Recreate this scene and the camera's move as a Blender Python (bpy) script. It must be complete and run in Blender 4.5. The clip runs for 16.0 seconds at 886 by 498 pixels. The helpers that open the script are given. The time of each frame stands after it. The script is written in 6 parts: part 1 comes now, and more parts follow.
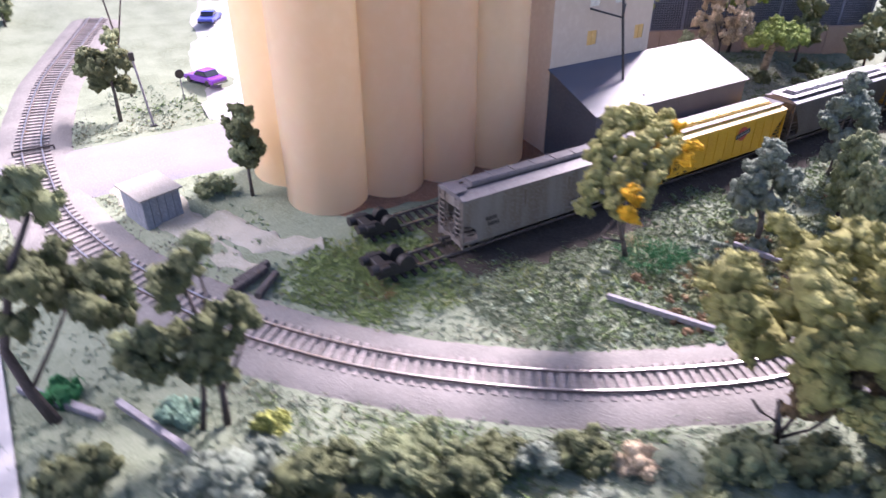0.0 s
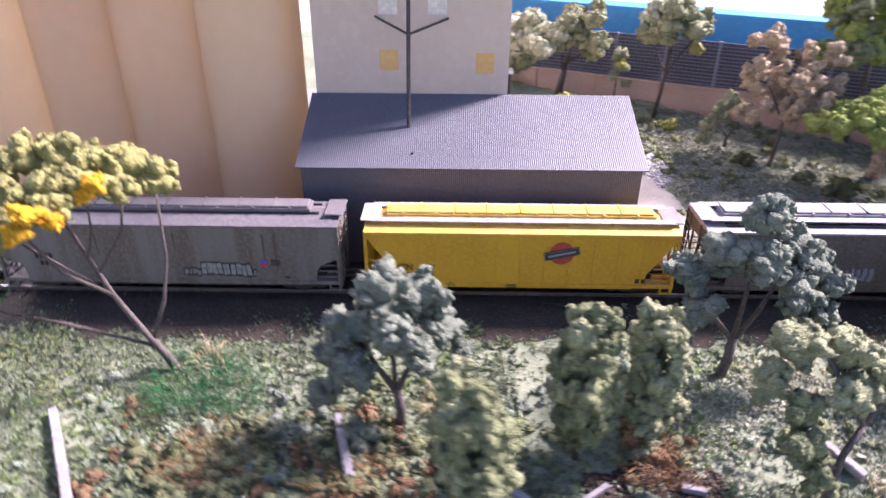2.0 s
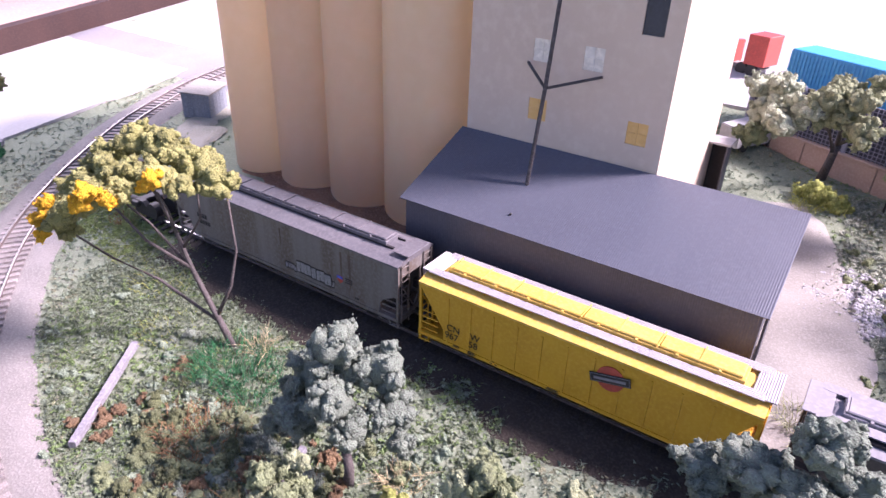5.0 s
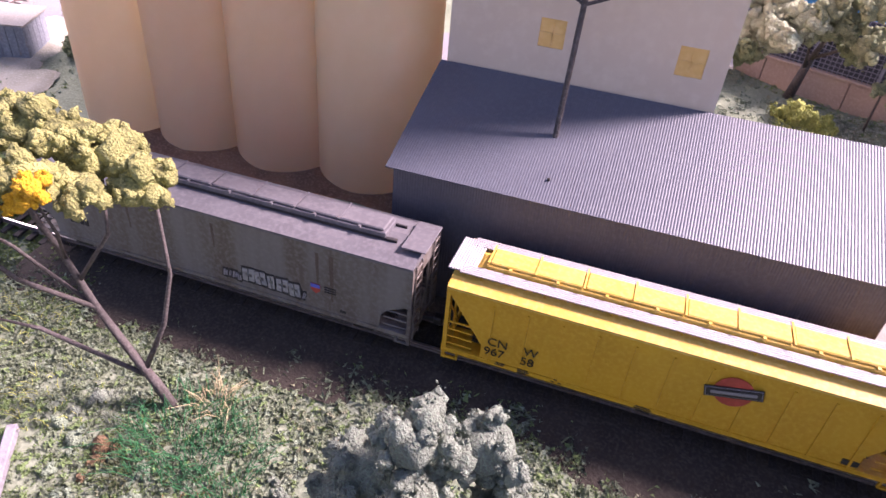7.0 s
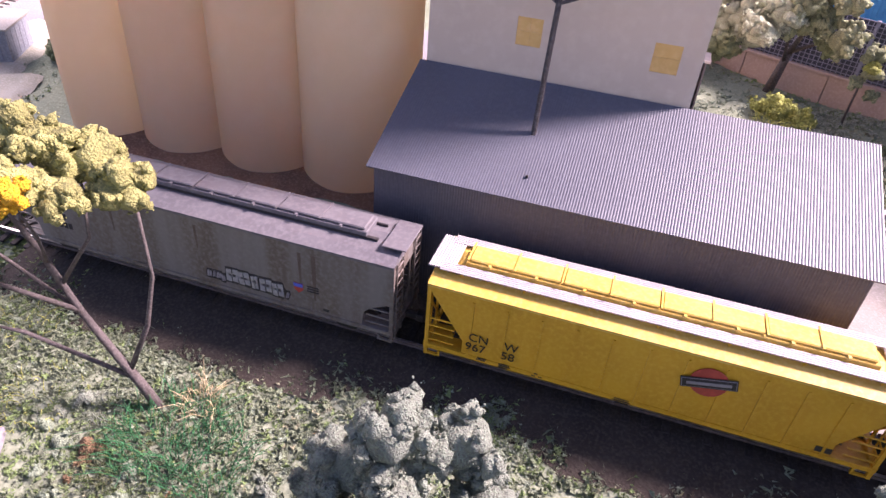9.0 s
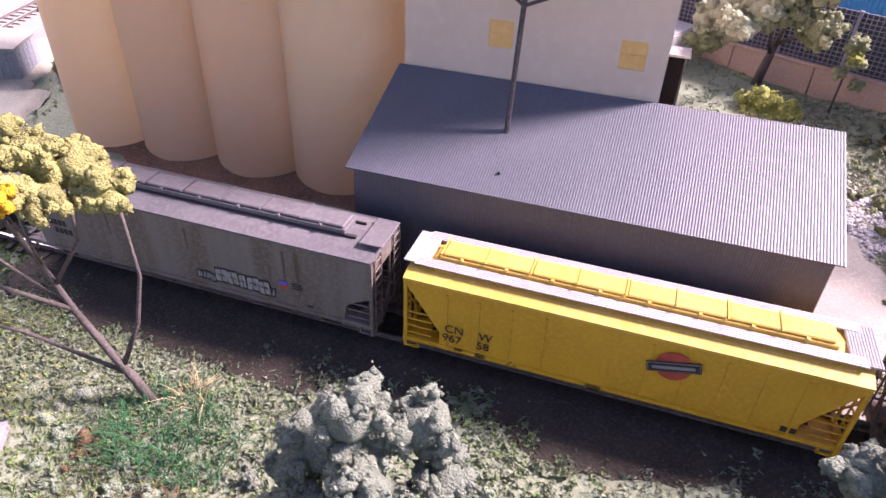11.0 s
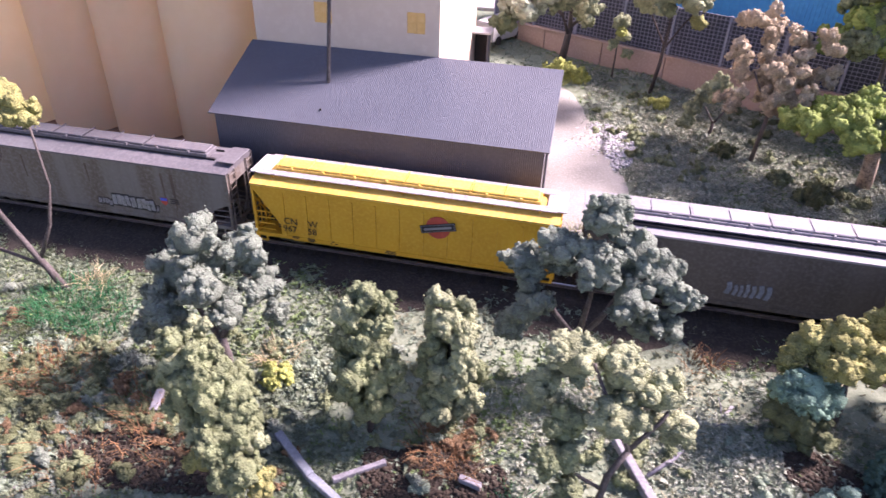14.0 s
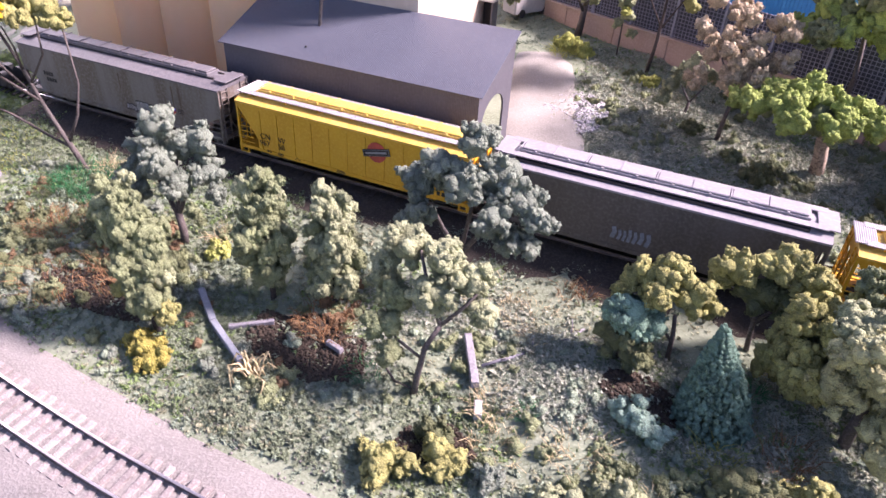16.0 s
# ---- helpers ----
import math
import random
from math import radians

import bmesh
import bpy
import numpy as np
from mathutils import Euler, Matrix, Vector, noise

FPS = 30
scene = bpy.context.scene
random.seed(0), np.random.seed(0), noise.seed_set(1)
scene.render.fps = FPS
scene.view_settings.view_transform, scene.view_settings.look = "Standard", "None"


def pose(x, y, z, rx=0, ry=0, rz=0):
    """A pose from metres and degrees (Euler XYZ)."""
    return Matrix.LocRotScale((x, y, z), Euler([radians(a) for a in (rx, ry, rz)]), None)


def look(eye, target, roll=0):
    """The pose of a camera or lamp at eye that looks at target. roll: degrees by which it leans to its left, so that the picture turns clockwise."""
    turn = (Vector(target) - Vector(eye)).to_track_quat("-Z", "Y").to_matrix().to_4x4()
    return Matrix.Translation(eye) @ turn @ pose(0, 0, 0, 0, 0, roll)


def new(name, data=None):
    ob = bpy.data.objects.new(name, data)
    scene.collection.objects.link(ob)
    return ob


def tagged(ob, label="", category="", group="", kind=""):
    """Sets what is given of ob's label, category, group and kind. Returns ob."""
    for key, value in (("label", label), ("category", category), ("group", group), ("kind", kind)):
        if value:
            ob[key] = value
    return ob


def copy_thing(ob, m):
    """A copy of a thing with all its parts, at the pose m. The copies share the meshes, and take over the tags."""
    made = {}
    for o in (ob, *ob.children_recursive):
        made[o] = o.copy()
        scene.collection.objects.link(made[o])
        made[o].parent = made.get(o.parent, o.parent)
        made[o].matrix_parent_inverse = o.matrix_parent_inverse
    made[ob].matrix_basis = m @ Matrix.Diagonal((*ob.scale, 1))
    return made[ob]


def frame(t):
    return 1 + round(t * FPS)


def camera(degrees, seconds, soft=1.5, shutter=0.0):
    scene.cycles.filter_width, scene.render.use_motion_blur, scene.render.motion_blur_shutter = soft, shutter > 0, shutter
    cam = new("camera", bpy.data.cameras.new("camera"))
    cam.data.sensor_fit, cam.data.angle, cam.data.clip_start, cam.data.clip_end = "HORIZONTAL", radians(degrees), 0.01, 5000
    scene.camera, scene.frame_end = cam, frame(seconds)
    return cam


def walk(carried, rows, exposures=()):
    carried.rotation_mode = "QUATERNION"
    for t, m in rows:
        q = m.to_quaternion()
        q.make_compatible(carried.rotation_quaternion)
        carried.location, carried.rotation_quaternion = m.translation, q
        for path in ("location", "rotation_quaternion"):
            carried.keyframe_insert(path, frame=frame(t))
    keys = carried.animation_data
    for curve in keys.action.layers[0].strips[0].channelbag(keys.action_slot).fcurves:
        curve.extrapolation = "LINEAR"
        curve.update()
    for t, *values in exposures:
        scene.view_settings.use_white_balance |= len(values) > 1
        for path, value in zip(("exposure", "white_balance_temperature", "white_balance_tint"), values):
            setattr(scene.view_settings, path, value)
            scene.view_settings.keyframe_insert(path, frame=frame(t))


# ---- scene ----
cam = camera(67.2, 16.0, 1.5, 0.5)
PATH = [
    (0, (-0.466, -0.37, 0.28), (0.449, 1.082, -0.747), -0.2),
    (0.3, (-0.401, -0.42, 0.249), (0.39, 1.156, -0.694), -1.8),
    (0.5, (-0.34, -0.418, 0.249), (0.41, 1.156, -0.731), -1.5),
    (0.8, (-0.22, -0.408, 0.235), (0.469, 1.185, -0.759), 0.9),
    (1, (-0.161, -0.384, 0.241), (0.513, 1.213, -0.757), 0.4),
    (1.2, (-0.115, -0.365, 0.237), (0.478, 1.277, -0.739), 0.1),
    (1.5, (-0.024, -0.362, 0.239), (0.219, 1.357, -0.756), -4.1),
    (1.7, (-0.016, -0.341, 0.243), (0.225, 1.349, -0.799), 0.0),
    (2, (0.052, -0.341, 0.226), (0.033, 1.415, -0.731), 0.4),
    (2.5, (0.107, -0.306, 0.214), (-0.184, 1.438, -0.722), -0.1),
    (2.7, (0.099, -0.289, 0.236), (-0.15, 1.404, -0.799), 1.3),
    (3, (0.086, -0.279, 0.256), (-0.149, 1.389, -0.822), 5.5),
    (3.2, (0.111, -0.265, 0.253), (-0.383, 1.36, -0.804), 1.8),
    (3.5, (0.149, -0.251, 0.248), (-0.677, 1.26, -0.768), 0.6),
    (3.7, (0.171, -0.248, 0.254), (-0.776, 1.202, -0.745), 1.9),
    (4, (0.209, -0.258, 0.253), (-0.84, 1.141, -0.719), 1.9),
    (6.5, (0.086, -0.238, 0.245), (-0.482, 1.341, -0.844), 4.4),
    (7, (0.057, -0.204, 0.219), (-0.389, 1.362, -0.942), 5.5),
    (7.5, (0.059, -0.204, 0.222), (-0.364, 1.359, -0.953), 5.2),
    (8, (0.062, -0.205, 0.222), (-0.368, 1.36, -0.945), 5.0),
    (8.5, (0.064, -0.205, 0.223), (-0.374, 1.359, -0.945), 4.8),
    (9, (0.063, -0.205, 0.222), (-0.362, 1.362, -0.946), 5.0),
    (11.5, (0.101, -0.215, 0.231), (-0.386, 1.34, -0.928), 1.9),
    (12, (0.131, -0.241, 0.241), (-0.308, 1.374, -0.855), 0.6),
    (12.2, (0.152, -0.264, 0.245), (-0.368, 1.364, -0.794), -1.3),
    (12.5, (0.171, -0.306, 0.256), (-0.331, 1.345, -0.755), -1.7),
    (13, (0.183, -0.327, 0.249), (-0.305, 1.317, -0.779), 0.5),
    (13.5, (0.179, -0.33, 0.25), (-0.272, 1.274, -0.856), 0.5),
    (14, (0.186, -0.319, 0.238), (-0.149, 1.318, -0.86), 2.0),
    (14.5, (0.224, -0.332, 0.246), (-0.155, 1.296, -0.852), 1.2),
    (14.7, (0.242, -0.34, 0.248), (-0.194, 1.266, -0.861), 2.5),
    (15, (0.272, -0.355, 0.246), (-0.26, 1.225, -0.859), 3.0),
    (15.5, (0.301, -0.354, 0.246), (-0.312, 1.179, -0.883), 2.7),
    (16, (0.315, -0.353, 0.239), (-0.314, 1.172, -0.892), 3.6),
]
walk(cam, [(t, look(eye, target, roll)) for t, eye, target, roll in PATH], [(0.0, 1.60, 5900, 32), (0.5, 1.66, 5950, 34), (1.0, 1.80, 6100, 35), (3.0, 1.86, 6100, 38), (4.0, 1.60, 5900, 38), (6.5, 1.52, 6100, 42), (7.2, 1.64, 6400, 43), (11.4, 1.70, 6400, 43), (12.4, 1.78, 6300, 40), (14.5, 1.82, 6200, 39), (16.0, 1.72, 6250, 38)])


# ---- world, sun, window light ----
SUN_FROM = Vector((1.5, 0.75, 1.58)).normalized()
world = bpy.data.worlds.new("world")
scene.world = world
world.use_nodes = True
wn = world.node_tree
sky = wn.nodes.new("ShaderNodeTexSky")
sky.sky_type, sky.sun_disc = "NISHITA", False
sky.sun_elevation = math.asin(SUN_FROM.z)
sky.sun_rotation = math.atan2(SUN_FROM.x, SUN_FROM.y)
wn.links.new(sky.outputs[0], wn.nodes["Background"].inputs[0])
wn.nodes["Background"].inputs[1].default_value = 0.071
sun = new("sun", bpy.data.lights.new("sun", "SUN"))
sun.data.energy, sun.data.angle, sun.data.color = 4.5, radians(11), (1.0, 0.90, 0.80)
sun.matrix_world = look(SUN_FROM * 5, (0, 0, 0))
win = new("window_light", bpy.data.lights.new("window_light", "AREA"))
win.data.shape, win.data.size, win.data.size_y = "RECTANGLE", 0.5, 0.4
win.data.energy, win.data.color = 0.85, (1.0, 0.93, 0.86)
win.data.spread = radians(75)
win.matrix_world = look((-0.86, 0.40, 0.62), (-0.42, 0.11, 0))


# ---- materials ----
def mat(name, c1, c2=None, c3=None, scale=60.0, fine=600.0, rough=0.8, metal=0.0, bump=0.25, island=0.0, obj=0.0, detail=6.0, streak=False, translucent=0.0, emit=None, relief=0.0006):
    """Two scales of colour variation, a fine relief, and optional differences from piece to piece."""
    m = bpy.data.materials.new(name)
    m.use_nodes = True
    nt = m.node_tree
    N, L = nt.nodes, nt.links
    p = N["Principled BSDF"]
    p.inputs["Roughness"].default_value = rough
    p.inputs["Metallic"].default_value = metal
    c2 = c2 or tuple(v * 0.8 for v in c1)
    c3 = c3 or tuple(min(1, v * 1.15) for v in c1)
    tc = N.new("ShaderNodeTexCoord")
    vec = tc.outputs["Object"]
    if streak:
        mp = N.new("ShaderNodeMapping")
        mp.inputs["Scale"].default_value = (1.0, 1.0, 0.12)
        L.new(vec, mp.inputs[0])
        svec = mp.outputs[0]
    else:
        svec = vec
    n1 = N.new("ShaderNodeTexNoise")
    n1.inputs["Scale"].default_value, n1.inputs["Detail"].default_value = scale, detail
    L.new(svec, n1.inputs["Vector"])
    r1 = N.new("ShaderNodeValToRGB")
    r1.color_ramp.elements[0].position, r1.color_ramp.elements[1].position = 0.35, 0.65
    r1.color_ramp.elements[0].color, r1.color_ramp.elements[1].color = (*c2, 1), (*c1, 1)
    L.new(n1.outputs[0], r1.inputs[0])
    n2 = N.new("ShaderNodeTexNoise")
    n2.inputs["Scale"].default_value, n2.inputs["Detail"].default_value = fine, 4.0
    L.new(vec, n2.inputs["Vector"])
    r2 = N.new("ShaderNodeValToRGB")
    r2.color_ramp.elements[0].position, r2.color_ramp.elements[1].position = 0.45, 0.75
    L.new(n2.outputs[0], r2.inputs[0])
    mx = N.new("ShaderNodeMix")
    mx.data_type = "RGBA"
    L.new(r2.outputs[0], mx.inputs["Factor"])
    L.new(r1.outputs[0], mx.inputs["A"])
    mx.inputs["B"].default_value = (*c3, 1)
    col = mx.outputs["Result"]
    if island or obj:
        if island:
            src = N.new("ShaderNodeNewGeometry").outputs["Random Per Island"]
        else:
            src = N.new("ShaderNodeObjectInfo").outputs["Random"]
        amt = island or obj
        mr = N.new("ShaderNodeMapRange")
        mr.inputs["To Min"].default_value, mr.inputs["To Max"].default_value = 1 - amt, 1 + amt
        L.new(src, mr.inputs["Value"])
        hs = N.new("ShaderNodeHueSaturation")
        L.new(mr.outputs[0], hs.inputs["Value"])
        L.new(col, hs.inputs["Color"])
        col = hs.outputs[0]
    L.new(col, p.inputs["Base Color"])
    if bump:
        b = N.new("ShaderNodeBump")
        b.inputs["Strength"].default_value, b.inputs["Distance"].default_value = bump, relief
        L.new(n2.outputs[0], b.inputs["Height"])
        L.new(b.outputs[0], p.inputs["Normal"])
    if translucent:
        p.inputs["Subsurface Weight"].default_value = translucent
        p.inputs["Subsurface Radius"].default_value = (0.014, 0.005, 0.0025)
    if emit:
        p.inputs["Emission Color"].default_value, p.inputs["Emission Strength"].default_value = (*emit[0], 1), emit[1]
    return m


M = {}
M["ground"] = mat("earth_with_turf", (0.20, 0.235, 0.165), (0.135, 0.165, 0.105), (0.275, 0.31, 0.23), 30, 700, 0.95, bump=0.5)
M["ballast"] = mat("pale_ballast", (0.176, 0.165, 0.156), (0.133, 0.125, 0.118), (0.235, 0.222, 0.212), 40, 900, 0.95, bump=1.0, island=0.3)
M["road"] = mat("pale_road", (0.215, 0.206, 0.228), (0.18, 0.172, 0.19), (0.25, 0.24, 0.262), 15, 700, 0.9, bump=0.3)
M["earth"] = mat("dark_brown_earth", (0.045, 0.032, 0.022), (0.03, 0.021, 0.015), (0.075, 0.055, 0.036), 60, 700, 0.95, bump=0.8, island=0.15)
M["soil"] = mat("red_soil", (0.26, 0.13, 0.07), (0.17, 0.085, 0.05), (0.33, 0.19, 0.12), 50, 700, 0.95, bump=0.8)
# brown soil taken near black to hold the train's shadow
M["shaded_soil"] = mat("soil_with_train_shade", (0.04, 0.031, 0.024), (0.026, 0.02, 0.016), (0.07, 0.058, 0.045), 60, 700, 0.95, bump=0.8)
M["silo"] = mat("cream_plastic", (0.80, 0.70, 0.53), (0.76, 0.655, 0.475), (0.83, 0.735, 0.575), 9, 90, 0.5, bump=0.04, translucent=0.2)
nt = M["silo"].node_tree
tl, mixer = nt.nodes.new("ShaderNodeBsdfTranslucent"), nt.nodes.new("ShaderNodeMixShader")
tl.inputs["Color"].default_value, mixer.inputs[0].default_value = (0.93, 0.785, 0.56, 1), 0.54
nt.links.new(nt.nodes["Principled BSDF"].outputs[0], mixer.inputs[1])
nt.links.new(tl.outputs[0], mixer.inputs[2])
nt.links.new(mixer.outputs[0], nt.nodes["Material Output"].inputs[0])
M["tower"] = mat("cream_panel", (0.62, 0.495, 0.395), (0.58, 0.455, 0.36), (0.65, 0.53, 0.43), 20, 200, 0.6, bump=0.04)
M["shed_roof"] = mat("grey_corrugated", (0.086, 0.094, 0.122), (0.075, 0.082, 0.108), (0.098, 0.107, 0.137), 30, 500, 0.46, bump=0.015)
M["shed_wall"] = mat("grey_shed_wall", (0.092, 0.09, 0.105), (0.078, 0.076, 0.09), (0.108, 0.105, 0.122), 40, 500, 0.6, bump=0.1)
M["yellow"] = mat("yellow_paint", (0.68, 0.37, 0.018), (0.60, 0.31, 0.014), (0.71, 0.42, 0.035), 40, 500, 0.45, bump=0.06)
# paler copy of the yellow: sunlight on roof and hatches put into the colour
M["yellow_lit"] = mat("yellow_paint_with_sunlight", (0.68, 0.44, 0.09), (0.62, 0.38, 0.06), (0.72, 0.50, 0.15), 40, 500, 0.45, bump=0.06)
M["graffiti"] = mat("dull_white_spray_paint", (0.33, 0.325, 0.325), (0.25, 0.245, 0.245), (0.38, 0.375, 0.375), 200, 900, 0.7, bump=0.1)
M["grey"] = mat("weathered_grey_paint", (0.175, 0.162, 0.155), (0.115, 0.09, 0.072), (0.198, 0.185, 0.178), 95, 500, 0.6, bump=0.08, streak=True, detail=2.0)
M["brown"] = mat("weathered_dark_paint", (0.10, 0.085, 0.077), (0.07, 0.058, 0.05), (0.13, 0.115, 0.105), 60, 500, 0.7, bump=0.1, streak=True)
M["grey_roof"] = mat("dull_grey_roof_paint", (0.135, 0.128, 0.14), (0.105, 0.098, 0.11), (0.165, 0.158, 0.17), 60, 500, 0.6, bump=0.1)
M["pale"] = mat("pale_roof_paint", (0.27, 0.257, 0.275), (0.22, 0.207, 0.225), (0.31, 0.298, 0.315), 60, 500, 0.6, bump=0.1)
M["grating"] = mat("grey_grating", (0.36, 0.345, 0.36), (0.30, 0.285, 0.30), (0.42, 0.405, 0.42), 80, 900, 0.6, bump=0.3)
M["black"] = mat("black_iron", (0.025, 0.023, 0.024), (0.017, 0.016, 0.016), (0.05, 0.042, 0.04), 100, 800, 0.6, bump=0.3)
# near black: painted shade gaps on car roofs, lettering bars, lean-to back
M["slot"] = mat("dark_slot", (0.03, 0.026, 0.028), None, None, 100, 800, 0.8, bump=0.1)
M["rail"] = mat("nickel_rail", (0.62, 0.58, 0.57), (0.50, 0.45, 0.43), (0.7, 0.67, 0.66), 90, 500, 0.3, metal=0.9, bump=0.05)
M["railside"] = mat("rusty_rail_side", (0.10, 0.075, 0.07), (0.07, 0.05, 0.045), (0.15, 0.12, 0.11), 90, 500, 0.7, bump=0.2)
M["darktie"] = mat("dark_tie", (0.035, 0.028, 0.025), (0.024, 0.02, 0.018), (0.06, 0.05, 0.045), 120, 900, 0.9, bump=0.5, obj=0.25)
M["backing"] = mat("shade_sheet_colour", (0.055, 0.06, 0.085), None, None, 60, 500, 0.7, bump=0.1)
M["tie"] = mat("weathered_tie", (0.25, 0.22, 0.21), (0.18, 0.155, 0.15), (0.36, 0.33, 0.32), 120, 900, 0.9, bump=0.5, obj=0.25)
M["bark"] = mat("grey_bark", (0.10, 0.083, 0.08), (0.065, 0.053, 0.05), (0.15, 0.13, 0.125), 120, 900, 0.85, bump=0.8)
M["palebark"] = mat("spotted_pale_bark", (0.42, 0.33, 0.26), (0.10, 0.075, 0.06), (0.50, 0.40, 0.32), 260, 900, 0.85, bump=0.6)
M["darkbark"] = mat("dark_bark", (0.06, 0.047, 0.045), (0.04, 0.03, 0.03), (0.1, 0.085, 0.08), 120, 900, 0.85, bump=0.8)


def leaf(name, c, amt=0.35, warm=1.25):
    return mat(name, tuple(v * 1.28 for v in c), tuple(v * 0.8 for v in c), (min(1, c[0] * warm * 1.4), min(1, c[1] * 1.66), c[2] * 1.55), 130, 1300, 0.95, bump=1.0, island=amt * 0.5, relief=0.0022)


M["leaf_olive"] = leaf("olive_foam", (0.27, 0.27, 0.10))
M["leaf_grey"] = leaf("grey_green_foam", (0.185, 0.212, 0.168), 0.3, 1.05)
M["leaf_green"] = leaf("green_foam", (0.18, 0.212, 0.11))
M["leaf_pale"] = leaf("pale_green_foam", (0.26, 0.29, 0.17))
M["leaf_dark"] = leaf("dark_green_foam", (0.105, 0.122, 0.057))
M["leaf_teal"] = leaf("teal_foam", (0.19, 0.30, 0.225), 0.25, 1.1)
M["leaf_fir"] = leaf("blue_green_needles", (0.125, 0.215, 0.165), 0.25, 1.1)
M["leaf_bright"] = leaf("bright_green_foam", (0.028, 0.16, 0.06))
M["leaf_lime"] = leaf("lime_foam", (0.33, 0.36, 0.10))
M["leaf_russet"] = leaf("russet_foam", (0.17, 0.11, 0.06))
M["leaf_mist"] = leaf("pale_misty_foam", (0.40, 0.425, 0.30), 0.3, 1.1)
M["leaf_mustard"] = leaf("mustard_foam", (0.29, 0.26, 0.06))
M["leaf_spring"] = leaf("spring_green_foam", (0.235, 0.30, 0.075))
# golden leaf, paled to give the end trees light the lamps lack
M["leaf_gold"] = leaf("golden_foam_with_light", (0.325, 0.325, 0.165))
M["sand"] = mat("pale_dusty_sand", (0.28, 0.265, 0.24), (0.23, 0.218, 0.195), (0.34, 0.325, 0.30), 40, 800, 0.95, bump=0.6)
# beige sand made paler in place of light missing left of the silos
M["lit_sand"] = mat("beige_sand_with_light", (0.345, 0.33, 0.275), (0.26, 0.26, 0.20), (0.42, 0.40, 0.35), 45, 800, 0.95, bump=0.6)
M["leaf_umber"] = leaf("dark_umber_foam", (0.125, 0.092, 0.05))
M["leaf_yellow"] = leaf("yellow_blossom_foam", (0.72, 0.38, 0.015), 0.2)
M["leaf_brown"] = leaf("brown_foam", (0.44, 0.36, 0.25))
M["turf"] = leaf("turf_crumbs", (0.215, 0.275, 0.20), 0.3)
M["lawn"] = leaf("lawn_crumbs", (0.19, 0.26, 0.09), 0.3)
M["mint"] = leaf("mint_foam", (0.24, 0.34, 0.27), 0.2, 1.05)
# these two turf tones also carry shade and sunlight in their colour
M["turf_dark"] = leaf("dark_turf_with_shade", (0.15, 0.19, 0.12), 0.3)
M["turf_pale"] = leaf("pale_turf_with_sunlight", (0.34, 0.375, 0.30), 0.25)
M["turf_green"] = leaf("green_turf_crumbs", (0.15, 0.225, 0.085), 0.3)
M["turf_dry"] = leaf("dry_turf_crumbs", (0.25, 0.26, 0.17), 0.25)
M["wood"] = mat("weathered_grey_wood", (0.24, 0.23, 0.255), (0.17, 0.16, 0.18), (0.31, 0.30, 0.325), 80, 700, 0.85, bump=0.5)
M["darkwood"] = mat("tarred_wood", (0.06, 0.05, 0.05), (0.04, 0.033, 0.033), (0.11, 0.1, 0.1), 80, 700, 0.8, bump=0.5)
M["concrete"] = mat("pink_concrete", (0.42, 0.31, 0.255), (0.36, 0.26, 0.215), (0.47, 0.36, 0.30), 40, 500, 0.85, bump=0.3)
M["fence"] = mat("blue_grey_fence", (0.21, 0.22, 0.29), (0.17, 0.18, 0.24), (0.26, 0.27, 0.34), 60, 500, 0.6, bump=0.1)
M["blue"] = mat("blue_trailer_paint", (0.05, 0.33, 0.62), (0.045, 0.29, 0.56), (0.07, 0.38, 0.66), 30, 300, 0.5, bump=0.05)
M["red"] = mat("red_paint", (0.50, 0.07, 0.05), None, None, 60, 500, 0.4, bump=0.05)
M["white"] = mat("white_paint", (0.40, 0.388, 0.385), (0.36, 0.35, 0.348), (0.43, 0.418, 0.414), 25, 300, 0.7, bump=0.1)
M["purple"] = mat("purple_paint", (0.25, 0.06, 0.50), None, None, 60, 500, 0.25, bump=0.02)
M["carblue"] = mat("blue_car_paint", (0.10, 0.13, 0.60), None, None, 60, 500, 0.25, bump=0.02)
M["glass"] = mat("dark_glass", (0.03, 0.035, 0.06), None, None, 60, 500, 0.1, bump=0.0)
M["amber"] = mat("amber_window_pane", (0.75, 0.46, 0.16), (0.70, 0.42, 0.14), (0.8, 0.52, 0.22), 60, 300, 0.35, bump=0.05)
# pane colour whitened to stand for light reflected in it
M["pane"] = mat("pane_with_reflection", (0.80, 0.74, 0.66), None, None, 60, 300, 0.3, bump=0.05)
M["hutwall"] = mat("blue_grey_planks", (0.20, 0.22, 0.26), (0.15, 0.165, 0.20), (0.27, 0.29, 0.33), 60, 700, 0.8, bump=0.3, streak=True)
M["gravel"] = mat("grey_stones", (0.38, 0.375, 0.39), (0.28, 0.275, 0.29), (0.50, 0.495, 0.51), 60, 900, 0.9, bump=0.6, island=0.35)
M["rust"] = mat("rust_streaks", (0.125, 0.092, 0.07), (0.10, 0.075, 0.058), (0.145, 0.11, 0.088), 90, 800, 0.9, bump=0.1)
M["shelf"] = mat("pinkish_shelf", (0.36, 0.26, 0.225), (0.29, 0.205, 0.175), (0.43, 0.34, 0.30), 12, 300, 0.7, bump=0.1)
M["trim"] = mat("red_brown_board", (0.042, 0.017, 0.013), (0.03, 0.012, 0.010), (0.055, 0.026, 0.02), 30, 400, 0.7, bump=0.2, streak=True)


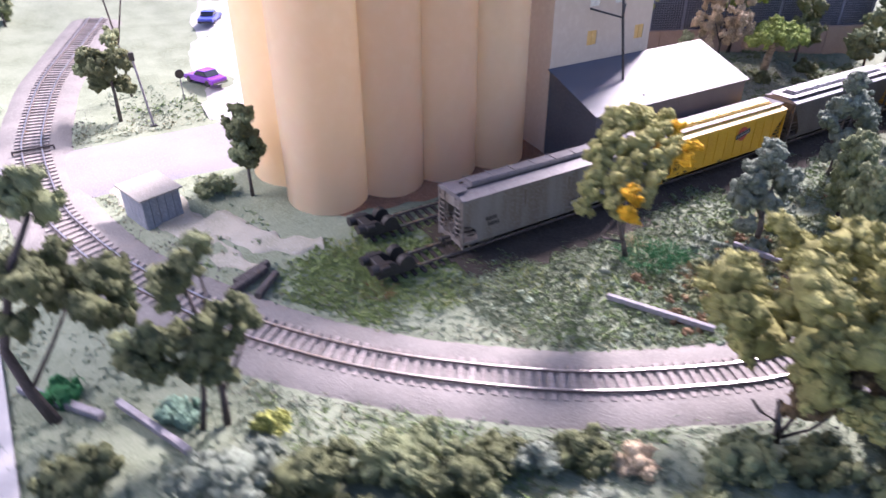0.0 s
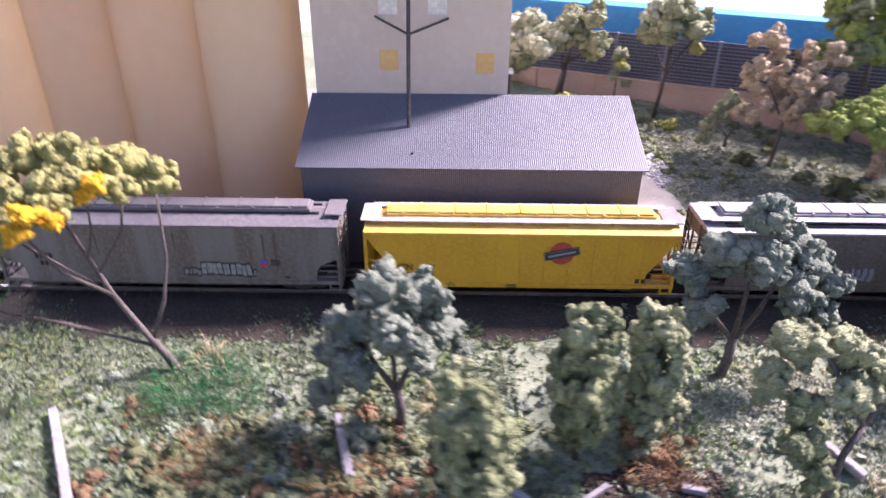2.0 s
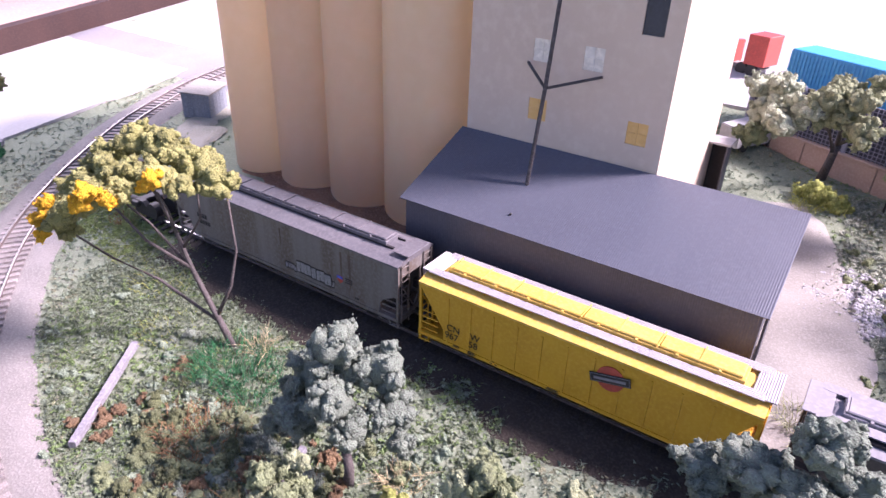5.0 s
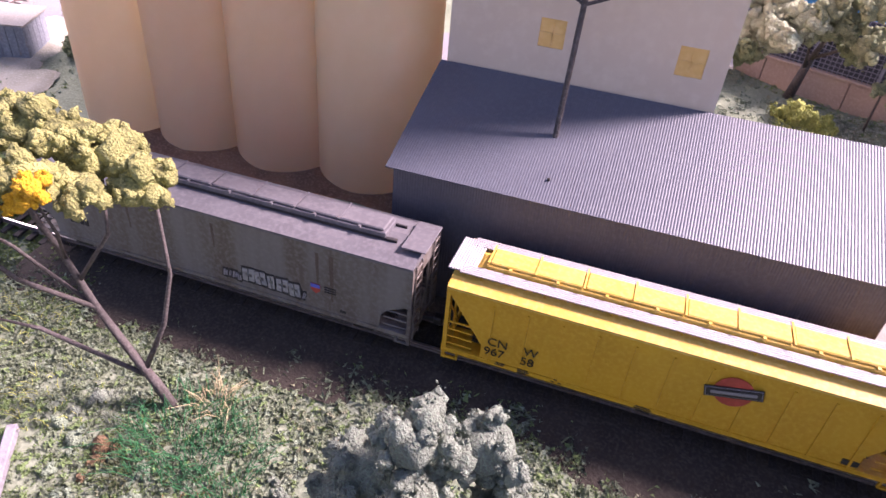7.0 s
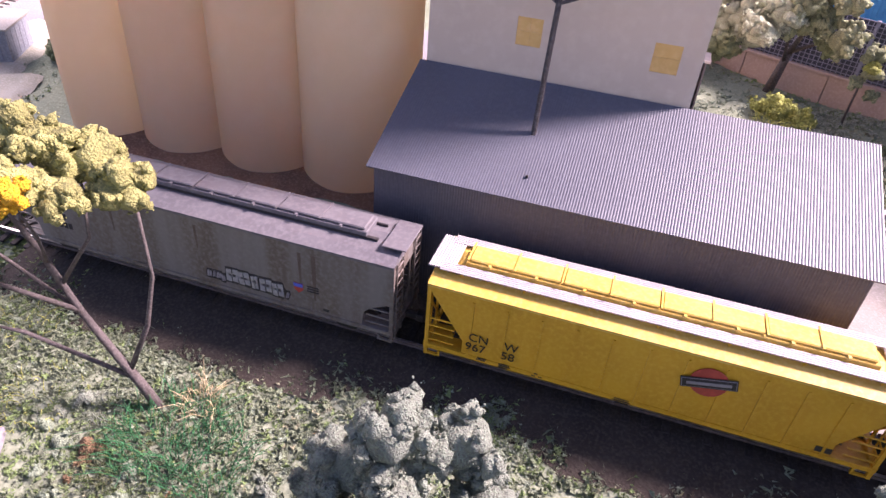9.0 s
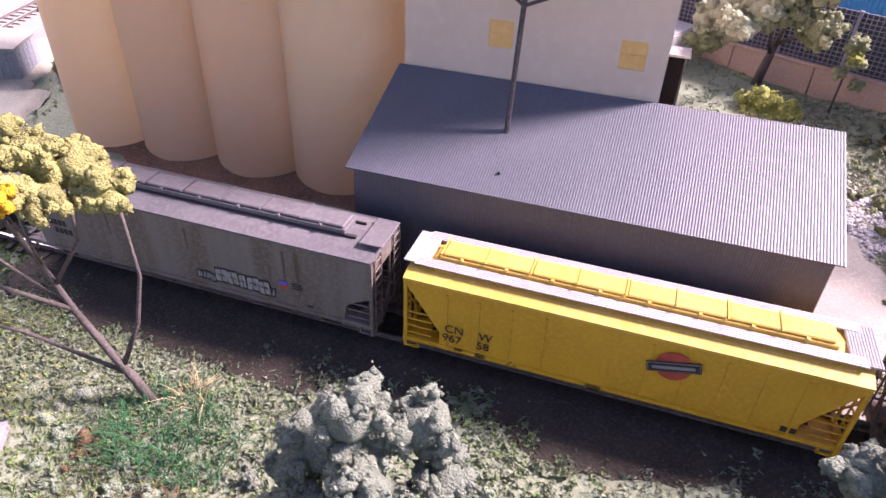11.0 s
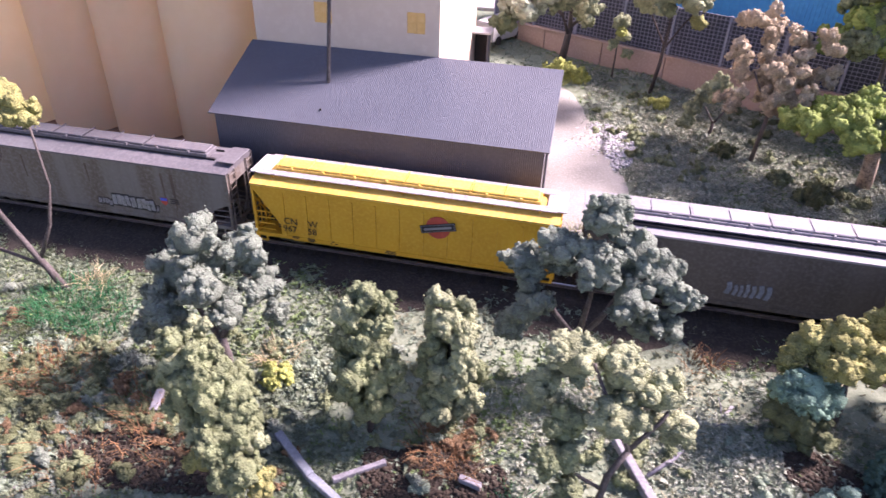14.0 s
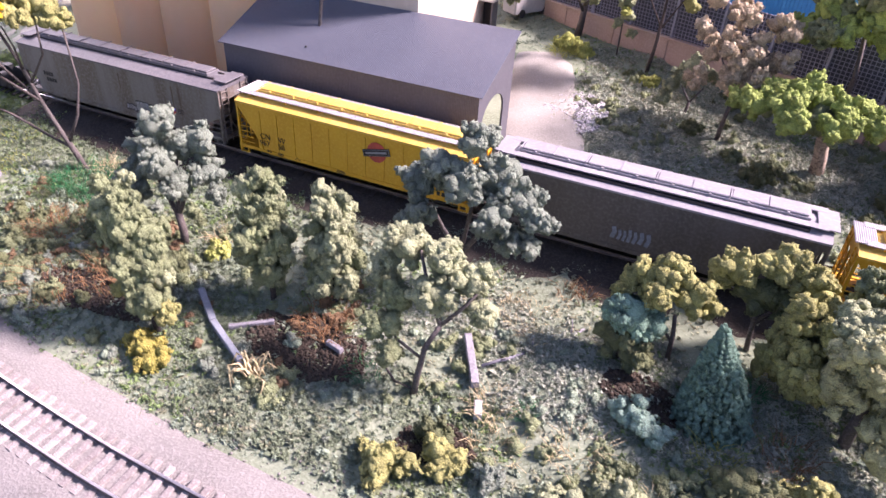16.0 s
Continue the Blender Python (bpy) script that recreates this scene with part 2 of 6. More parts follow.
# ---- mesh tools ----
def finish(bm, name, material, smooth=False):
    me = bpy.data.meshes.new(name)
    bm.normal_update()
    bm.to_mesh(me)
    bm.free()
    me.materials.append(material)
    if smooth:
        for f in me.polygons:
            f.use_smooth = True
    return me


def part(name, bm, material, parent=None, label="", smooth=False):
    ob = new(name, finish(bm, name, material, smooth) if isinstance(bm, bmesh.types.BMesh) else bm)
    if parent:
        ob.parent = parent
    if label:
        tagged(ob, label)
    return ob


def thing(name, label, category, group="", at=(0, 0, 0), rz=0, kind=""):
    ob = new(name)
    ob.empty_display_size = 0.01
    ob.matrix_basis = pose(*at, 0, 0, rz)
    return tagged(ob, label, category, group, kind)


def box(bm, x0, x1, y0, y1, z0, z1, bevel=0.0):
    vs = [bm.verts.new(v) for v in ((x0, y0, z0), (x1, y0, z0), (x1, y1, z0), (x0, y1, z0), (x0, y0, z1), (x1, y0, z1), (x1, y1, z1), (x0, y1, z1))]
    fs = [bm.faces.new([vs[i] for i in q]) for q in ((3, 2, 1, 0), (4, 5, 6, 7), (0, 1, 5, 4), (1, 2, 6, 5), (2, 3, 7, 6), (3, 0, 4, 7))]
    if bevel:
        es = list({e for f in fs for e in f.edges})
        bmesh.ops.bevel(bm, geom=es, offset=bevel, segments=1, affect="EDGES")
    return bm


def B(*a, **k):
    return box(bmesh.new(), *a, **k)


def rod(bm, p, q, r0, r1=None, seg=8, cap=True):
    r1 = r0 if r1 is None else r1
    p, q = Vector(p), Vector(q)
    d = (q - p).normalized()
    u = d.orthogonal().normalized()
    w = d.cross(u)
    rings = []
    for c, r in ((p, r0), (q, r1)):
        rings.append([bm.verts.new(c + (u * math.cos(2 * math.pi * i / seg) + w * math.sin(2 * math.pi * i / seg)) * r) for i in range(seg)])
    for i in range(seg):
        bm.faces.new((rings[0][i], rings[0][(i + 1) % seg], rings[1][(i + 1) % seg], rings[1][i]))
    if cap:
        bm.faces.new(rings[0][::-1])
        bm.faces.new(rings[1])
    return bm


def limb(bm, pts, r0, r1, seg=7):
    """A tapered, bent branch through the points."""
    pts = [Vector(p) for p in pts]
    rings = []
    for i, p in enumerate(pts):
        d = (pts[min(i + 1, len(pts) - 1)] - pts[max(i - 1, 0)]).normalized()
        u = d.orthogonal().normalized()
        w = d.cross(u)
        r = r0 + (r1 - r0) * i / (len(pts) - 1)
        rings.append([bm.verts.new(p + (u * math.cos(2 * math.pi * k / seg) + w * math.sin(2 * math.pi * k / seg)) * r) for k in range(seg)])
    for a, b in zip(rings, rings[1:]):
        for k in range(seg):
            bm.faces.new((a[k], a[(k + 1) % seg], b[(k + 1) % seg], b[k]))
    bm.faces.new(rings[0][::-1])
    bm.faces.new(rings[-1])
    return bm


def prism(pts, y0, y1):
    """An outline in x and z, drawn out along y."""
    bm = bmesh.new()
    a = [bm.verts.new((x, y0, z)) for x, z in pts]
    b = [bm.verts.new((x, y1, z)) for x, z in pts]
    n = len(pts)
    bm.faces.new(a)
    bm.faces.new(b[::-1])
    for i in range(n):
        bm.faces.new((a[(i + 1) % n], a[i], b[i], b[(i + 1) % n]))
    return bm


def ground_plane(x, y):
    y = min(max(y, -0.9), 0.8)
    return -0.001 + (0.11 if y > 0 else 0.08) * y


TRACK = [(-0.36, 0.70), (-0.403, 0.597), (-0.4465, 0.486), (-0.474, 0.37), (-0.4805, 0.311), (-0.478, 0.22), (-0.466, 0.165), (-0.445, 0.105), (-0.40, 0.025), (-0.36, -0.03), (-0.318, -0.075), (-0.27, -0.115), (-0.22, -0.150), (-0.166, -0.1775), (-0.108, -0.201), (-0.02, -0.2225), (0.02, -0.2295), (0.088, -0.2365), (0.14, -0.2395), (0.22, -0.241), (0.34, -0.236), (0.5, -0.22), (0.75, -0.185)]


def spline(points, step):
    """Evenly spaced points along a smooth line through the given ones."""
    P = [Vector((*p, 0)) for p in points]
    fine = []
    for i in range(len(P) - 1):
        a, b, c, d = P[max(i - 1, 0)], P[i], P[i + 1], P[min(i + 2, len(P) - 1)]
        for k in range(40):
            t = k / 40
            fine.append(0.5 * ((2 * b) + (c - a) * t + (2 * a - 5 * b + 4 * c - d) * t * t + (3 * b - a - 3 * c + d) * t ** 3))
    fine.append(P[-1])
    out, left = [fine[0]], step
    for a, b in zip(fine, fine[1:]):
        seg = (b - a).length
        while seg >= left:
            a = a + (b - a) * (left / seg)
            out.append(a)
            seg, left = (b - a).length, step
        left -= seg
    return out


LINE = spline(TRACK, 0.0072)
LINE_NP = np.array([(p.x, p.y) for p in LINE])


def track_distance(x, y):
    return float(np.sqrt(((LINE_NP - (x, y)) ** 2).sum(1).min()))


def G(x, y):
    """The ground's height: a gentle slope with lumps, smooth under tracks, road and buildings."""
    z = ground_plane(x, y)
    d = track_distance(x, y)
    k = min(1.0, max(0.0, (d - 0.03) / 0.03))
    if -0.34 < x < 0.21 and 0.0 < y < 0.28 or x < -0.2 and 0.2 < y < 0.34:
        k *= 0.15
    elif 0.0 <= y < 0.09:
        k *= 0.3
    lump = noise.noise(Vector((x * 22, y * 22, 1.5))) * 0.004 + noise.noise(Vector((x * 70, y * 70, 4.5))) * 0.0018
    return z + k * lump


def strip(pts, half, lift, step=0.01, n=8):
    """A ribbon that lies on the ground."""
    bm = bmesh.new()
    P = spline(pts, step)
    rows = []
    for i, p in enumerate(P):
        d = (P[min(i + 1, len(P) - 1)] - P[max(i - 1, 0)]).normalized()
        s = Vector((-d.y, d.x, 0))
        h = half(i / (len(P) - 1)) if callable(half) else half
        row = []
        for k in range(n + 1):
            f = 2 * k / n - 1
            q = p + s * (h * f + 0.0)
            e = 1 - min(1, (1 - abs(f)) * 3)
            row.append(bm.verts.new((q.x, q.y, ground_plane(q.x, q.y) + lift * (1 - e) - 0.001 * e + 0.0004 * noise.noise(q * 150))))
        rows.append(row)
    for a, b in zip(rows, rows[1:]):
        for k in range(n):
            bm.faces.new((a[k], a[k + 1], b[k + 1], b[k]))
    bmesh.ops.recalc_face_normals(bm, faces=bm.faces)
    return bm


# ---- clumps of foam: many small crumbs in one mesh ----
def crumb_templates(sub, count, rough):
    out = []
    for i in range(count):
        bm = bmesh.new()
        bmesh.ops.create_icosphere(bm, subdivisions=sub, radius=1.0)
        off = Vector((i * 7.3, i * 3.1, i * 5.7))
        for v in bm.verts:
            v.co *= 1 + rough * noise.noise(v.co * 1.7 + off) + rough * 0.6 * noise.noise(v.co * 4.0 + off)
        bm.verts.ensure_lookup_table()
        V = np.array([v.co[:] for v in bm.verts])
        Fc = np.array([[v.index for v in f.verts] for f in bm.faces])
        bm.free()
        out.append((V, Fc))
    return out


CRUMB = crumb_templates(2, 6, 0.5)
BIT = crumb_templates(1, 8, 0.75)
CORE = crumb_templates(3, 4, 0.55)


def grit_templates(count):
    """Eight-sided chips."""
    rr = random.Random(4)
    out = []
    for _ in range(count):
        V = np.array([(1, 0, 0), (-1, 0, 0), (0, 1, 0), (0, -1, 0), (0, 0, 1), (0, 0, -1)], float) * np.array([[rr.uniform(0.5, 1.4)] for _ in range(6)])
        out.append((V, np.array([(0, 2, 4), (2, 1, 4), (1, 3, 4), (3, 0, 4), (2, 0, 5), (1, 2, 5), (3, 1, 5), (0, 3, 5)])))
    return out


GRIT = grit_templates(8)


def flake_templates(count, n, size):
    """Tufts of small loose flakes."""
    rr = np.random.default_rng(11)
    out = []
    for _ in range(count):
        c = rr.normal(size=(n, 3))
        c *= (0.75 * rr.random(n) ** 0.4 / np.linalg.norm(c, axis=1))[:, None]
        V = (c[:, None, :] + rr.normal(size=(n, 3, 3)) * size).reshape(-1, 3)
        out.append((V, np.arange(3 * n).reshape(-1, 3)))
    return out


FLAKE = flake_templates(10, 10, 0.42)
SPRIG = flake_templates(10, 6, 0.45)
rng = np.random.default_rng(7)


def crumbs_mesh(name, pos, size, material, templates, squash=1.0, smooth=True):
    Vs, Fs, base = [], [], 0
    n = len(pos)
    pick = rng.integers(0, len(templates), n)
    for i in range(n):
        V, Fc = templates[pick[i]]
        q = rng.normal(size=4)
        q /= np.linalg.norm(q)
        w, x, y, z = q
        R = np.array([[1 - 2 * (y * y + z * z), 2 * (x * y - z * w), 2 * (x * z + y * w)], [2 * (x * y + z * w), 1 - 2 * (x * x + z * z), 2 * (y * z - x * w)], [2 * (x * z - y * w), 2 * (y * z + x * w), 1 - 2 * (x * x + y * y)]])
        W = V @ R.T * size[i]
        W[:, 2] *= squash
        Vs.append(W + pos[i])
        Fs.append(Fc + base)
        base += len(V)
    V, Fc = np.concatenate(Vs), np.concatenate(Fs)
    me = bpy.data.meshes.new(name)
    me.vertices.add(len(V))
    me.vertices.foreach_set("co", V.astype(np.float32).ravel())
    me.loops.add(Fc.size)
    me.loops.foreach_set("vertex_index", Fc.astype(np.int32).ravel())
    me.polygons.add(len(Fc))
    me.polygons.foreach_set("loop_start", np.arange(0, Fc.size, 3, dtype=np.int32))
    me.polygons.foreach_set("loop_total", np.full(len(Fc), 3, dtype=np.int32))
    if smooth:
        me.polygons.foreach_set("use_smooth", np.ones(len(Fc), dtype=bool))
    me.materials.append(material)
    me.update(calc_edges=True)
    me.validate()
    return me


def crown_points(blobs, size, cover):
    """Places of small bits over the lumpy skins of balls (x, y, z, radius)."""
    pos, rad = [], []
    for bx, by, bz, br in blobs:
        n = int(cover * 4 * (br / size) ** 2)
        d = rng.normal(size=(n, 3))
        d /= np.linalg.norm(d, axis=1)[:, None]
        lump = np.array([noise.noise(Vector((a * 2.0 + bx * 90, b * 2.0 + by * 90, c * 2.0))) + 0.55 * noise.noise(Vector((a * 5.0 + bx * 90, b * 5.0, c * 5.0 + bz * 90))) for a, b, c in d])
        r = br * (0.84 + 0.46 * lump + 0.20 * (rng.random(n) - 0.5))
        keep = (d[:, 2] > -0.75) | (rng.random(n) < 0.5)
        p = (d * r[:, None])[keep]
        p[:, 2] *= 0.9
        pos.append(p + (bx, by, bz))
        rad.append(size * (0.6 + 0.8 * rng.random(n)[keep]))
    return np.concatenate(pos), np.concatenate(rad)


def fuzzy_crown(blobs, size, cover, material):
    """Coarse low foliage: foam lumps with loose flakes between them."""
    pos, rad = crown_points(blobs, size, cover * 0.35)
    return joined("crown", [crown_mesh(blobs, size, cover * 0.8, material, 30, 1.2), crumbs_mesh("flakes", pos, rad * 0.7, material, FLAKE, smooth=False)])


def joined(name, meshes):
    bm = bmesh.new()
    for me in meshes:
        bm.from_mesh(me)
    out = meshes[0]
    bm.to_mesh(out)
    bm.free()
    for me in meshes[1:]:
        bpy.data.meshes.remove(me)
    out.name = name
    return out


def crown_mesh(blobs, size, cover, material, lumps=34, droop=1.0):
    """Clump foliage: clusters over each ball, knobs over each cluster, fine crumbs over the knobs."""
    A, AR, C, R, P, S = [], [], [], [], [], []
    for bx, by, bz, br in blobs:
        small = min(br, 0.0095)
        n = max(3, int(lumps * min(0.30, 0.00055 / size) * (0.8 + 0.4 * rng.random()) * (br / small) ** 1.7))
        d = rng.normal(size=(n, 3))
        d /= np.linalg.norm(d, axis=1)[:, None]
        d[:, 2] = np.where((d[:, 2] < -0.4) & (rng.random(n) < 0.5), -d[:, 2], d[:, 2])
        r = small * (0.26 + 0.20 * rng.random(n))
        c = d * (br * (0.52 + 0.30 * rng.random(n) + 0.22 * np.array([noise.noise(Vector(v) * 1.9 + Vector((bx, by, bz)) * 90) for v in d])))[:, None]
        c[:, 2] *= 0.9
        c += (bx, by, bz)
        A.append(c)
        AR.append(r)
        k = np.repeat(np.arange(n), 5)
        e = rng.normal(size=(len(k), 3)) + d[k] * 0.7
        e /= np.linalg.norm(e, axis=1)[:, None]
        q = c[k] + e * (r[k] * (0.75 + 0.4 * rng.random(len(k))))[:, None]
        qr = r[k] * (0.28 + 0.28 * rng.random(len(k)))
        C.append(q)
        R.append(qr)
        m = int(cover * 1.9 * (br / size) ** 2)
        k = rng.integers(0, len(q), m)
        e = rng.normal(size=(m, 3)) + e[k] * 0.8
        e /= np.linalg.norm(e, axis=1)[:, None]
        P.append(q[k] + e * (qr[k] * (0.8 + 0.75 * rng.random(m) ** 2))[:, None])
        S.append(size * (0.26 + 0.40 * rng.random(m)))
    core = crumbs_mesh("core", np.array([b[:3] for b in blobs]), np.array([b[3] * 0.62 for b in blobs]), material, CRUMB)
    mass = crumbs_mesh("clusters", np.concatenate(A), np.concatenate(AR), material, CRUMB, droop)
    knobs = crumbs_mesh("knobs", np.concatenate(C), np.concatenate(R), material, BIT, droop)
    P, S = np.concatenate(P), np.concatenate(S)
    h = len(P) // 2
    return joined("crown", [knobs, mass, core, crumbs_mesh("crumbs", P[:h], S[:h], material, GRIT, droop, smooth=False), crumbs_mesh("flakes", P[h:], S[h:] * 1.5, material, SPRIG, droop, smooth=False)])


def tree(name, at, limbs, crowns, label, bark="bark", size=0.0012, cover=1.15, group="", category="tree", fuzzy=False, droop=1.0):
    """limbs: (points, r0, r1) from the foot; crowns: (material, blobs); all in metres from the foot."""
    ob = thing(name, label, category, group, at=(at[0], at[1], G(at[0], at[1]) - 0.001))
    for i, (pts, r0, r1) in enumerate(limbs):
        part("trunk" if i == 0 else "limb", limb(bmesh.new(), pts, r0, r1), M[bark], ob, smooth=True)
    for leafm, blobs in crowns:
        part("crown", fuzzy_crown(blobs, size, cover, M[leafm]) if fuzzy else crown_mesh(blobs, size, cover, M[leafm], 34, droop), None, ob)
    return ob


def scatter_blobs(n, spread, z0, z1, r0, r1, seed, cx=0.0, cy=0.0):
    """Balls strewn through a crown's space."""
    rr = random.Random(seed)
    out = []
    for _ in range(n):
        a, d = rr.uniform(0, 2 * math.pi), math.sqrt(rr.random())
        out.append((cx + spread * d * math.cos(a), cy + spread * d * math.sin(a), rr.uniform(z0, z1), rr.uniform(r0, r1)))
    return out


# ---- ground ----
def ground_sheet():
    xs = np.concatenate([np.linspace(-60, -1.6, 6), np.arange(-1.5, -0.62, 0.06), np.arange(-0.6, 0.62, 0.0085), np.arange(0.65, 1.5, 0.06), np.linspace(1.6, 60, 6)])
    ys = np.concatenate([np.linspace(-60, -0.8, 6), np.arange(-0.7, -0.36, 0.04), np.arange(-0.34, 0.46, 0.0085), np.arange(0.48, 1.3, 0.05), np.linspace(1.5, 60, 6)])
    V = [(x, y, G(x, y)) for y in ys for x in xs]
    n = len(xs)
    Fc = [(j * n + i, j * n + i + 1, (j + 1) * n + i + 1, (j + 1) * n + i) for j in range(len(ys) - 1) for i in range(n - 1)]
    me = bpy.data.meshes.new("ground")
    me.from_pydata(V, [], Fc)
    me.materials.append(M["ground"])
    for f in me.polygons:
        f.use_smooth = True
    return tagged(new("ground", me), "scenic ground of earth and scattered green turf", "ground", kind="structure")


ground_sheet()


def crumb_field(name, n, region, size, material, keep, label, templates=BIT, squash=0.7):
    """Loose crumbs strewn over the ground where keep(x, y) holds."""
    rr = random.Random(hash_seed(name))
    pos, rad = [], []
    tries = 0
    while len(pos) < n and tries < n * 8:
        tries += 1
        x, y = rr.uniform(region[0], region[1]), rr.uniform(region[2], region[3])
        if rr.random() < keep(x, y):
            s = size * (0.5 + rr.random() ** 2 * 1.4)
            pos.append((x, y, G(x, y) + s * 0.3))
            rad.append(s)
    me = crumbs_mesh(name, np.array(pos), np.array(rad), material, templates, squash)
    return tagged(new(name, me), label, "ground cover", kind="stuff")


def hash_seed(s):
    return sum(ord(c) * (i + 3) for i, c in enumerate(s))


def n2(x, y, f, o=0.0):
    return noise.noise(Vector((x * f, y * f, o)))


BARE = [(0.148, -0.134, 0.036, 0.020), (0.018, -0.152, 0.046, 0.014), (0.320, -0.092, 0.022, 0.014), (0.238, -0.160, 0.020, 0.012)]


def bare_earth(x, y):
    """Over 0 inside the ragged patches of bare earth."""
    return max(1 - ((x - a) / c) ** 2 - ((y - b) / d) ** 2 + 0.5 * n2(x, y, 60, 3.0) for a, b, c, d in BARE)


def open_ground(x, y):
    """1 on open ground, 0 on tracks, road and building plots."""
    d = track_distance(x, y)
    if d < 0.036:
        return 0.0 if d < 0.023 else 0.25
    if -0.004 < y < 0.045 and x > -0.3:
        return 0.03
    if math.hypot(x - 0.192, (y - 0.11) * 0.45) < 0.026 or math.hypot(x - 0.165, (y - 0.23) * 0.45) < 0.024:
        return 0.06
    if -0.33 < x < 0.185 and 0.045 < y < 0.26:
        return 0.0
    if x < -0.2 and 0.222 < y < 0.33:
        return 0.0
    if -0.31 < x < -0.05 and y > 0.3:
        return 0.0
    if bare_earth(x, y) > 0:
        return 0.12
    if ((x + 0.39) / 0.04) ** 2 + ((y - 0.14) / 0.11) ** 2 < 1:
        return 0.22
    return 1.0


# ---- ballast, road, soil ----
BED = strip(TRACK, 0.036, 0.0035, 0.012, 10)
tagged(part("ballast_bed", BED, M["ballast"], smooth=True), "pale pinkish grey ballast bed under the curved track", "ballast", kind="structure")
tagged(part("road", strip([(-1.2, 0.278), (-0.6, 0.277), (-0.45, 0.275), (-0.30, 0.275), (-0.15, 0.29), (0.0, 0.33)], 0.052, 0.0032, 0.015, 8), M["road"], smooth=True), "pale lilac-grey road that crosses the track", "road", kind="structure")
tagged(part("yard", strip([(-0.24, 0.31), (-0.23, 0.42), (-0.20, 0.55), (-0.13, 0.75), (0.0, 1.0)], 0.075, 0.0026, 0.015, 8), M["white"], smooth=True), "white yard road behind the silos", "road", kind="structure")


def slab(x0, x1, y0, y1, lift, thick):
    """A board that lies along the sloping ground."""
    bm = bmesh.new()
    n = 24
    top = [[bm.verts.new((x, y0 + (y1 - y0) * k / n, ground_plane(x, y0 + (y1 - y0) * k / n) + lift)) for x in (x0, x1)] for k in range(n + 1)]
    low = [[bm.verts.new((v.co.x, v.co.y, v.co.z - thick)) for v in r] for r in top]
    for k in range(n):
        bm.faces.new((top[k][0], top[k][1], top[k + 1][1], top[k + 1][0]))
        bm.faces.new((low[k][1], low[k][0], low[k + 1][0], low[k + 1][1]))
        bm.faces.new((top[k][0], top[k + 1][0], low[k + 1][0], low[k][0]))
        bm.faces.new((top[k + 1][1], top[k][1], low[k][1], low[k + 1][1]))
    bm.faces.new((top[0][1], top[0][0], low[0][0], low[0][1]))
    bm.faces.new((top[n][0], top[n][1], low[n][1], low[n][0]))
    bmesh.ops.recalc_face_normals(bm, faces=bm.faces)
    return bm


tagged(part("white_board", slab(-0.80, -0.528, -0.9, 0.50, 0.003, 0.012), M["white"]), "white painted board beside the scenery", "board", kind="structure")
tagged(part("edge_board", slab(-0.82, -0.80, -0.9, 0.9, 0.034, 0.05), M["trim"]), "red-brown wooden edge board", "trim", kind="structure")
tagged(part("shelf_board", slab(-1.9, -0.82, -0.9, 1.2, 0.0345, 0.02), M["shelf"]), "pale pinkish shelf beyond the edge board", "board", kind="structure")
# white sheet in place of the floor behind, burnt out by bright light
tagged(part("back_white_sheet", slab(-0.06, 1.9, 0.455, 2.2, 0.004, 0.012), M["white"]), "white sheet for the washed-out floor behind the scenery", "board", kind="structure")
# both patches brighten the ground by colour where little lamp light reaches
tagged(part("sand_patch", strip([(-0.415, 0.275), (-0.402, 0.20), (-0.388, 0.14), (-0.372, 0.09), (-0.358, 0.066)], lambda f: 0.034 * (1 - 0.75 * f) + 0.010 * noise.noise(Vector((f * 11, 3, 0))), 0.0018, 0.008, 10), M["lit_sand"], smooth=True), "sand between track and silos, paled for bright light", "sand", kind="structure")
tagged(part("sand_patch", strip([(-0.372, 0.150), (-0.352, 0.115), (-0.330, 0.088), (-0.295, 0.074)], lambda f: 0.021 * (1 - 0.5 * f) + 0.010 * noise.noise(Vector((f * 8, 7, 0))), 0.0022, 0.006, 10), M["lit_sand"], smooth=True), "beige sand before the silos, paled for bright light", "sand", kind="structure")
tagged(part("soil_pad", strip([(-0.290, 0.158), (-0.2, 0.155), (-0.02, 0.155)], lambda f: 0.064 * min(1, 0.35 + 6 * f) + 0.012 * noise.noise(Vector((f * 9, 0, 0))), 0.003, 0.012, 8), M["soil"], smooth=True), "red-brown soil under the silos", "soil", kind="structure")
# strip along the siding with the train's cast shade in its colour
tagged(part("siding_bed", strip([(-0.22, 0.0185), (0.1, 0.0185), (0.4, 0.0185), (0.9, 0.0185)], 0.05, 0.002, 0.012, 8), M["shaded_soil"], smooth=True), "soil under the standing train, darkened for its shadow", "soil", kind="structure")
tagged(part("drive", strip([(0.186, 0.03), (0.196, 0.08), (0.192, 0.14), (0.172, 0.21), (0.142, 0.29)], lambda f: 0.027 + 0.010 * math.sin(3 * f) + 0.006 * noise.noise(Vector((f * 9, 5, 0))), 0.0022, 0.008, 10), M["sand"], smooth=True), "pale sandy drive beside the shed", "path", kind="structure")


# ---- tracks ----
RAIL_PROFILE = [(-0.0009, 0.0), (0.0009, 0.0), (0.0004, 0.0006), (0.0004, 0.0015), (0.00055, 0.0016), (0.00055, 0.0022), (-0.00055, 0.0022), (-0.00055, 0.0016), (-0.0004, 0.0015), (-0.0004, 0.0006)]


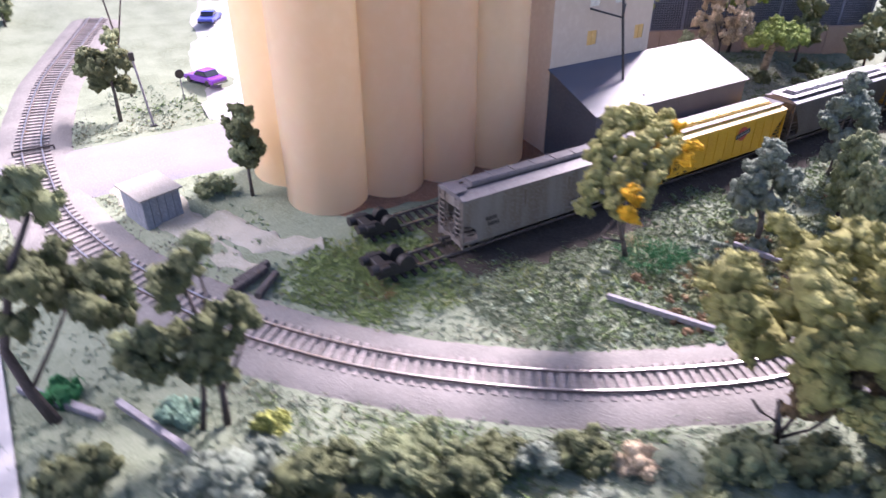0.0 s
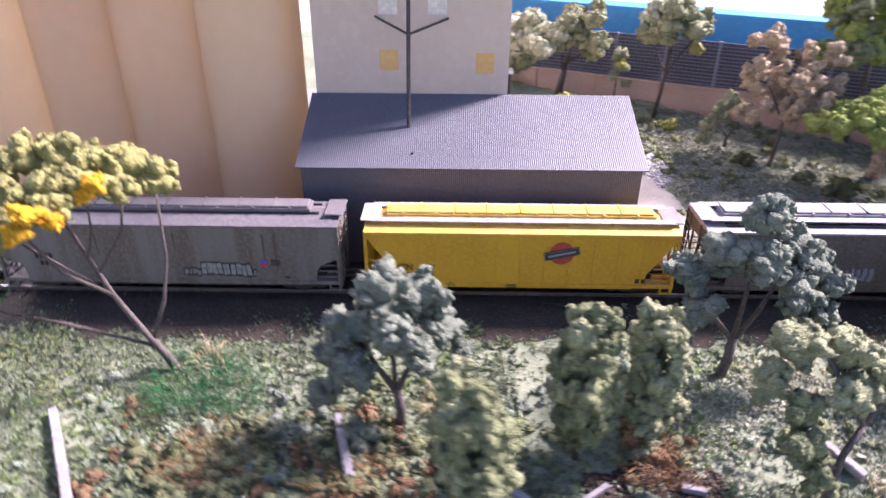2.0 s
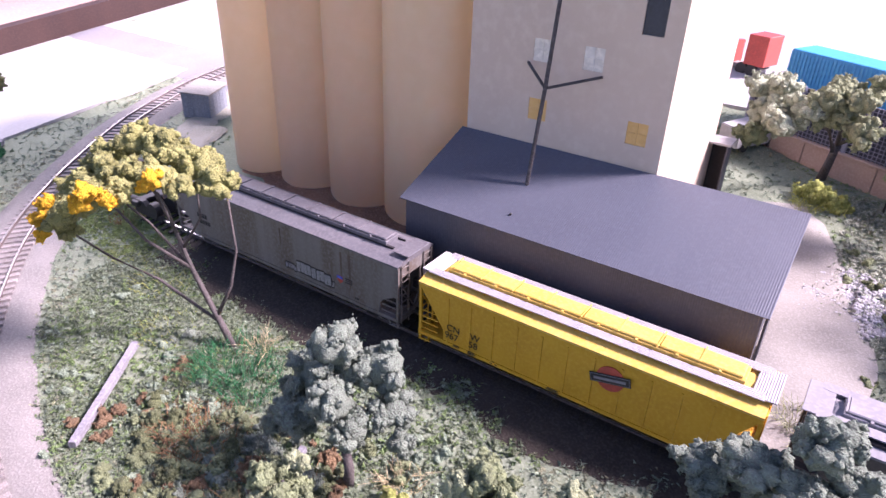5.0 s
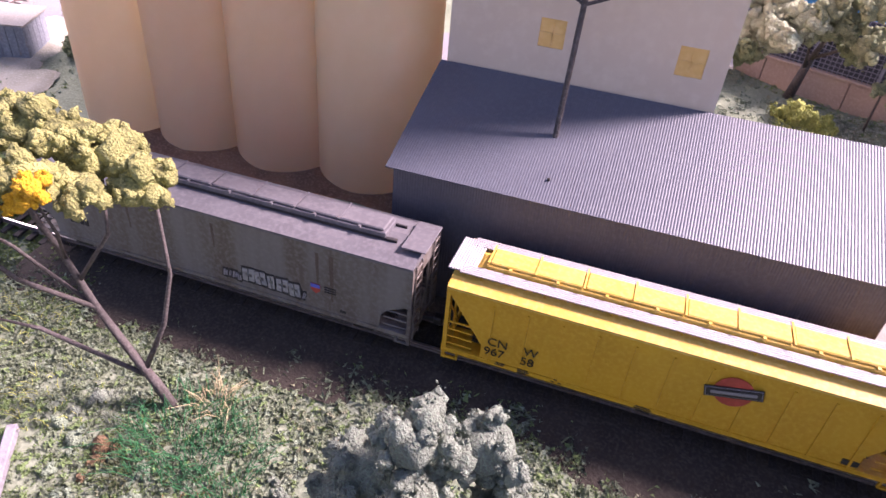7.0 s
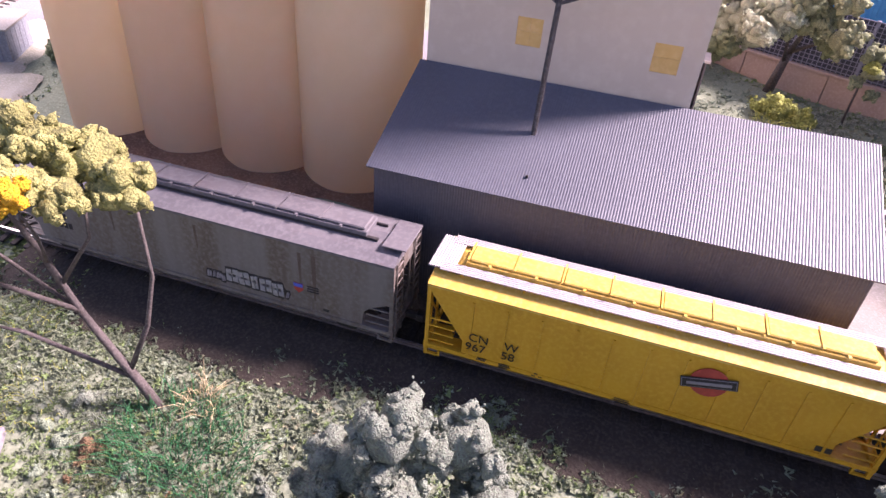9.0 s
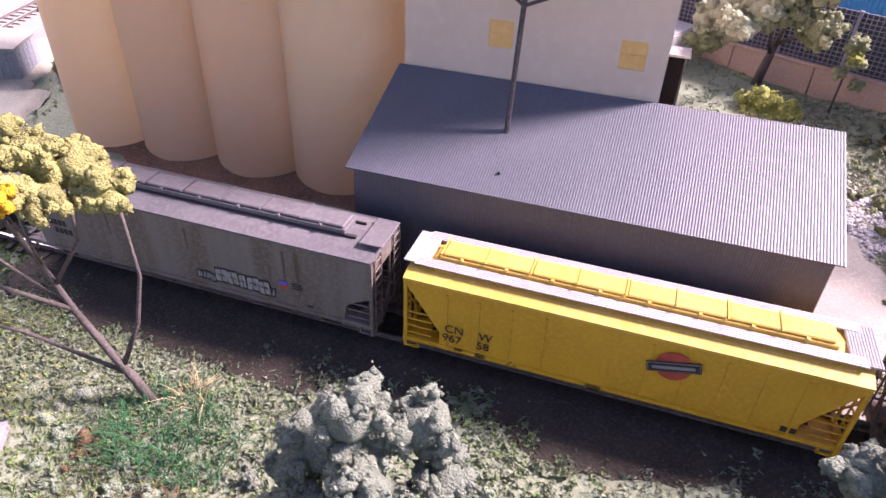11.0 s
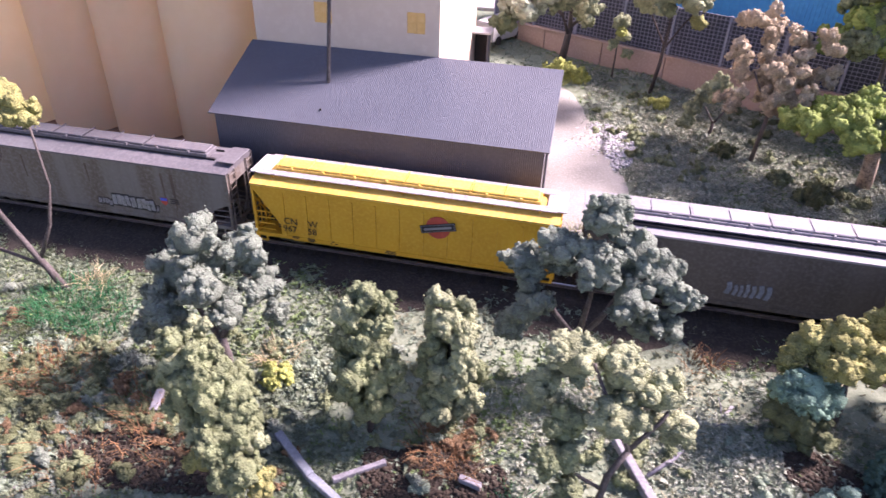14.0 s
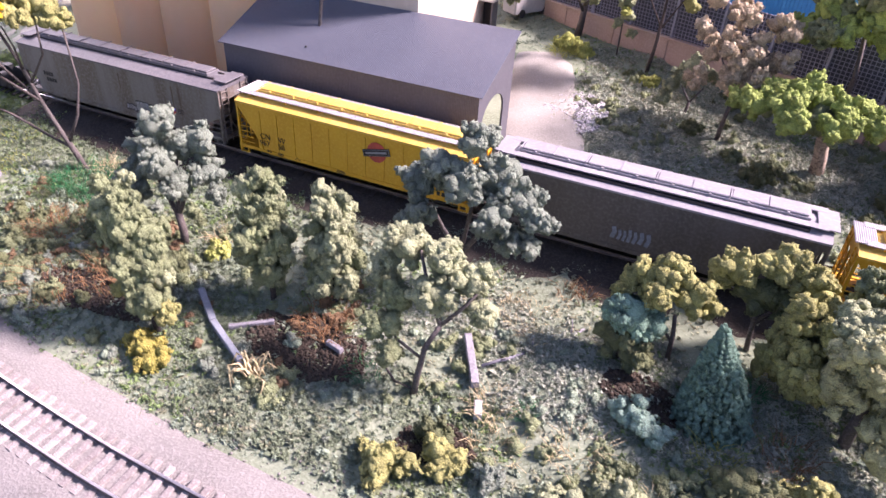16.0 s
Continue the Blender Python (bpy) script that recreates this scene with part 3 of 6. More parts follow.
def rail_mesh(P, side, lift):
    bm = bmesh.new()
    rows = []
    for i, p in enumerate(P):
        d = (P[min(i + 1, len(P) - 1)] - P[max(i - 1, 0)]).normalized()
        s = Vector((-d.y, d.x, 0))
        c = p + s * (0.0083 * side)
        z = ground_plane(c.x, c.y) + lift
        rows.append([bm.verts.new((c.x + s.x * u, c.y + s.y * u, z + w)) for u, w in RAIL_PROFILE])
    k = len(RAIL_PROFILE)
    for a, b in zip(rows, rows[1:]):
        for i in range(k):
            f = bm.faces.new((a[i], a[(i + 1) % k], b[(i + 1) % k], b[i]))
            f.material_index = 0 if i in (4, 5, 6) else 1
    bm.faces.new(rows[0][::-1])
    bm.faces.new(rows[-1])
    bmesh.ops.recalc_face_normals(bm, faces=bm.faces)
    me = finish(bm, "rail", M["rail"])
    me.materials.append(M["railside"])
    return me


def track(name, P, label, lift, tie_mesh, tie_every=1):
    ob = thing(name, label, "railway track")
    for side in (-1, 1):
        part("rail", rail_mesh(P, side, lift + 0.0012), None, ob, "bright metal rail")
    for i in range(0, len(P) - 1, tie_every):
        p, d = P[i], (P[i + 1] - P[i]).normalized()
        t = new("tie", tie_mesh)
        t.parent = ob
        t.matrix_basis = pose(p.x, p.y, ground_plane(p.x, p.y) + lift, 0, 0, math.degrees(math.atan2(d.y, d.x)) + random.uniform(-1.2, 1.2)) @ Matrix.Rotation(math.atan(0.125) * d.x, 4, "X")
    return ob


TIE = finish(B(-0.0017, 0.0017, -0.0148, 0.0148, -0.0008, 0.0013, 0.0002), "tie", M["tie"])
track("railway_track", LINE, "curved single track with weathered ties on pale ballast", 0.0034, TIE)
# near-black siding ties, sunk into the shade painted beside the train
DARKTIE = finish(B(-0.0017, 0.0017, -0.0148, 0.0148, -0.0012, 0.0004, 0.0002), "tie", M["darktie"])
track("railway_siding", spline([(-0.272, 0.0175), (0.0, 0.0175), (0.3, 0.0175), (0.62, 0.0175), (0.95, 0.0175)], 0.0085), "straight siding under the grain train", 0.0022, DARKTIE)
track("railway_siding", spline([(-0.262, 0.070), (-0.1, 0.070), (0.0, 0.070)], 0.0085), "short siding beside the silos", 0.0022, DARKTIE)


def bumper(at, label):
    """A low iron wheel stop on a pair of rails."""
    ob = thing("wheel_stop", label, "wheel stop", "wheel stops", at=(at[0], at[1], ground_plane(*at) + 0.003), rz=0)
    for s in (-1, 1):
        bm = prism([(-0.008, 0), (0.026, 0), (0.024, 0.004), (0.012, 0.006), (0.004, 0.012), (-0.006, 0.012)], s * 0.0083 - 0.0022, s * 0.0083 + 0.0022)
        part("side_frame", bm, M["black"], ob)
    part("crossbeam", B(-0.007, 0.001, -0.014, 0.014, 0.007, 0.0115, 0.0006), M["black"], ob)
    for s in (-1, 1):
        bm = bmesh.new()
        rod(bm, (-0.013, s * 0.0083, 0.0085), (-0.006, s * 0.0083, 0.0085), 0.004, seg=14)
        part("buffer", bm, M["black"], ob)
        bm = bmesh.new()
        rod(bm, (0.016, s * 0.0083 - 0.003, 0.007), (0.016, s * 0.0083 + 0.003, 0.007), 0.0065, seg=16)
        part("wheel", bm, M["black"], ob)
    return ob


stop = bumper((-0.277, 0.0175), "black iron wheel stop at the end of a siding")
copy_thing(stop, pose(-0.262, 0.070, ground_plane(0, 0.07) + 0.003))


# ---- hopper cars ----
def text_part(body, size, at, material, parent, label, name="lettering", rx=90):
    cu = bpy.data.curves.new(name, "FONT")
    cu.body, cu.size, cu.extrude = body, size, 0.00008
    cu.materials.append(material)
    ob = new(name, cu)
    ob.parent = parent
    ob.matrix_basis = pose(*at, rx, 0, 0)
    tagged(ob, label)
    return ob


def flat(x0, x1, z0, z1, y=-0.00025):
    return B(x0, x1, y, y + 0.0002, z0, z1)


def wheelset(parent, x, W, name="wheel"):
    for s in (-1, 1):
        bm = bmesh.new()
        yc = W / 2 + s * 0.0083
        rod(bm, (x, yc - 0.0014, 0.0062), (x, yc + 0.0014, 0.0062), 0.0053, seg=18)
        rod(bm, (x, yc - s * 0.0022, 0.0062), (x, yc - s * 0.0012, 0.0062), 0.0062, seg=18)
        part(name, bm, M["black"], parent, smooth=False)


def truck(parent, x, W):
    for s in (-1, 1):
        yc = W / 2 + s * 0.0118
        bm = prism([(x - 0.0135, 0.0085), (x - 0.0135, 0.0052), (x - 0.008, 0.0052), (x - 0.004, 0.0025), (x + 0.004, 0.0025), (x + 0.008, 0.0052), (x + 0.0135, 0.0052), (x + 0.0135, 0.0085), (x + 0.005, 0.0105), (x - 0.005, 0.0105)], yc - 0.001, yc + 0.001)
        part("truck_frame", bm, M["black"], parent)
    part("bolster", B(x - 0.0035, x + 0.0035, W / 2 - 0.0118, W / 2 + 0.0118, 0.005, 0.0105), M["black"], parent)
    for dx in (-0.0098, 0.0098):
        wheelset(parent, x + dx, W)


def ladder(parent, x, y, z0, z1, w, axis, material, n):
    bm = bmesh.new()
    for k in (0, 1):
        p = (x + (w * k if axis == "x" else 0), y + (w * k if axis == "y" else 0))
        rod(bm, (*p, z0), (*p, z1), 0.00045, seg=6)
    for i in range(n):
        z = z0 + (z1 - z0) * (i + 0.5) / n
        rod(bm, (x, y, z), (x + (w if axis == "x" else 0), y + (w if axis == "y" else 0), z), 0.0004, seg=6)
    part("ladder", bm, material, parent)


def hopper_car(name, L, W, zt, body, roof, hatch, label, ribs=0, rounded=False, boards="grating", shade_gaps=()):
    """A covered hopper: x along the car from its end, y across from the near side, z from the rail."""
    ob = thing(name, label, "rail car", "cars of the grain train")
    zs, cut = 0.009, 0.017
    ez = zt - 0.006
    side = [(0.0015, zt), (0.0015, zt - 0.004), (0.003, zt - 0.006), (cut, zs + 0.0085), (cut, zs), (L - cut, zs), (L - cut, zs + 0.0085), (L - 0.003, zt - 0.006), (L - 0.0015, zt - 0.004), (L - 0.0015, zt)]
    if rounded:
        side = [(0.0015, zt), (0.0015, zs + 0.017), (0.011, zs + 0.0125), (0.014, zs + 0.009), (0.015, zs), (L - 0.015, zs), (L - 0.014, zs + 0.009), (L - 0.011, zs + 0.0125), (L - 0.0015, zs + 0.017), (L - 0.0015, zt)]
    for y0, y1 in ((0, 0.0012), (W - 0.0012, W)):
        part("side_panel", prism(side, y0, y1), body, ob)
    # sloped end sheets and the hold between the sides
    hold = [(0.004, zt), (0.02, zs + 0.004), (0.024, zs - 0.002), (L - 0.024, zs - 0.002), (L - 0.02, zs + 0.004), (L - 0.004, zt)]
    part("hold", prism(hold, 0.0012, W - 0.0012), body, ob)
    # roof with a shallow crown
    bm = bmesh.new()
    prof = [(-0.0008, zt - 0.0008), (-0.0008, zt + 0.0004), (0.005, zt + 0.0022), (W / 2, zt + 0.0042), (W - 0.005, zt + 0.0022), (W + 0.0008, zt + 0.0004), (W + 0.0008, zt - 0.0008)]
    a = [bm.verts.new((0, y, z)) for y, z in prof]
    b = [bm.verts.new((L, y, z)) for y, z in prof]
    for i in range(len(prof)):
        bm.faces.new((a[i], a[(i + 1) % len(prof)], b[(i + 1) % len(prof)], b[i]))
    bm.faces.new(a[::-1])
    bm.faces.new(b)
    bmesh.ops.recalc_face_normals(bm, faces=bm.faces)
    part("roof", bm, roof, ob)
    # running boards: near, far, and across the ends
    zb = zt + 0.0046
    for y0 in () if rounded else (0.0048, W - 0.0048 - 0.0058):
        bm = bmesh.new()
        if boards == "pale":
            box(bm, 0.003, L - 0.003, y0, y0 + 0.0058, zb, zb + 0.0006)
        for k in range(0 if boards == "pale" else 5):
            box(bm, 0.003, L - 0.003, y0 + k * 0.00120, y0 + k * 0.00120 + 0.00095, zb, zb + 0.0005)
        for k in range(0 if boards == "pale" else int(L / 0.0034)):
            box(bm, 0.003 + k * 0.0034, 0.0036 + k * 0.0034, y0, y0 + 0.0058, zb - 0.0003, zb + 0.0003)
        part("running_board", bm, M[boards], ob)
        for k in range(7):
            x = 0.012 + k * (L - 0.024) / 6
            part("board_bracket", B(x - 0.0004, x + 0.0004, y0 + 0.001, y0 + 0.004, zt + 0.0015, zb), body, ob)
    for x0 in (-0.0025, L - 0.0085):
        if boards == "pale" or rounded:
            part("end_platform", B(x0, x0 + 0.011, 0.0062, W - 0.0062, zb - 0.0002, zb + 0.0005, 0.0002), roof, ob)
        else:
            ridge = [(x0 + k * 0.00055, zb + (0.0005 if (k // 1) % 2 else 0.0001)) for k in range(21)]
            part("end_platform", prism(ridge + [(x0 + 0.011, zb - 0.0004), (x0, zb - 0.0004)], 0.0062, W - 0.0062), M[boards], ob)
    # near-black strips painting the shade of open gaps beside the hatches
    gaps = ((W / 2 - 0.0066, W / 2 - 0.0050), (W / 2 + 0.0050, W / 2 + 0.0058)) if rounded else shade_gaps
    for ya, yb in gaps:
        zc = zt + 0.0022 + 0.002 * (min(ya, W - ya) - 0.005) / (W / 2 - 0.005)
        part("gap_shade_strip", B(0.012, L - 0.012, ya, yb, zc - 0.0004, zc + 0.0012), M["slot"], ob)
    # trough hatches
    n, x0, x1 = 4, 0.013, L - 0.013
    if rounded:
        x0, x1 = 0.016, L - 0.018
    hy0, hy1 = W / 2 - 0.0055, W / 2 + 0.0055
    part("hatch_coaming", B(x0 - 0.0008, x1 + 0.0008, hy0 - 0.0008, hy1 + 0.0008, zt + 0.003, zt + 0.0064, 0.0003), hatch, ob)
    step = (x1 - x0) / n
    for k in range(n):
        bm = B(x0 + k * step + 0.0004, x0 + (k + 1) * step - 0.0004, hy0, hy1, zt + 0.0064, zt + 0.0078, 0.0005)
        hx = part("hatch", bm, hatch, ob)
        bm = bmesh.new()
        for f in (0.0, 0.5):
            x = x0 + (k + f) * step
            box(bm, x - 0.0004, x + 0.0004, hy0 - 0.0013, hy1 + 0.0013, zt + 0.0078, zt + 0.0083)
        for f in (0.22, 0.72):
            x = x0 + (k + f) * step
            box(bm, x, x + 0.0012, hy0 - 0.0016, hy0 + 0.0004, zt + 0.006, zt + 0.0072)
        part("hatch_strap", bm, hatch, hx)
    # ribs on the sides
    if ribs:
        for s, y in ((-1, 0), (1, W)):
            for k in range(ribs):
                x = cut + 0.003 + k * (L - 2 * cut - 0.006) / (ribs - 1)
                part("rib", B(x - 0.0005, x + 0.0005, y - 0.0005 if s < 0 else y, y if s < 0 else y + 0.0005, zs + 0.0005, zt - 0.004), body, ob)
    part("side_sill", B(0.0, L, -0.0004, 0.0016, zs - 0.0005, zs + 0.0018), body, ob)
    part("side_sill", B(0.0, L, W - 0.0016, W + 0.0004, zs - 0.0005, zs + 0.0018), body, ob)
    # end posts, steps, ladders, cage
    for e in (0, 1):
        xe = 0.0008 if e == 0 else L - 0.0008
        for y in (0.0006, W - 0.0006):
            part("corner_post", B(xe - 0.0008, xe + 0.0008, y - 0.0008, y + 0.0008, 0.0045, zt), body, ob)
            bm = bmesh.new()
            xa, xb = (xe, xe + 0.006) if e == 0 else (xe - 0.006, xe)
            box(bm, xa, xb, y - 0.0006, y + 0.0006, 0.0045, 0.0054)
            xx = xb if e == 0 else xa
            box(bm, xx - 0.0005, xx + 0.0005, y - 0.0006, y + 0.0006, 0.0045, zs)
            part("step", bm, body, ob)
            bm = bmesh.new()
            for k in range(4):
                z = zs + 0.004 + k * 0.004
                box(bm, min(xe, xe + (0.012 if e == 0 else -0.012)), max(xe, xe + (0.012 if e == 0 else -0.012)), y - 0.0003, y + 0.0003, z, z + 0.0006)
            part("grab_iron", bm, body, ob)
        part("end_sill", B(xe - 0.0012, xe + 0.0012, 0, W, zs - 0.001, zs + 0.0025), body, ob)
        part("end_sheet", B(xe - 0.0004, xe + 0.0004, 0.001, W - 0.001, zt - 0.009, zt), body, ob)
        bm = bmesh.new()
        s = 1 if e == 0 else -1
        for y in (W * 0.33, W * 0.67):
            rod(bm, (xe + s * 0.0005, y, zs), (xe + s * 0.0005, y, zt - 0.008), 0.0007, seg=6)
        rod(bm, (xe + s * 0.0005, 0.001, zt - 0.009), (xe + s * 0.0005, W * 0.5, zs + 0.003), 0.0005, seg=6)
        rod(bm, (xe + s * 0.0005, W - 0.001, zt - 0.009), (xe + s * 0.0005, W * 0.5, zs + 0.003), 0.0005, seg=6)
        part("end_brace", bm, body, ob)
        part("end_deck", B(min(xe, xe + s * 0.018), max(xe, xe + s * 0.018), 0.002, W - 0.002, zs, zs + 0.0012), body, ob)
        ladder(ob, xe - s * 0.0012, 0.0025, 0.006, zt, 0.007, "y", body, 9)
        ladder(ob, xe - s * 0.0012, W - 0.0095, 0.006, zt, 0.007, "y", body, 9)
        bm = bmesh.new()
        box(bm, min(xe, xe - s * 0.009), max(xe, xe - s * 0.009), W / 2 - 0.0014, W / 2 + 0.0014, 0.008, 0.0105, 0.0003)
        box(bm, min(xe - s * 0.0065, xe - s * 0.0105), max(xe - s * 0.0065, xe - s * 0.0105), W / 2 - 0.0022, W / 2 + 0.0022, 0.0072, 0.0112, 0.0005)
        part("coupler", bm, M["black"], ob)
        truck(ob, 0.024 if e == 0 else L - 0.024, W)
    # discharge bays
    for k in range(3):
        xc = L * (0.3 + 0.2 * k)
        bm = bmesh.new()
        a = [bm.verts.new(v) for v in ((xc - 0.015, 0.002, zs), (xc + 0.015, 0.002, zs), (xc + 0.015, W - 0.002, zs), (xc - 0.015, W - 0.002, zs))]
        b = [bm.verts.new(v) for v in ((xc - 0.006, W / 2 - 0.007, 0.003), (xc + 0.006, W / 2 - 0.007, 0.003), (xc + 0.006, W / 2 + 0.007, 0.003), (xc - 0.006, W / 2 + 0.007, 0.003))]
        for i in range(4):
            bm.faces.new((b[i], b[(i + 1) % 4], a[(i + 1) % 4], a[i]))
        bm.faces.new(b[::-1])
        bm.faces.new(a)
        part("discharge_chute", bm, body, ob)
    part("centre_sill", B(0.002, L - 0.002, W / 2 - 0.003, W / 2 + 0.003, 0.0075, 0.012), M["black"], ob)
    return ob


RAIL_Z = ground_plane(0, 0.0175) + 0.0022 + 0.0034


def place(ob, x, y=0.0):
    ob.matrix_basis = pose(x, y, RAIL_Z)
    return ob


ZT = 0.0505 - RAIL_Z
yellow_car = hopper_car("hopper_car", 0.183, 0.036, ZT, M["yellow"], M["yellow_lit"], M["yellow_lit"], "clean yellow covered hopper car with black lettering and side ribs", ribs=11)
for body, x, z in (("CN", 0.0195, 0.0196), ("967", 0.0185, 0.0142), ("W", 0.0350, 0.0196), ("58", 0.0343, 0.0142)):
    text_part(body, 0.0060, (x, -0.0007, z), M["black"], yellow_car, "bold black lettering")
for x0, x1, z in ((0.027, 0.031, 0.0135), (0.0265, 0.0305, 0.0126), (0.0365, 0.041, 0.0135), (0.0365, 0.0415, 0.0126), (0.0365, 0.0405, 0.0117), (0.052, 0.0535, 0.0136), (0.051, 0.0525, 0.0122), (0.054, 0.0555, 0.0122), (0.086, 0.092, 0.0128), (0.0855, 0.0925, 0.0118), (0.0865, 0.092, 0.0108)):
    part("small_print", flat(x0 - 0.0025, x1 - 0.0025, z - 0.0028, z - 0.0023, -0.0007), M["black"], yellow_car)
part("data_plate", flat(0.160, 0.166, 0.012, 0.0148, -0.0004), M["black"], yellow_car)
EMX, EMZ = 0.1150, 0.0318
bm = bmesh.new()
bmesh.ops.create_cone(bm, cap_ends=True, segments=32, radius1=0.0072, radius2=0.0072, depth=0.0003, matrix=pose(EMX, -0.0006, EMZ, 90, 0, 0))
part("round_emblem", bm, M["red"], yellow_car, "plain red disc behind a black band")
for name, hw, hh, y, k in (("emblem_band", 0.0104, 0.0026, -0.0012, "black"), ("emblem_border", 0.0100, 0.0022, -0.00135, "pale"), ("emblem_field", 0.0097, 0.0019, -0.0015, "black"), ("emblem_line", 0.0082, 0.0007, -0.00165, "pale")):
    bm = B(-hw, hw, y, y + 0.0003, -hh, hh)
    bmesh.ops.transform(bm, matrix=pose(EMX, 0, EMZ, 0, -13, 0), verts=bm.verts)
    part(name, bm, M[k], yellow_car)
place(yellow_car, 0.0025)

grey_car = hopper_car("hopper_car", 0.203, 0.034, ZT + 0.003, M["grey"], M["grey_roof"], M["grey_roof"], "weathered light grey covered hopper car with graffiti and rust streaks", rounded=True)
for x, w, h in ((0.060, 0.0016, 0.016), (0.106, 0.0014, 0.013), (0.158, 0.0016, 0.019), (0.1645, 0.0022, 0.025)):
    bm = bmesh.new()
    zz = ZT - 0.002
    vs = [(x, zz), (x + w, zz), (x + w * 0.9, zz - h * 0.5), (x + w * 0.65, zz - h), (x + w * 0.35, zz - h * 0.95), (x + w * 0.1, zz - h * 0.45)]
    part("rust_streak", prism(vs, -0.00012, 0.0001), M["rust"], grey_car)
rr = random.Random(5)
gx = 0.110
STROKES = (0.0022, 0.0012, 0.0022, 0.002, 0.0062, 0.0058, 0.0034, 0.006, 0.0056, 0.0014)
for i, w in enumerate(STROKES):
    big = 4 <= i < 9
    z0, h = 0.0148 + rr.uniform(-0.0006, 0.0006), 0.0074 if big else 0.0036
    sk = rr.uniform(-0.001, 0.001)
    part("graffiti_shadow", prism([(gx - 0.0008, z0 - 0.0010), (gx + w * 0.9, z0 - 0.0014), (gx + w + 0.0008, z0 + h * 0.5), (gx + w + sk, z0 + h + 0.0008), (gx + sk - 0.0006, z0 + h + 0.0004)], -0.0003, -0.0001), M["black"], grey_car)
    bars = ((0, 0.44, 0.0, 0.94), (0.54, 1.0, 0.06, 1.0), (0.2, 0.8, 0.42, 0.62)) if big else ((0, 0.45, 0, 1), (0.6, 1, 0.1, 0.9))
    for a, b, c, d in bars:
        part("graffiti_stroke", prism([(gx + w * a + sk * c, z0 + h * c), (gx + w * b + sk * c, z0 + h * c - 0.0002), (gx + w * b + sk * d, z0 + h * d), (gx + w * a + sk * d, z0 + h * d - 0.0003)], -0.0006, -0.0003), M["graffiti"] if big else M["pale"], grey_car)
    gx += w + 0.0007
for x0, x1, z in ((0.0225, 0.0335, 0.0245), (0.0245, 0.036, 0.0195)):
    for k in range(4):
        part("lettering_bar", flat(x0 + k * (x1 - x0) / 4, x0 + (k + 0.72) * (x1 - x0) / 4, z, z + 0.0032), M["slot"], grey_car)
part("emblem_shield", prism([(0.1555, 0.0250), (0.1600, 0.0250), (0.1600, 0.0215), (0.15775, 0.0195), (0.1555, 0.0215)], -0.0003, -0.0001), M["red"], grey_car)
part("emblem_top", flat(0.1555, 0.1600, 0.0230, 0.0250, -0.0006), M["carblue"], grey_car)
for k in range(3):
    part("small_print", flat(0.162, 0.1675, 0.0215 + k * 0.0013, 0.0221 + k * 0.0013), M["slot"], grey_car)
part("data_plate", flat(0.1695, 0.1725, 0.0125, 0.0138), M["black"], grey_car)
place(grey_car, -0.2155)

dark_car = hopper_car("hopper_car", 0.191, 0.036, ZT + 0.0025, M["brown"], M["pale"], M["pale"], "dirty dark grey covered hopper car with a pale roof", ribs=0, boards="pale", shade_gaps=((0.0038, 0.0064), (0.0109, 0.0125), (0.0235, 0.0250)))
gx = 0.078
for i in range(7):
    w = rr.uniform(0.0024, 0.0042)
    z0, z1 = 0.0165 - rr.uniform(0, 0.001), 0.0235 + rr.uniform(-0.001, 0.001)
    part("graffiti_stroke", prism([(gx, z0), (gx + w * 0.7, z0 - 0.0004), (gx + w, (z0 + z1) / 2), (gx + w * 0.7, z1), (gx + 0.0003, z1 - 0.0006), (gx + w * 0.3, (z0 + z1) / 2)], -0.0006, -0.0002), M["hutwall"], dark_car)
    gx += w + 0.0004
place(dark_car, 0.1995)
far_car = copy_thing(yellow_car, pose(0.4035, 0, RAIL_Z))


# ---- grain elevator ----
def silo_mesh():
    bm = bmesh.new()
    n = 56
    rings = []
    for z, r in ((-0.02, 0.036), (0.30, 0.036), (0.302, 0.035)):
        rings.append([bm.verts.new((r * math.cos(2 * math.pi * i / n), r * math.sin(2 * math.pi * i / n), z)) for i in range(n)])
    for a, b in zip(rings, rings[1:]):
        for i in range(n):
            bm.faces.new((a[i], a[(i + 1) % n], b[(i + 1) % n], b[i]))
    bm.faces.new(rings[-1])
    return finish(bm, "silo", M["silo"], True)


elevator = thing("grain_elevator", "cream grain elevator with round silos and a square tower", "grain elevator", at=(0, 0, 0))
SILO = silo_mesh()
for row, yc in enumerate((0.1420, 0.200)):
    for k in range(row, 4):
        s = part("silo", SILO, None, elevator)
        s.matrix_basis = pose(-0.0905 - 0.058 * k - 0.010 * row, yc, ground_plane(0, yc))
TX0, TX1, TY0, TY1 = -0.0405, 0.0905, 0.1125, 0.255


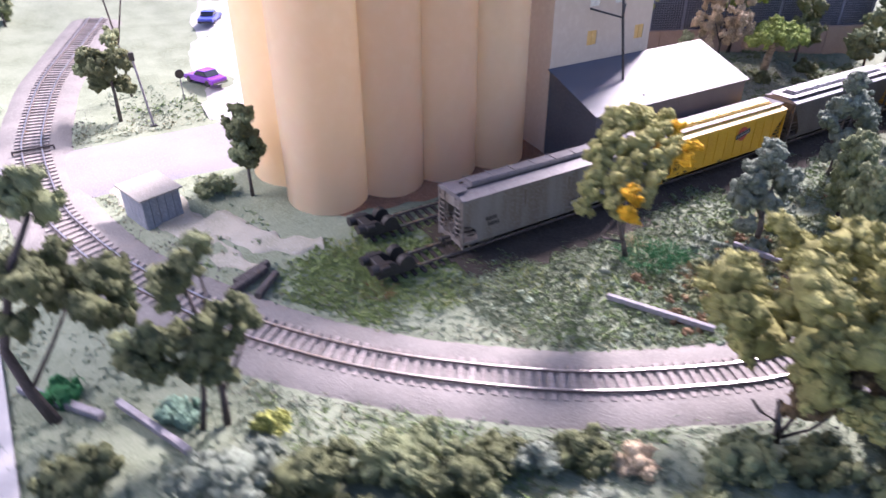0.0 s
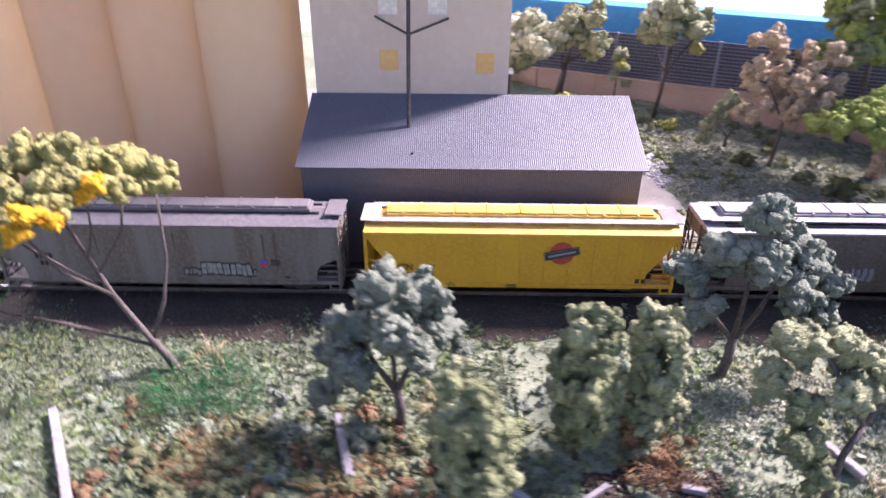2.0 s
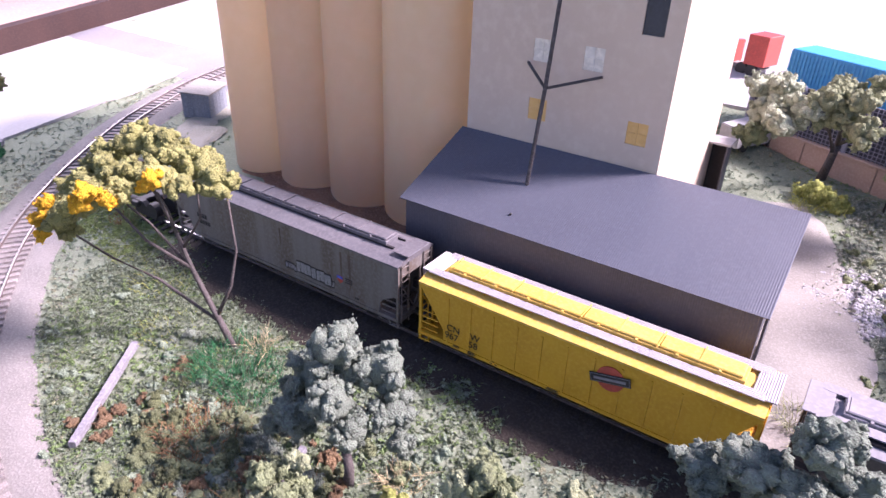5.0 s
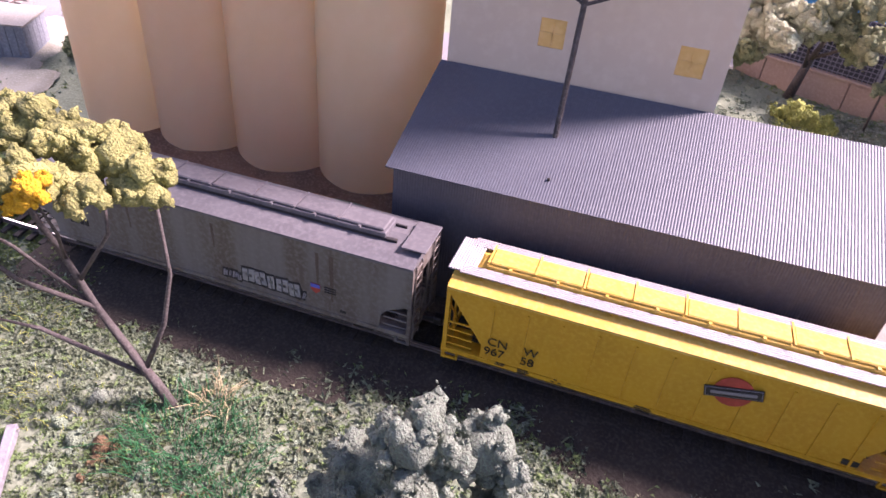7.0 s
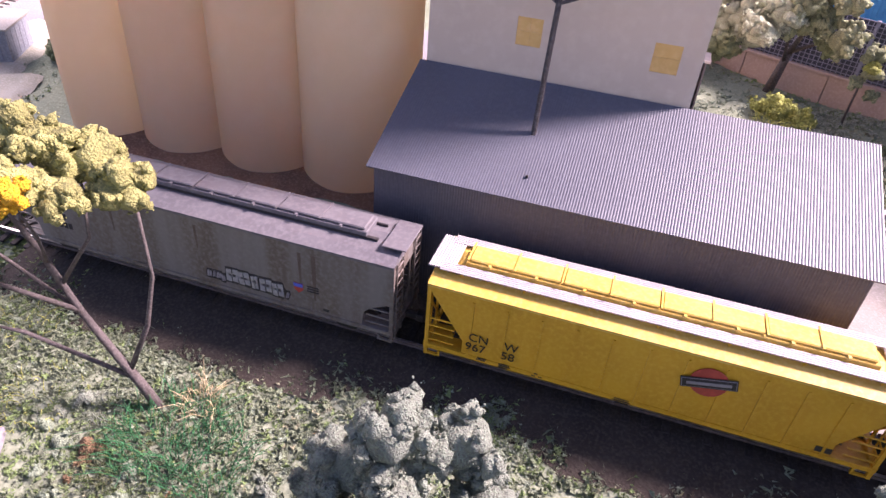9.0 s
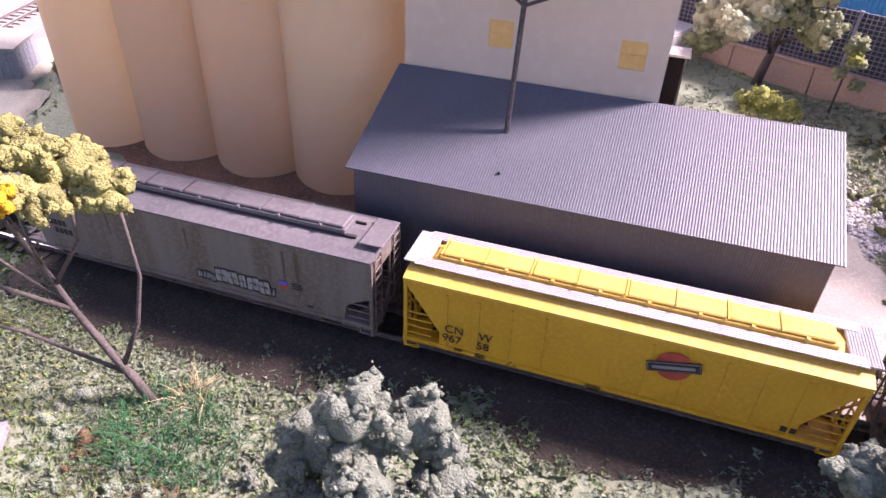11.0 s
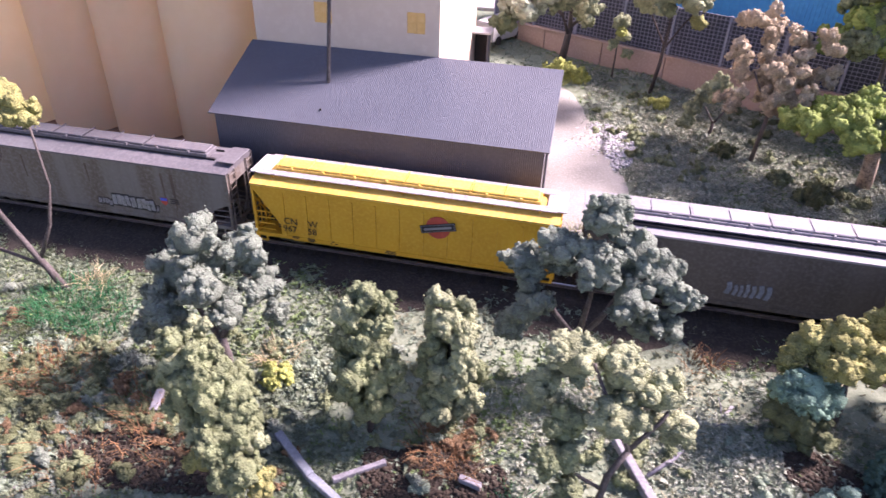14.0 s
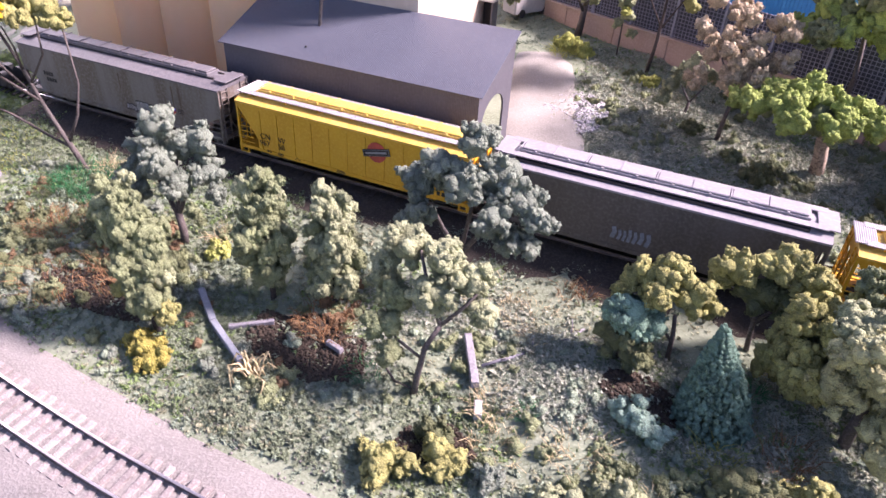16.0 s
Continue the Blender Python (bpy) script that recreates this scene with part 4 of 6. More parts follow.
def wall_with_windows(x0, x1, z0, z1, y0, y1, holes, material):
    """A wall along x with rectangular openings through it."""
    xs = sorted({x0, x1, *[h[0] for h in holes], *[h[1] for h in holes]})
    zs = sorted({z0, z1, *[h[2] for h in holes], *[h[3] for h in holes]})
    bm = bmesh.new()
    for xa, xb in zip(xs, xs[1:]):
        for za, zb in zip(zs, zs[1:]):
            cx, cz = (xa + xb) / 2, (za + zb) / 2
            if not any(h[0] < cx < h[1] and h[2] < cz < h[3] for h in holes):
                box(bm, xa, xb, y0, y1, za, zb)
    bmesh.ops.remove_doubles(bm, verts=bm.verts, dist=1e-6)
    keys = {}
    for f in bm.faces:
        keys.setdefault(tuple(round(c, 5) for c in f.calc_center_median()), []).append(f)
    bmesh.ops.delete(bm, geom=[f for v in keys.values() if len(v) > 1 for f in v], context="FACES")
    return bm


WINDOWS = [(0.010, 0.1228, "amber"), (0.0745, 0.1212, "amber"), (0.010, 0.159, "pane"), (0.0425, 0.159, "pane"), (0.010, 0.207, "amber"), (0.0425, 0.207, "amber")]
HW = 0.0062
holes = [(x - HW, x + HW, z - 0.0068, z + 0.0068) for x, z, _ in WINDOWS] + [(0.0675, 0.0800, 0.1765, 0.210)]
front = part("tower_front", wall_with_windows(TX0, TX1, -0.02, 0.33, TY0, TY0 + 0.0022, holes, None), M["tower"], elevator)
part("tower_side", B(TX1 - 0.0022, TX1, TY0 + 0.0022, TY1, -0.02, 0.33), M["tower"], elevator)
part("tower_side", B(TX0, TX0 + 0.0022, TY0 + 0.0022, TY1, -0.02, 0.33), M["tower"], elevator)
part("tower_back", B(TX0 + 0.0022, TX1 - 0.0022, TY1 - 0.0022, TY1, -0.02, 0.33), M["tower"], elevator)
part("tower_roof", B(TX0 - 0.001, TX1 + 0.001, TY0 - 0.001, TY1 + 0.001, 0.33, 0.333), M["tower"], elevator)
for x, z, k in WINDOWS:
    w = part("window", B(x - HW, x + HW, TY0 + 0.0006, TY0 + 0.0016, z - 0.0068, z + 0.0068), M[k], elevator, "amber translucent window pane" if k == "amber" else "window pane whitened for a reflection")
    bm = bmesh.new()
    box(bm, x - 0.0003, x + 0.0003, TY0 + 0.0001, TY0 + 0.0005, z - 0.0068, z + 0.0068)
    box(bm, x - HW, x + HW, TY0 + 0.0001, TY0 + 0.0005, z - 0.0003, z + 0.0003)
    part("glazing_bar", bm, M[k], w)
d = part("window", B(0.0675, 0.0800, TY0 + 0.0012, TY0 + 0.002, 0.1765, 0.210), M["glass"], elevator, "tall dark window")
part("notice", B(0.0705, 0.0772, TY0 + 0.0006, TY0 + 0.001, 0.1955, 0.205), M["white"], d, "white paper in the window")

# lean-to at the tower's rear corner
box_ob = thing("side_door_hood", "small dark open lean-to beside the tower", "lean-to", at=(0.0895, 0.243, 0.0))
part("back_panel", B(0.0, 0.0135, 0.011, 0.0122, 0.02, 0.083), M["slot"], box_ob)
part("side_panel", B(0.0135, 0.0145, -0.003, 0.0122, 0.02, 0.083), M["shed_wall"], box_ob)
part("lean_to_roof", B(0.0, 0.0165, -0.005, 0.0135, 0.083, 0.0845), M["white"], box_ob)

# pole strut with two arms, standing on the shed roof
strut = thing("roof_mast", "thin dark metal mast with two arms on the shed roof", "mast")
bm = bmesh.new()
rod(bm, (0.0245, 0.078, 0.084), (0.0247, 0.0895, 0.1445), 0.0013, 0.0013, seg=8)
rod(bm, (0.0247, 0.0895, 0.1445), (0.026, 0.1105, 0.30), 0.0013, 0.0011, seg=8)
part("pole", bm, M["darkwood"], strut)
for q in ((0.002, 0.1105, 0.1512), (0.0495, 0.1115, 0.1502)):
    bm = bmesh.new()
    rod(bm, (0.0247, 0.0895, 0.144), q, 0.0009, seg=6)
    part("arm", bm, M["darkwood"], strut)
part("foot_plate", B(0.0227, 0.0263, 0.0762, 0.0798, 0.0855, 0.0870), M["darkwood"], strut)


# ---- corrugated shed ----
def corrugated(x0, x1, pitch, depth, ya, za, yb, zb, thick, name, material, parent):
    """A corrugated sheet whose ribs run from line a to line b."""
    n = int(round((x1 - x0) / pitch)) * 4
    bm = bmesh.new()
    nrm = Vector((0, -(zb - za), yb - ya)).normalized()
    rows = []
    for side in (0, 1):
        for y, z in ((ya, za), (yb, zb)):
            rows.append([bm.verts.new(Vector((x0 + (x1 - x0) * i / n, y, z)) + nrm * (depth * (0, 0.7, 1, 0.7)[i % 4] - thick * side)) for i in range(n + 1)])
    for i in range(n):
        bm.faces.new((rows[0][i], rows[0][i + 1], rows[1][i + 1], rows[1][i]))
        bm.faces.new((rows[2][i + 1], rows[2][i], rows[3][i], rows[3][i + 1]))
        bm.faces.new((rows[0][i + 1], rows[0][i], rows[2][i], rows[2][i + 1]))
        bm.faces.new((rows[1][i], rows[1][i + 1], rows[3][i + 1], rows[3][i]))
    for i in (0, n):
        bm.faces.new((rows[0][i], rows[1][i], rows[3][i], rows[2][i]))
    bmesh.ops.recalc_face_normals(bm, faces=bm.faces)
    return part(name, bm, material, parent)


shed = thing("loading_shed", "grey corrugated metal shed with sloping roof and arched doorway", "shed")
SX0, SX1, SY0, SY1 = -0.0405, 0.1705, 0.045, 0.1115
corrugated(-0.0435, 0.1735, 0.00125, 0.00014, 0.0415, 0.0735, 0.1115, 0.1005, 0.0008, "roof_sheet", M["shed_roof"], shed)
corrugated(SX0, SX1, 0.00125, 0.00022, SY0, 0.0740, SY0, -0.004, 0.0008, "front_wall", M["shed_wall"], shed)
gable = [(SY0, -0.004), (SY1, -0.004), (SY1, 0.0990), (SY0, 0.0735)]
door = [(0.0525, -0.002), (0.0525, 0.048)] + [(0.0745 - 0.022 * math.cos(a), 0.048 + 0.016 * math.sin(a)) for a in [math.pi * k / 12 for k in range(1, 12)]] + [(0.0965, 0.048), (0.0965, -0.002)]


def gable_wall(x0, x1, outline, hole, name, material, parent):
    bm = bmesh.new()
    y0, y1 = outline[0][0], outline[1][0]
    def top(y):
        (ya, za), (yb, zb) = outline[3], outline[2]
        return za + (zb - za) * (y - ya) / (yb - ya)
    cols = sorted({y0, y1, *[h[0] for h in hole]})
    for ya, yb in zip(cols, cols[1:]):
        ym = (ya + yb) / 2
        def low(y):
            if not hole or not hole[0][0] <= ym <= hole[-1][0]:
                return -0.004
            pts = hole[1:-1]
            for (pa, qa), (pb, qb) in zip(pts, pts[1:]):
                if pa - 1e-9 <= y <= pb + 1e-9:
                    return qa + (qb - qa) * (y - pa) / max(1e-9, pb - pa)
            return pts[0][1]
        vs = []
        for x in (x0, x1):
            vs.append([bm.verts.new((x, ya, low(ya))), bm.verts.new((x, yb, low(yb))), bm.verts.new((x, yb, top(yb))), bm.verts.new((x, ya, top(ya)))])
        a, b = vs
        bm.faces.new(a[::-1])
        bm.faces.new(b)
        for i in range(4):
            bm.faces.new((a[i], a[(i + 1) % 4], b[(i + 1) % 4], b[i]))
    bmesh.ops.recalc_face_normals(bm, faces=bm.faces)
    return part(name, bm, material, parent)


gable_wall(SX1 - 0.0014, SX1, gable, door, "gable_wall", M["shed_wall"], shed)
gable_wall(SX0, SX0 + 0.0014, gable, [], "gable_wall", M["shed_wall"], shed)
part("inner_panel", B(SX1 - 0.03, SX1 - 0.029, SY0 + 0.002, SY1 - 0.001, -0.004, 0.072), M["shed_wall"], shed)
part("roof_vent", B(0.0275, 0.0287, 0.0532, 0.0544, 0.0782, 0.0796, 0.0002), M["black"], shed)

# ---- hut by the track ----
hut = thing("trackside_hut", "small blue-grey plank hut with a pale flat roof", "hut", at=(-0.406, 0.176, ground_plane(-0.406, 0.176)), rz=18)
for k in range(5):
    x = -0.0165 + k * 0.0066
    part("wall_plank", B(x + 0.0002, x + 0.0064, -0.0165, -0.0150, -0.004, 0.0245), M["hutwall"], hut)
    part("wall_plank", B(x + 0.0002, x + 0.0064, 0.0150, 0.0165, -0.004, 0.0275), M["hutwall"], hut)
for k in range(5):
    y = -0.0150 + k * 0.0060
    part("wall_plank", B(-0.0165, -0.0150, y + 0.0002, y + 0.0058, -0.004, 0.026), M["hutwall"], hut)
    part("wall_plank", B(0.0150, 0.0165, y + 0.0002, y + 0.0058, -0.004, 0.026), M["hutwall"], hut)
bm = bmesh.new()
a = [bm.verts.new(v) for v in ((-0.019, -0.019, 0.0245), (0.019, -0.019, 0.0245), (0.019, 0.019, 0.0280), (-0.019, 0.019, 0.0280))]
b = [bm.verts.new((v.co.x, v.co.y, v.co.z + 0.0012)) for v in a]
bm.faces.new(a[::-1])
bm.faces.new(b)
for i in range(4):
    bm.faces.new((a[i], a[(i + 1) % 4], b[(i + 1) % 4], b[i]))
part("hut_roof", bm, M["sand"], hut, "pale flat roof board")

# ---- retaining wall, fence, blue container ----
WA, WB = Vector((0.085, 0.397, 0)), Vector((0.60, 0.147, 0))
WD = (WB - WA).normalized()
WN = Vector((-WD.y, WD.x, 0))
WR = math.degrees(math.atan2(WD.y, WD.x))
WL = (WB - WA).length
wall = thing("retaining_wall", "low pinkish concrete wall at the back of the scene", "wall", at=(WA.x, WA.y, 0), rz=WR)
nb = 9
for k in range(nb):
    part("wall_slab", B(k * WL / nb + 0.0003, (k + 1) * WL / nb - 0.0003, 0, 0.006, 0.0, 0.0565, 0.0004), M["concrete"], wall)
part("coping", B(-0.002, WL, -0.001, 0.007, 0.0565, 0.0585, 0.0003), M["concrete"], wall)
fence = thing("lattice_fence", "dark blue-grey lattice fence on top of the wall", "fence", at=(WA.x, WA.y, 0), rz=WR)
npost = 12
# added dark sheet, standing for the shaded trailer side seen through the lattice
part("shade_sheet", B(0, WL, 0.0046, 0.0052, 0.0585, 0.100), M["backing"], fence, "added dark sheet for the shade behind the lattice")
for k in range(npost + 1):
    x = k * WL / npost
    part("fence_post", B(x - 0.0012, x + 0.0012, 0.002, 0.0044, 0.0585, 0.101), M["fence"], fence)
for k in range(13):
    z = 0.0605 + k * 0.0033
    part("fence_wire", B(0, WL, 0.0027, 0.0033, z - 0.00028, z + 0.00028), M["fence"], fence)
nv = int(WL / 0.0036)
for k in range(nv):
    x = k * WL / nv
    part("fence_slat", B(x - 0.00028, x + 0.00028, 0.0021, 0.0027, 0.0585, 0.1005), M["fence"], fence)
cont = thing("blue_trailer", "long blue corrugated trailer box behind the fence", "trailer", at=(WA.x + WN.x * 0.045, WA.y + WN.y * 0.045, 0), rz=WR)
bm = bmesh.new()
TL0, TL1 = 0.0, 0.42
nn = 120
for k in range(nn):
    x = TL0 + (TL1 - TL0) * k / nn
    box(bm, x, x + (TL1 - TL0) / nn * 0.55, -0.0006, 0.0, 0.074, 0.117)
part("side_rib", bm, M["blue"], cont)
part("trailer_body", B(TL0, TL1, 0.0, 0.034, 0.072, 0.119, 0.0006), M["blue"], cont)
part("trailer_frame", B(TL0 + 0.01, TL1 - 0.01, 0.006, 0.028, 0.063, 0.072), M["black"], cont)
for x in (0.03, 0.046, 0.36, 0.376):
    bm = bmesh.new()
    rod(bm, (x, 0.001, 0.062), (x, 0.033, 0.062), 0.0075, seg=18)
    part("wheel", bm, M["black"], cont)
part("leg", B(0.10, 0.104, 0.006, 0.028, 0.04, 0.064), M["black"], cont)


# ---- trees ----
def shift(blobs, dx, dy, dz=0):
    return [(x + dx, y + dy, z + dz, r) for x, y, z, r in blobs]


# leaning tree with yellow blossom in front of the grey car
tree("flowering_tree", (-0.0935, -0.058), [
    ([(0, 0, 0), (-0.006, -0.001, 0.0147), (-0.0125, -0.002, 0.0276), (-0.022, -0.004, 0.0506), (-0.03, -0.006, 0.0782), (-0.034, -0.014, 0.1104)], 0.0024, 0.0008),
    ([(-0.0085, -0.001, 0.0221), (-0.002, 0.006, 0.0414), (0.002, 0.01, 0.0644), (0.006, 0.006, 0.1067)], 0.0012, 0.0006),
    ([(-0.0065, -0.001, 0.0166), (-0.025, -0.006, 0.0267), (-0.045, -0.012, 0.0386), (-0.06, -0.028, 0.0552), (-0.068, -0.045, 0.0782)], 0.0011, 0.0006),
    ([(-0.022, -0.004, 0.0506), (-0.032, -0.022, 0.0736), (-0.036, -0.036, 0.103)], 0.0011, 0.0006),
    ([(-0.026, -0.005, 0.0626), (-0.012, 0, 0.0846), (-0.004, -0.004, 0.1104)], 0.0009, 0.0005),
    ([(-0.022, -0.004, 0.0506), (-0.046, -0.01, 0.0754), (-0.058, -0.022, 0.0966)], 0.0009, 0.0005),
    ([(-0.028, -0.006, 0.0736), (-0.018, -0.014, 0.092), (-0.012, -0.022, 0.1086)], 0.0007, 0.0004),
], [
    ("leaf_olive", [(0.012, -0.004, 0.1141, 0.0095), (0, 0, 0.1187, 0.01), (-0.014, -0.004, 0.1214, 0.0105), (-0.028, -0.006, 0.1242, 0.0105), (-0.042, -0.01, 0.1242, 0.0105), (-0.054, -0.016, 0.1178, 0.0105), (-0.064, -0.02, 0.1086, 0.0105), (-0.072, -0.026, 0.0994, 0.0105), (-0.08, -0.03, 0.0902, 0.0095), (-0.086, -0.032, 0.0828, 0.0075),
        (0.002, -0.016, 0.115, 0.0085), (-0.012, -0.022, 0.1178, 0.0095), (-0.026, -0.026, 0.1178, 0.0105), (-0.04, -0.03, 0.1141, 0.0105), (-0.054, -0.036, 0.1058, 0.0105), (-0.064, -0.042, 0.0975, 0.0095), (-0.074, -0.044, 0.0883, 0.0085),
        (-0.018, -0.04, 0.1132, 0.0085), (-0.032, -0.045, 0.1086, 0.0095), (-0.046, -0.05, 0.1012, 0.0095), (-0.058, -0.052, 0.092, 0.0085), (0.006, 0.01, 0.1067, 0.0065), (-0.036, -0.018, 0.1067, 0.009), (-0.068, -0.046, 0.0791, 0.007)]),
    ("leaf_yellow", [(-0.003, -0.029, 0.1205, 0.0055), (-0.007, -0.031, 0.1159, 0.0045), (-0.018, -0.053, 0.1178, 0.0065), (-0.022, -0.056, 0.1113, 0.0055), (-0.012, -0.049, 0.1132, 0.0045), (-0.068, -0.052, 0.0975, 0.0055), (-0.063, -0.055, 0.092, 0.0045), (-0.072, -0.056, 0.0865, 0.0055), (-0.068, -0.058, 0.081, 0.005)]),
], "leaning thin-trunked tree with olive foliage and orange-yellow blossom", size=0.0012)

tree("grey_tree", (0.0285, -0.093), [
    ([(0, 0, 0), (0.001, 0, 0.012), (-0.001, 0.0005, 0.024)], 0.0028, 0.0022),
    ([(-0.001, 0.0005, 0.022), (-0.010, 0.002, 0.036), (-0.018, 0.003, 0.052)], 0.0017, 0.0009),
    ([(-0.001, 0.0005, 0.022), (0.006, 0.003, 0.038), (0.012, 0.004, 0.055)], 0.0017, 0.0009),
    ([(-0.001, 0.0005, 0.022), (-0.003, 0.006, 0.042), (-0.003, 0.01, 0.06)], 0.0015, 0.0008),
], [("leaf_grey", [(-0.006, 0.0, 0.081, 0.0125), (0.012, 0.014, 0.070, 0.0125), (-0.020, 0.004, 0.058, 0.0135), (0.002, -0.010, 0.062, 0.0125), (0.022, 0.008, 0.054, 0.0105), (-0.006, 0.012, 0.066, 0.012), (-0.032, 0.002, 0.044, 0.011), (0.012, -0.008, 0.050, 0.010), (0.028, 0.002, 0.044, 0.007), (-0.018, -0.012, 0.044, 0.0105), (-0.034, -0.008, 0.028, 0.009), (-0.022, 0.014, 0.046, 0.011)])],
    "grey-green foam tree with a forked trunk in front of the train")

tree("grey_tree", (0.200, -0.053), [
    ([(0, 0, 0), (0.002, 0, 0.012), (0.002, 0, 0.026)], 0.0030, 0.0024),
    ([(0.002, 0, 0.024), (-0.01, 0.001, 0.038), (-0.018, 0.002, 0.05)], 0.0017, 0.0009),
    ([(0.002, 0, 0.024), (0.012, 0.002, 0.04), (0.02, 0.004, 0.06)], 0.0018, 0.0009),
    ([(0.002, 0, 0.024), (0.005, 0.004, 0.05), (0.006, 0.004, 0.07)], 0.0016, 0.0008),
], [("leaf_grey", [(0.006, 0.004, 0.094, 0.0135), (-0.014, 0.0, 0.078, 0.013), (0.022, 0.006, 0.078, 0.0145), (0.004, -0.006, 0.074, 0.0145), (-0.028, 0.004, 0.064, 0.0115), (0.036, 0.006, 0.066, 0.012), (-0.022, -0.010, 0.050, 0.011), (0.022, -0.008, 0.060, 0.0125), (0.046, 0.0, 0.060, 0.009), (-0.010, 0.010, 0.066, 0.013), (0.032, -0.004, 0.046, 0.010), (-0.030, -0.008, 0.034, 0.009), (0.042, -0.004, 0.046, 0.008)])],
    "larger grey-green foam tree beside the dark rail car")


def column_tree(name, at, h, r, leafs, label, seed, lean=(0, 0), stem=0.2):
    """A shaggy upright tree: drooping foliage round a straight stem."""
    rr = random.Random(seed)
    blobs = {k: [] for k in leafs}
    n = int(12 + h / 0.0042)
    for i in range(n):
        f = stem + (1 - stem) * (i + 0.5) / n
        w = r * (0.75 + 0.35 * math.sin(math.pi * min(1, (f - stem) / (1 - stem) * 0.9 + 0.15)))
        a = i * 2.4 + rr.uniform(-0.4, 0.4)
        k = leafs[rr.randrange(len(leafs))] if i % 4 == 0 else leafs[0]
        d = w * rr.uniform(0.25, 0.78)
        blobs[k].append((lean[0] * f + d * math.cos(a), lean[1] * f + d * math.sin(a), h * f * 0.95, w * rr.uniform(0.34, 0.56)))
    limbs = [([(0, 0, 0), (lean[0] * 0.3, lean[1] * 0.3, h * 0.3), (lean[0] * 0.7, lean[1] * 0.7, h * 0.7), (lean[0], lean[1], h * 0.92)], 0.0018, 0.0006)]
    return tree(name, at, limbs, [(k, b) for k, b in blobs.items() if b], label, bark="darkbark", size=0.0012, droop=1.5)


column_tree("shaggy_tree", (0.0700, -0.161), 0.094, 0.0165, ["leaf_green", "leaf_pale", "leaf_olive"], "shaggy upright olive-green foam tree by the track", 11, lean=(-0.012, 0.006))
column_tree("shaggy_tree", (0.112, -0.113), 0.087, 0.0150, ["leaf_green", "leaf_pale"], "tall shaggy yellow-green foam tree", 12)
column_tree("shaggy_tree", (0.146, -0.100), 0.080, 0.0150, ["leaf_pale", "leaf_green"], "shaggy pale green foam tree", 13)
tree("open_tree", (0.2145, -0.137), [
    ([(0, 0, 0), (0.002, 0, 0.015), (0.004, 0.003, 0.032), (0.010, 0.006, 0.046)], 0.0019, 0.0012),
    ([(0.010, 0.006, 0.046), (0.0, 0.012, 0.062), (-0.008, 0.02, 0.075)], 0.0012, 0.0007),
    ([(0.010, 0.006, 0.046), (0.020, 0.012, 0.058), (0.026, 0.018, 0.068)], 0.0011, 0.0006),
    ([(0.003, 0.002, 0.025), (-0.010, 0.0, 0.034), (-0.015, 0.0, 0.042)], 0.0009, 0.0005),
    ([(0.0, 0, 0.004), (-0.008, -0.006, 0.012), (-0.012, -0.008, 0.022)], 0.0009, 0.0005),
], [("leaf_pale", [(-0.016, 0.024, 0.074, 0.013), (0.002, 0.022, 0.072, 0.012), (0.018, 0.022, 0.064, 0.012), (-0.026, 0.018, 0.058, 0.010), (0.028, 0.016, 0.054, 0.009), (0.004, 0.010, 0.060, 0.010)]), ("leaf_green", [(-0.018, 0.0, 0.042, 0.009), (-0.010, -0.006, 0.030, 0.008), (-0.014, 0.010, 0.050, 0.010)])],
    "open pale green tree with a bare crooked trunk")
tree("spreading_tree", (0.328, -0.060), [
    ([(0, 0, 0), (-0.001, 0, 0.018), (-0.003, 0.001, 0.030)], 0.0014, 0.0010),
    ([(0.0, 0, 0.012), (-0.012, 0.002, 0.026), (-0.018, 0.004, 0.036)], 0.0009, 0.0005),
], [("leaf_olive", [(-0.010, 0.004, 0.052, 0.012), (-0.024, 0.004, 0.047, 0.010), (0.004, 0.002, 0.045, 0.011), (-0.014, -0.006, 0.044, 0.010), (0.010, 0.006, 0.036, 0.008), (-0.030, 0.0, 0.040, 0.007)])], "small olive tree with a thin bare trunk")
tree("round_bush", (0.304, -0.070), [([(0, 0, 0), (0, 0, 0.02)], 0.002, 0.001)], [("leaf_teal", [(0, 0, 0.032, 0.014), (0.008, 0.004, 0.024, 0.012)]), ("leaf_dark", [(-0.006, -0.004, 0.018, 0.013), (0.006, -0.006, 0.012, 0.012)])], "round blue-green foam bush", category="bush")
tree("spreading_tree", (0.366, -0.034), [
    ([(0, 0, 0), (-0.002, 0, 0.02), (-0.002, 0, 0.034)], 0.0016, 0.0011),
    ([(-0.002, 0, 0.02), (-0.012, 0.002, 0.036)], 0.001, 0.0006),
    ([(-0.002, 0, 0.02), (0.012, 0.002, 0.04)], 0.001, 0.0006),
], [("leaf_olive", [(-0.016, 0.0, 0.050, 0.013), (0.002, 0.004, 0.056, 0.013), (0.016, 0.0, 0.052, 0.012), (-0.026, 0.0, 0.044, 0.009), (0.024, 0.004, 0.046, 0.009)]), ("leaf_dark", [(-0.006, 0.0, 0.038, 0.012), (0.010, 0.002, 0.036, 0.012)])], "broad olive-topped tree near the yellow end car")


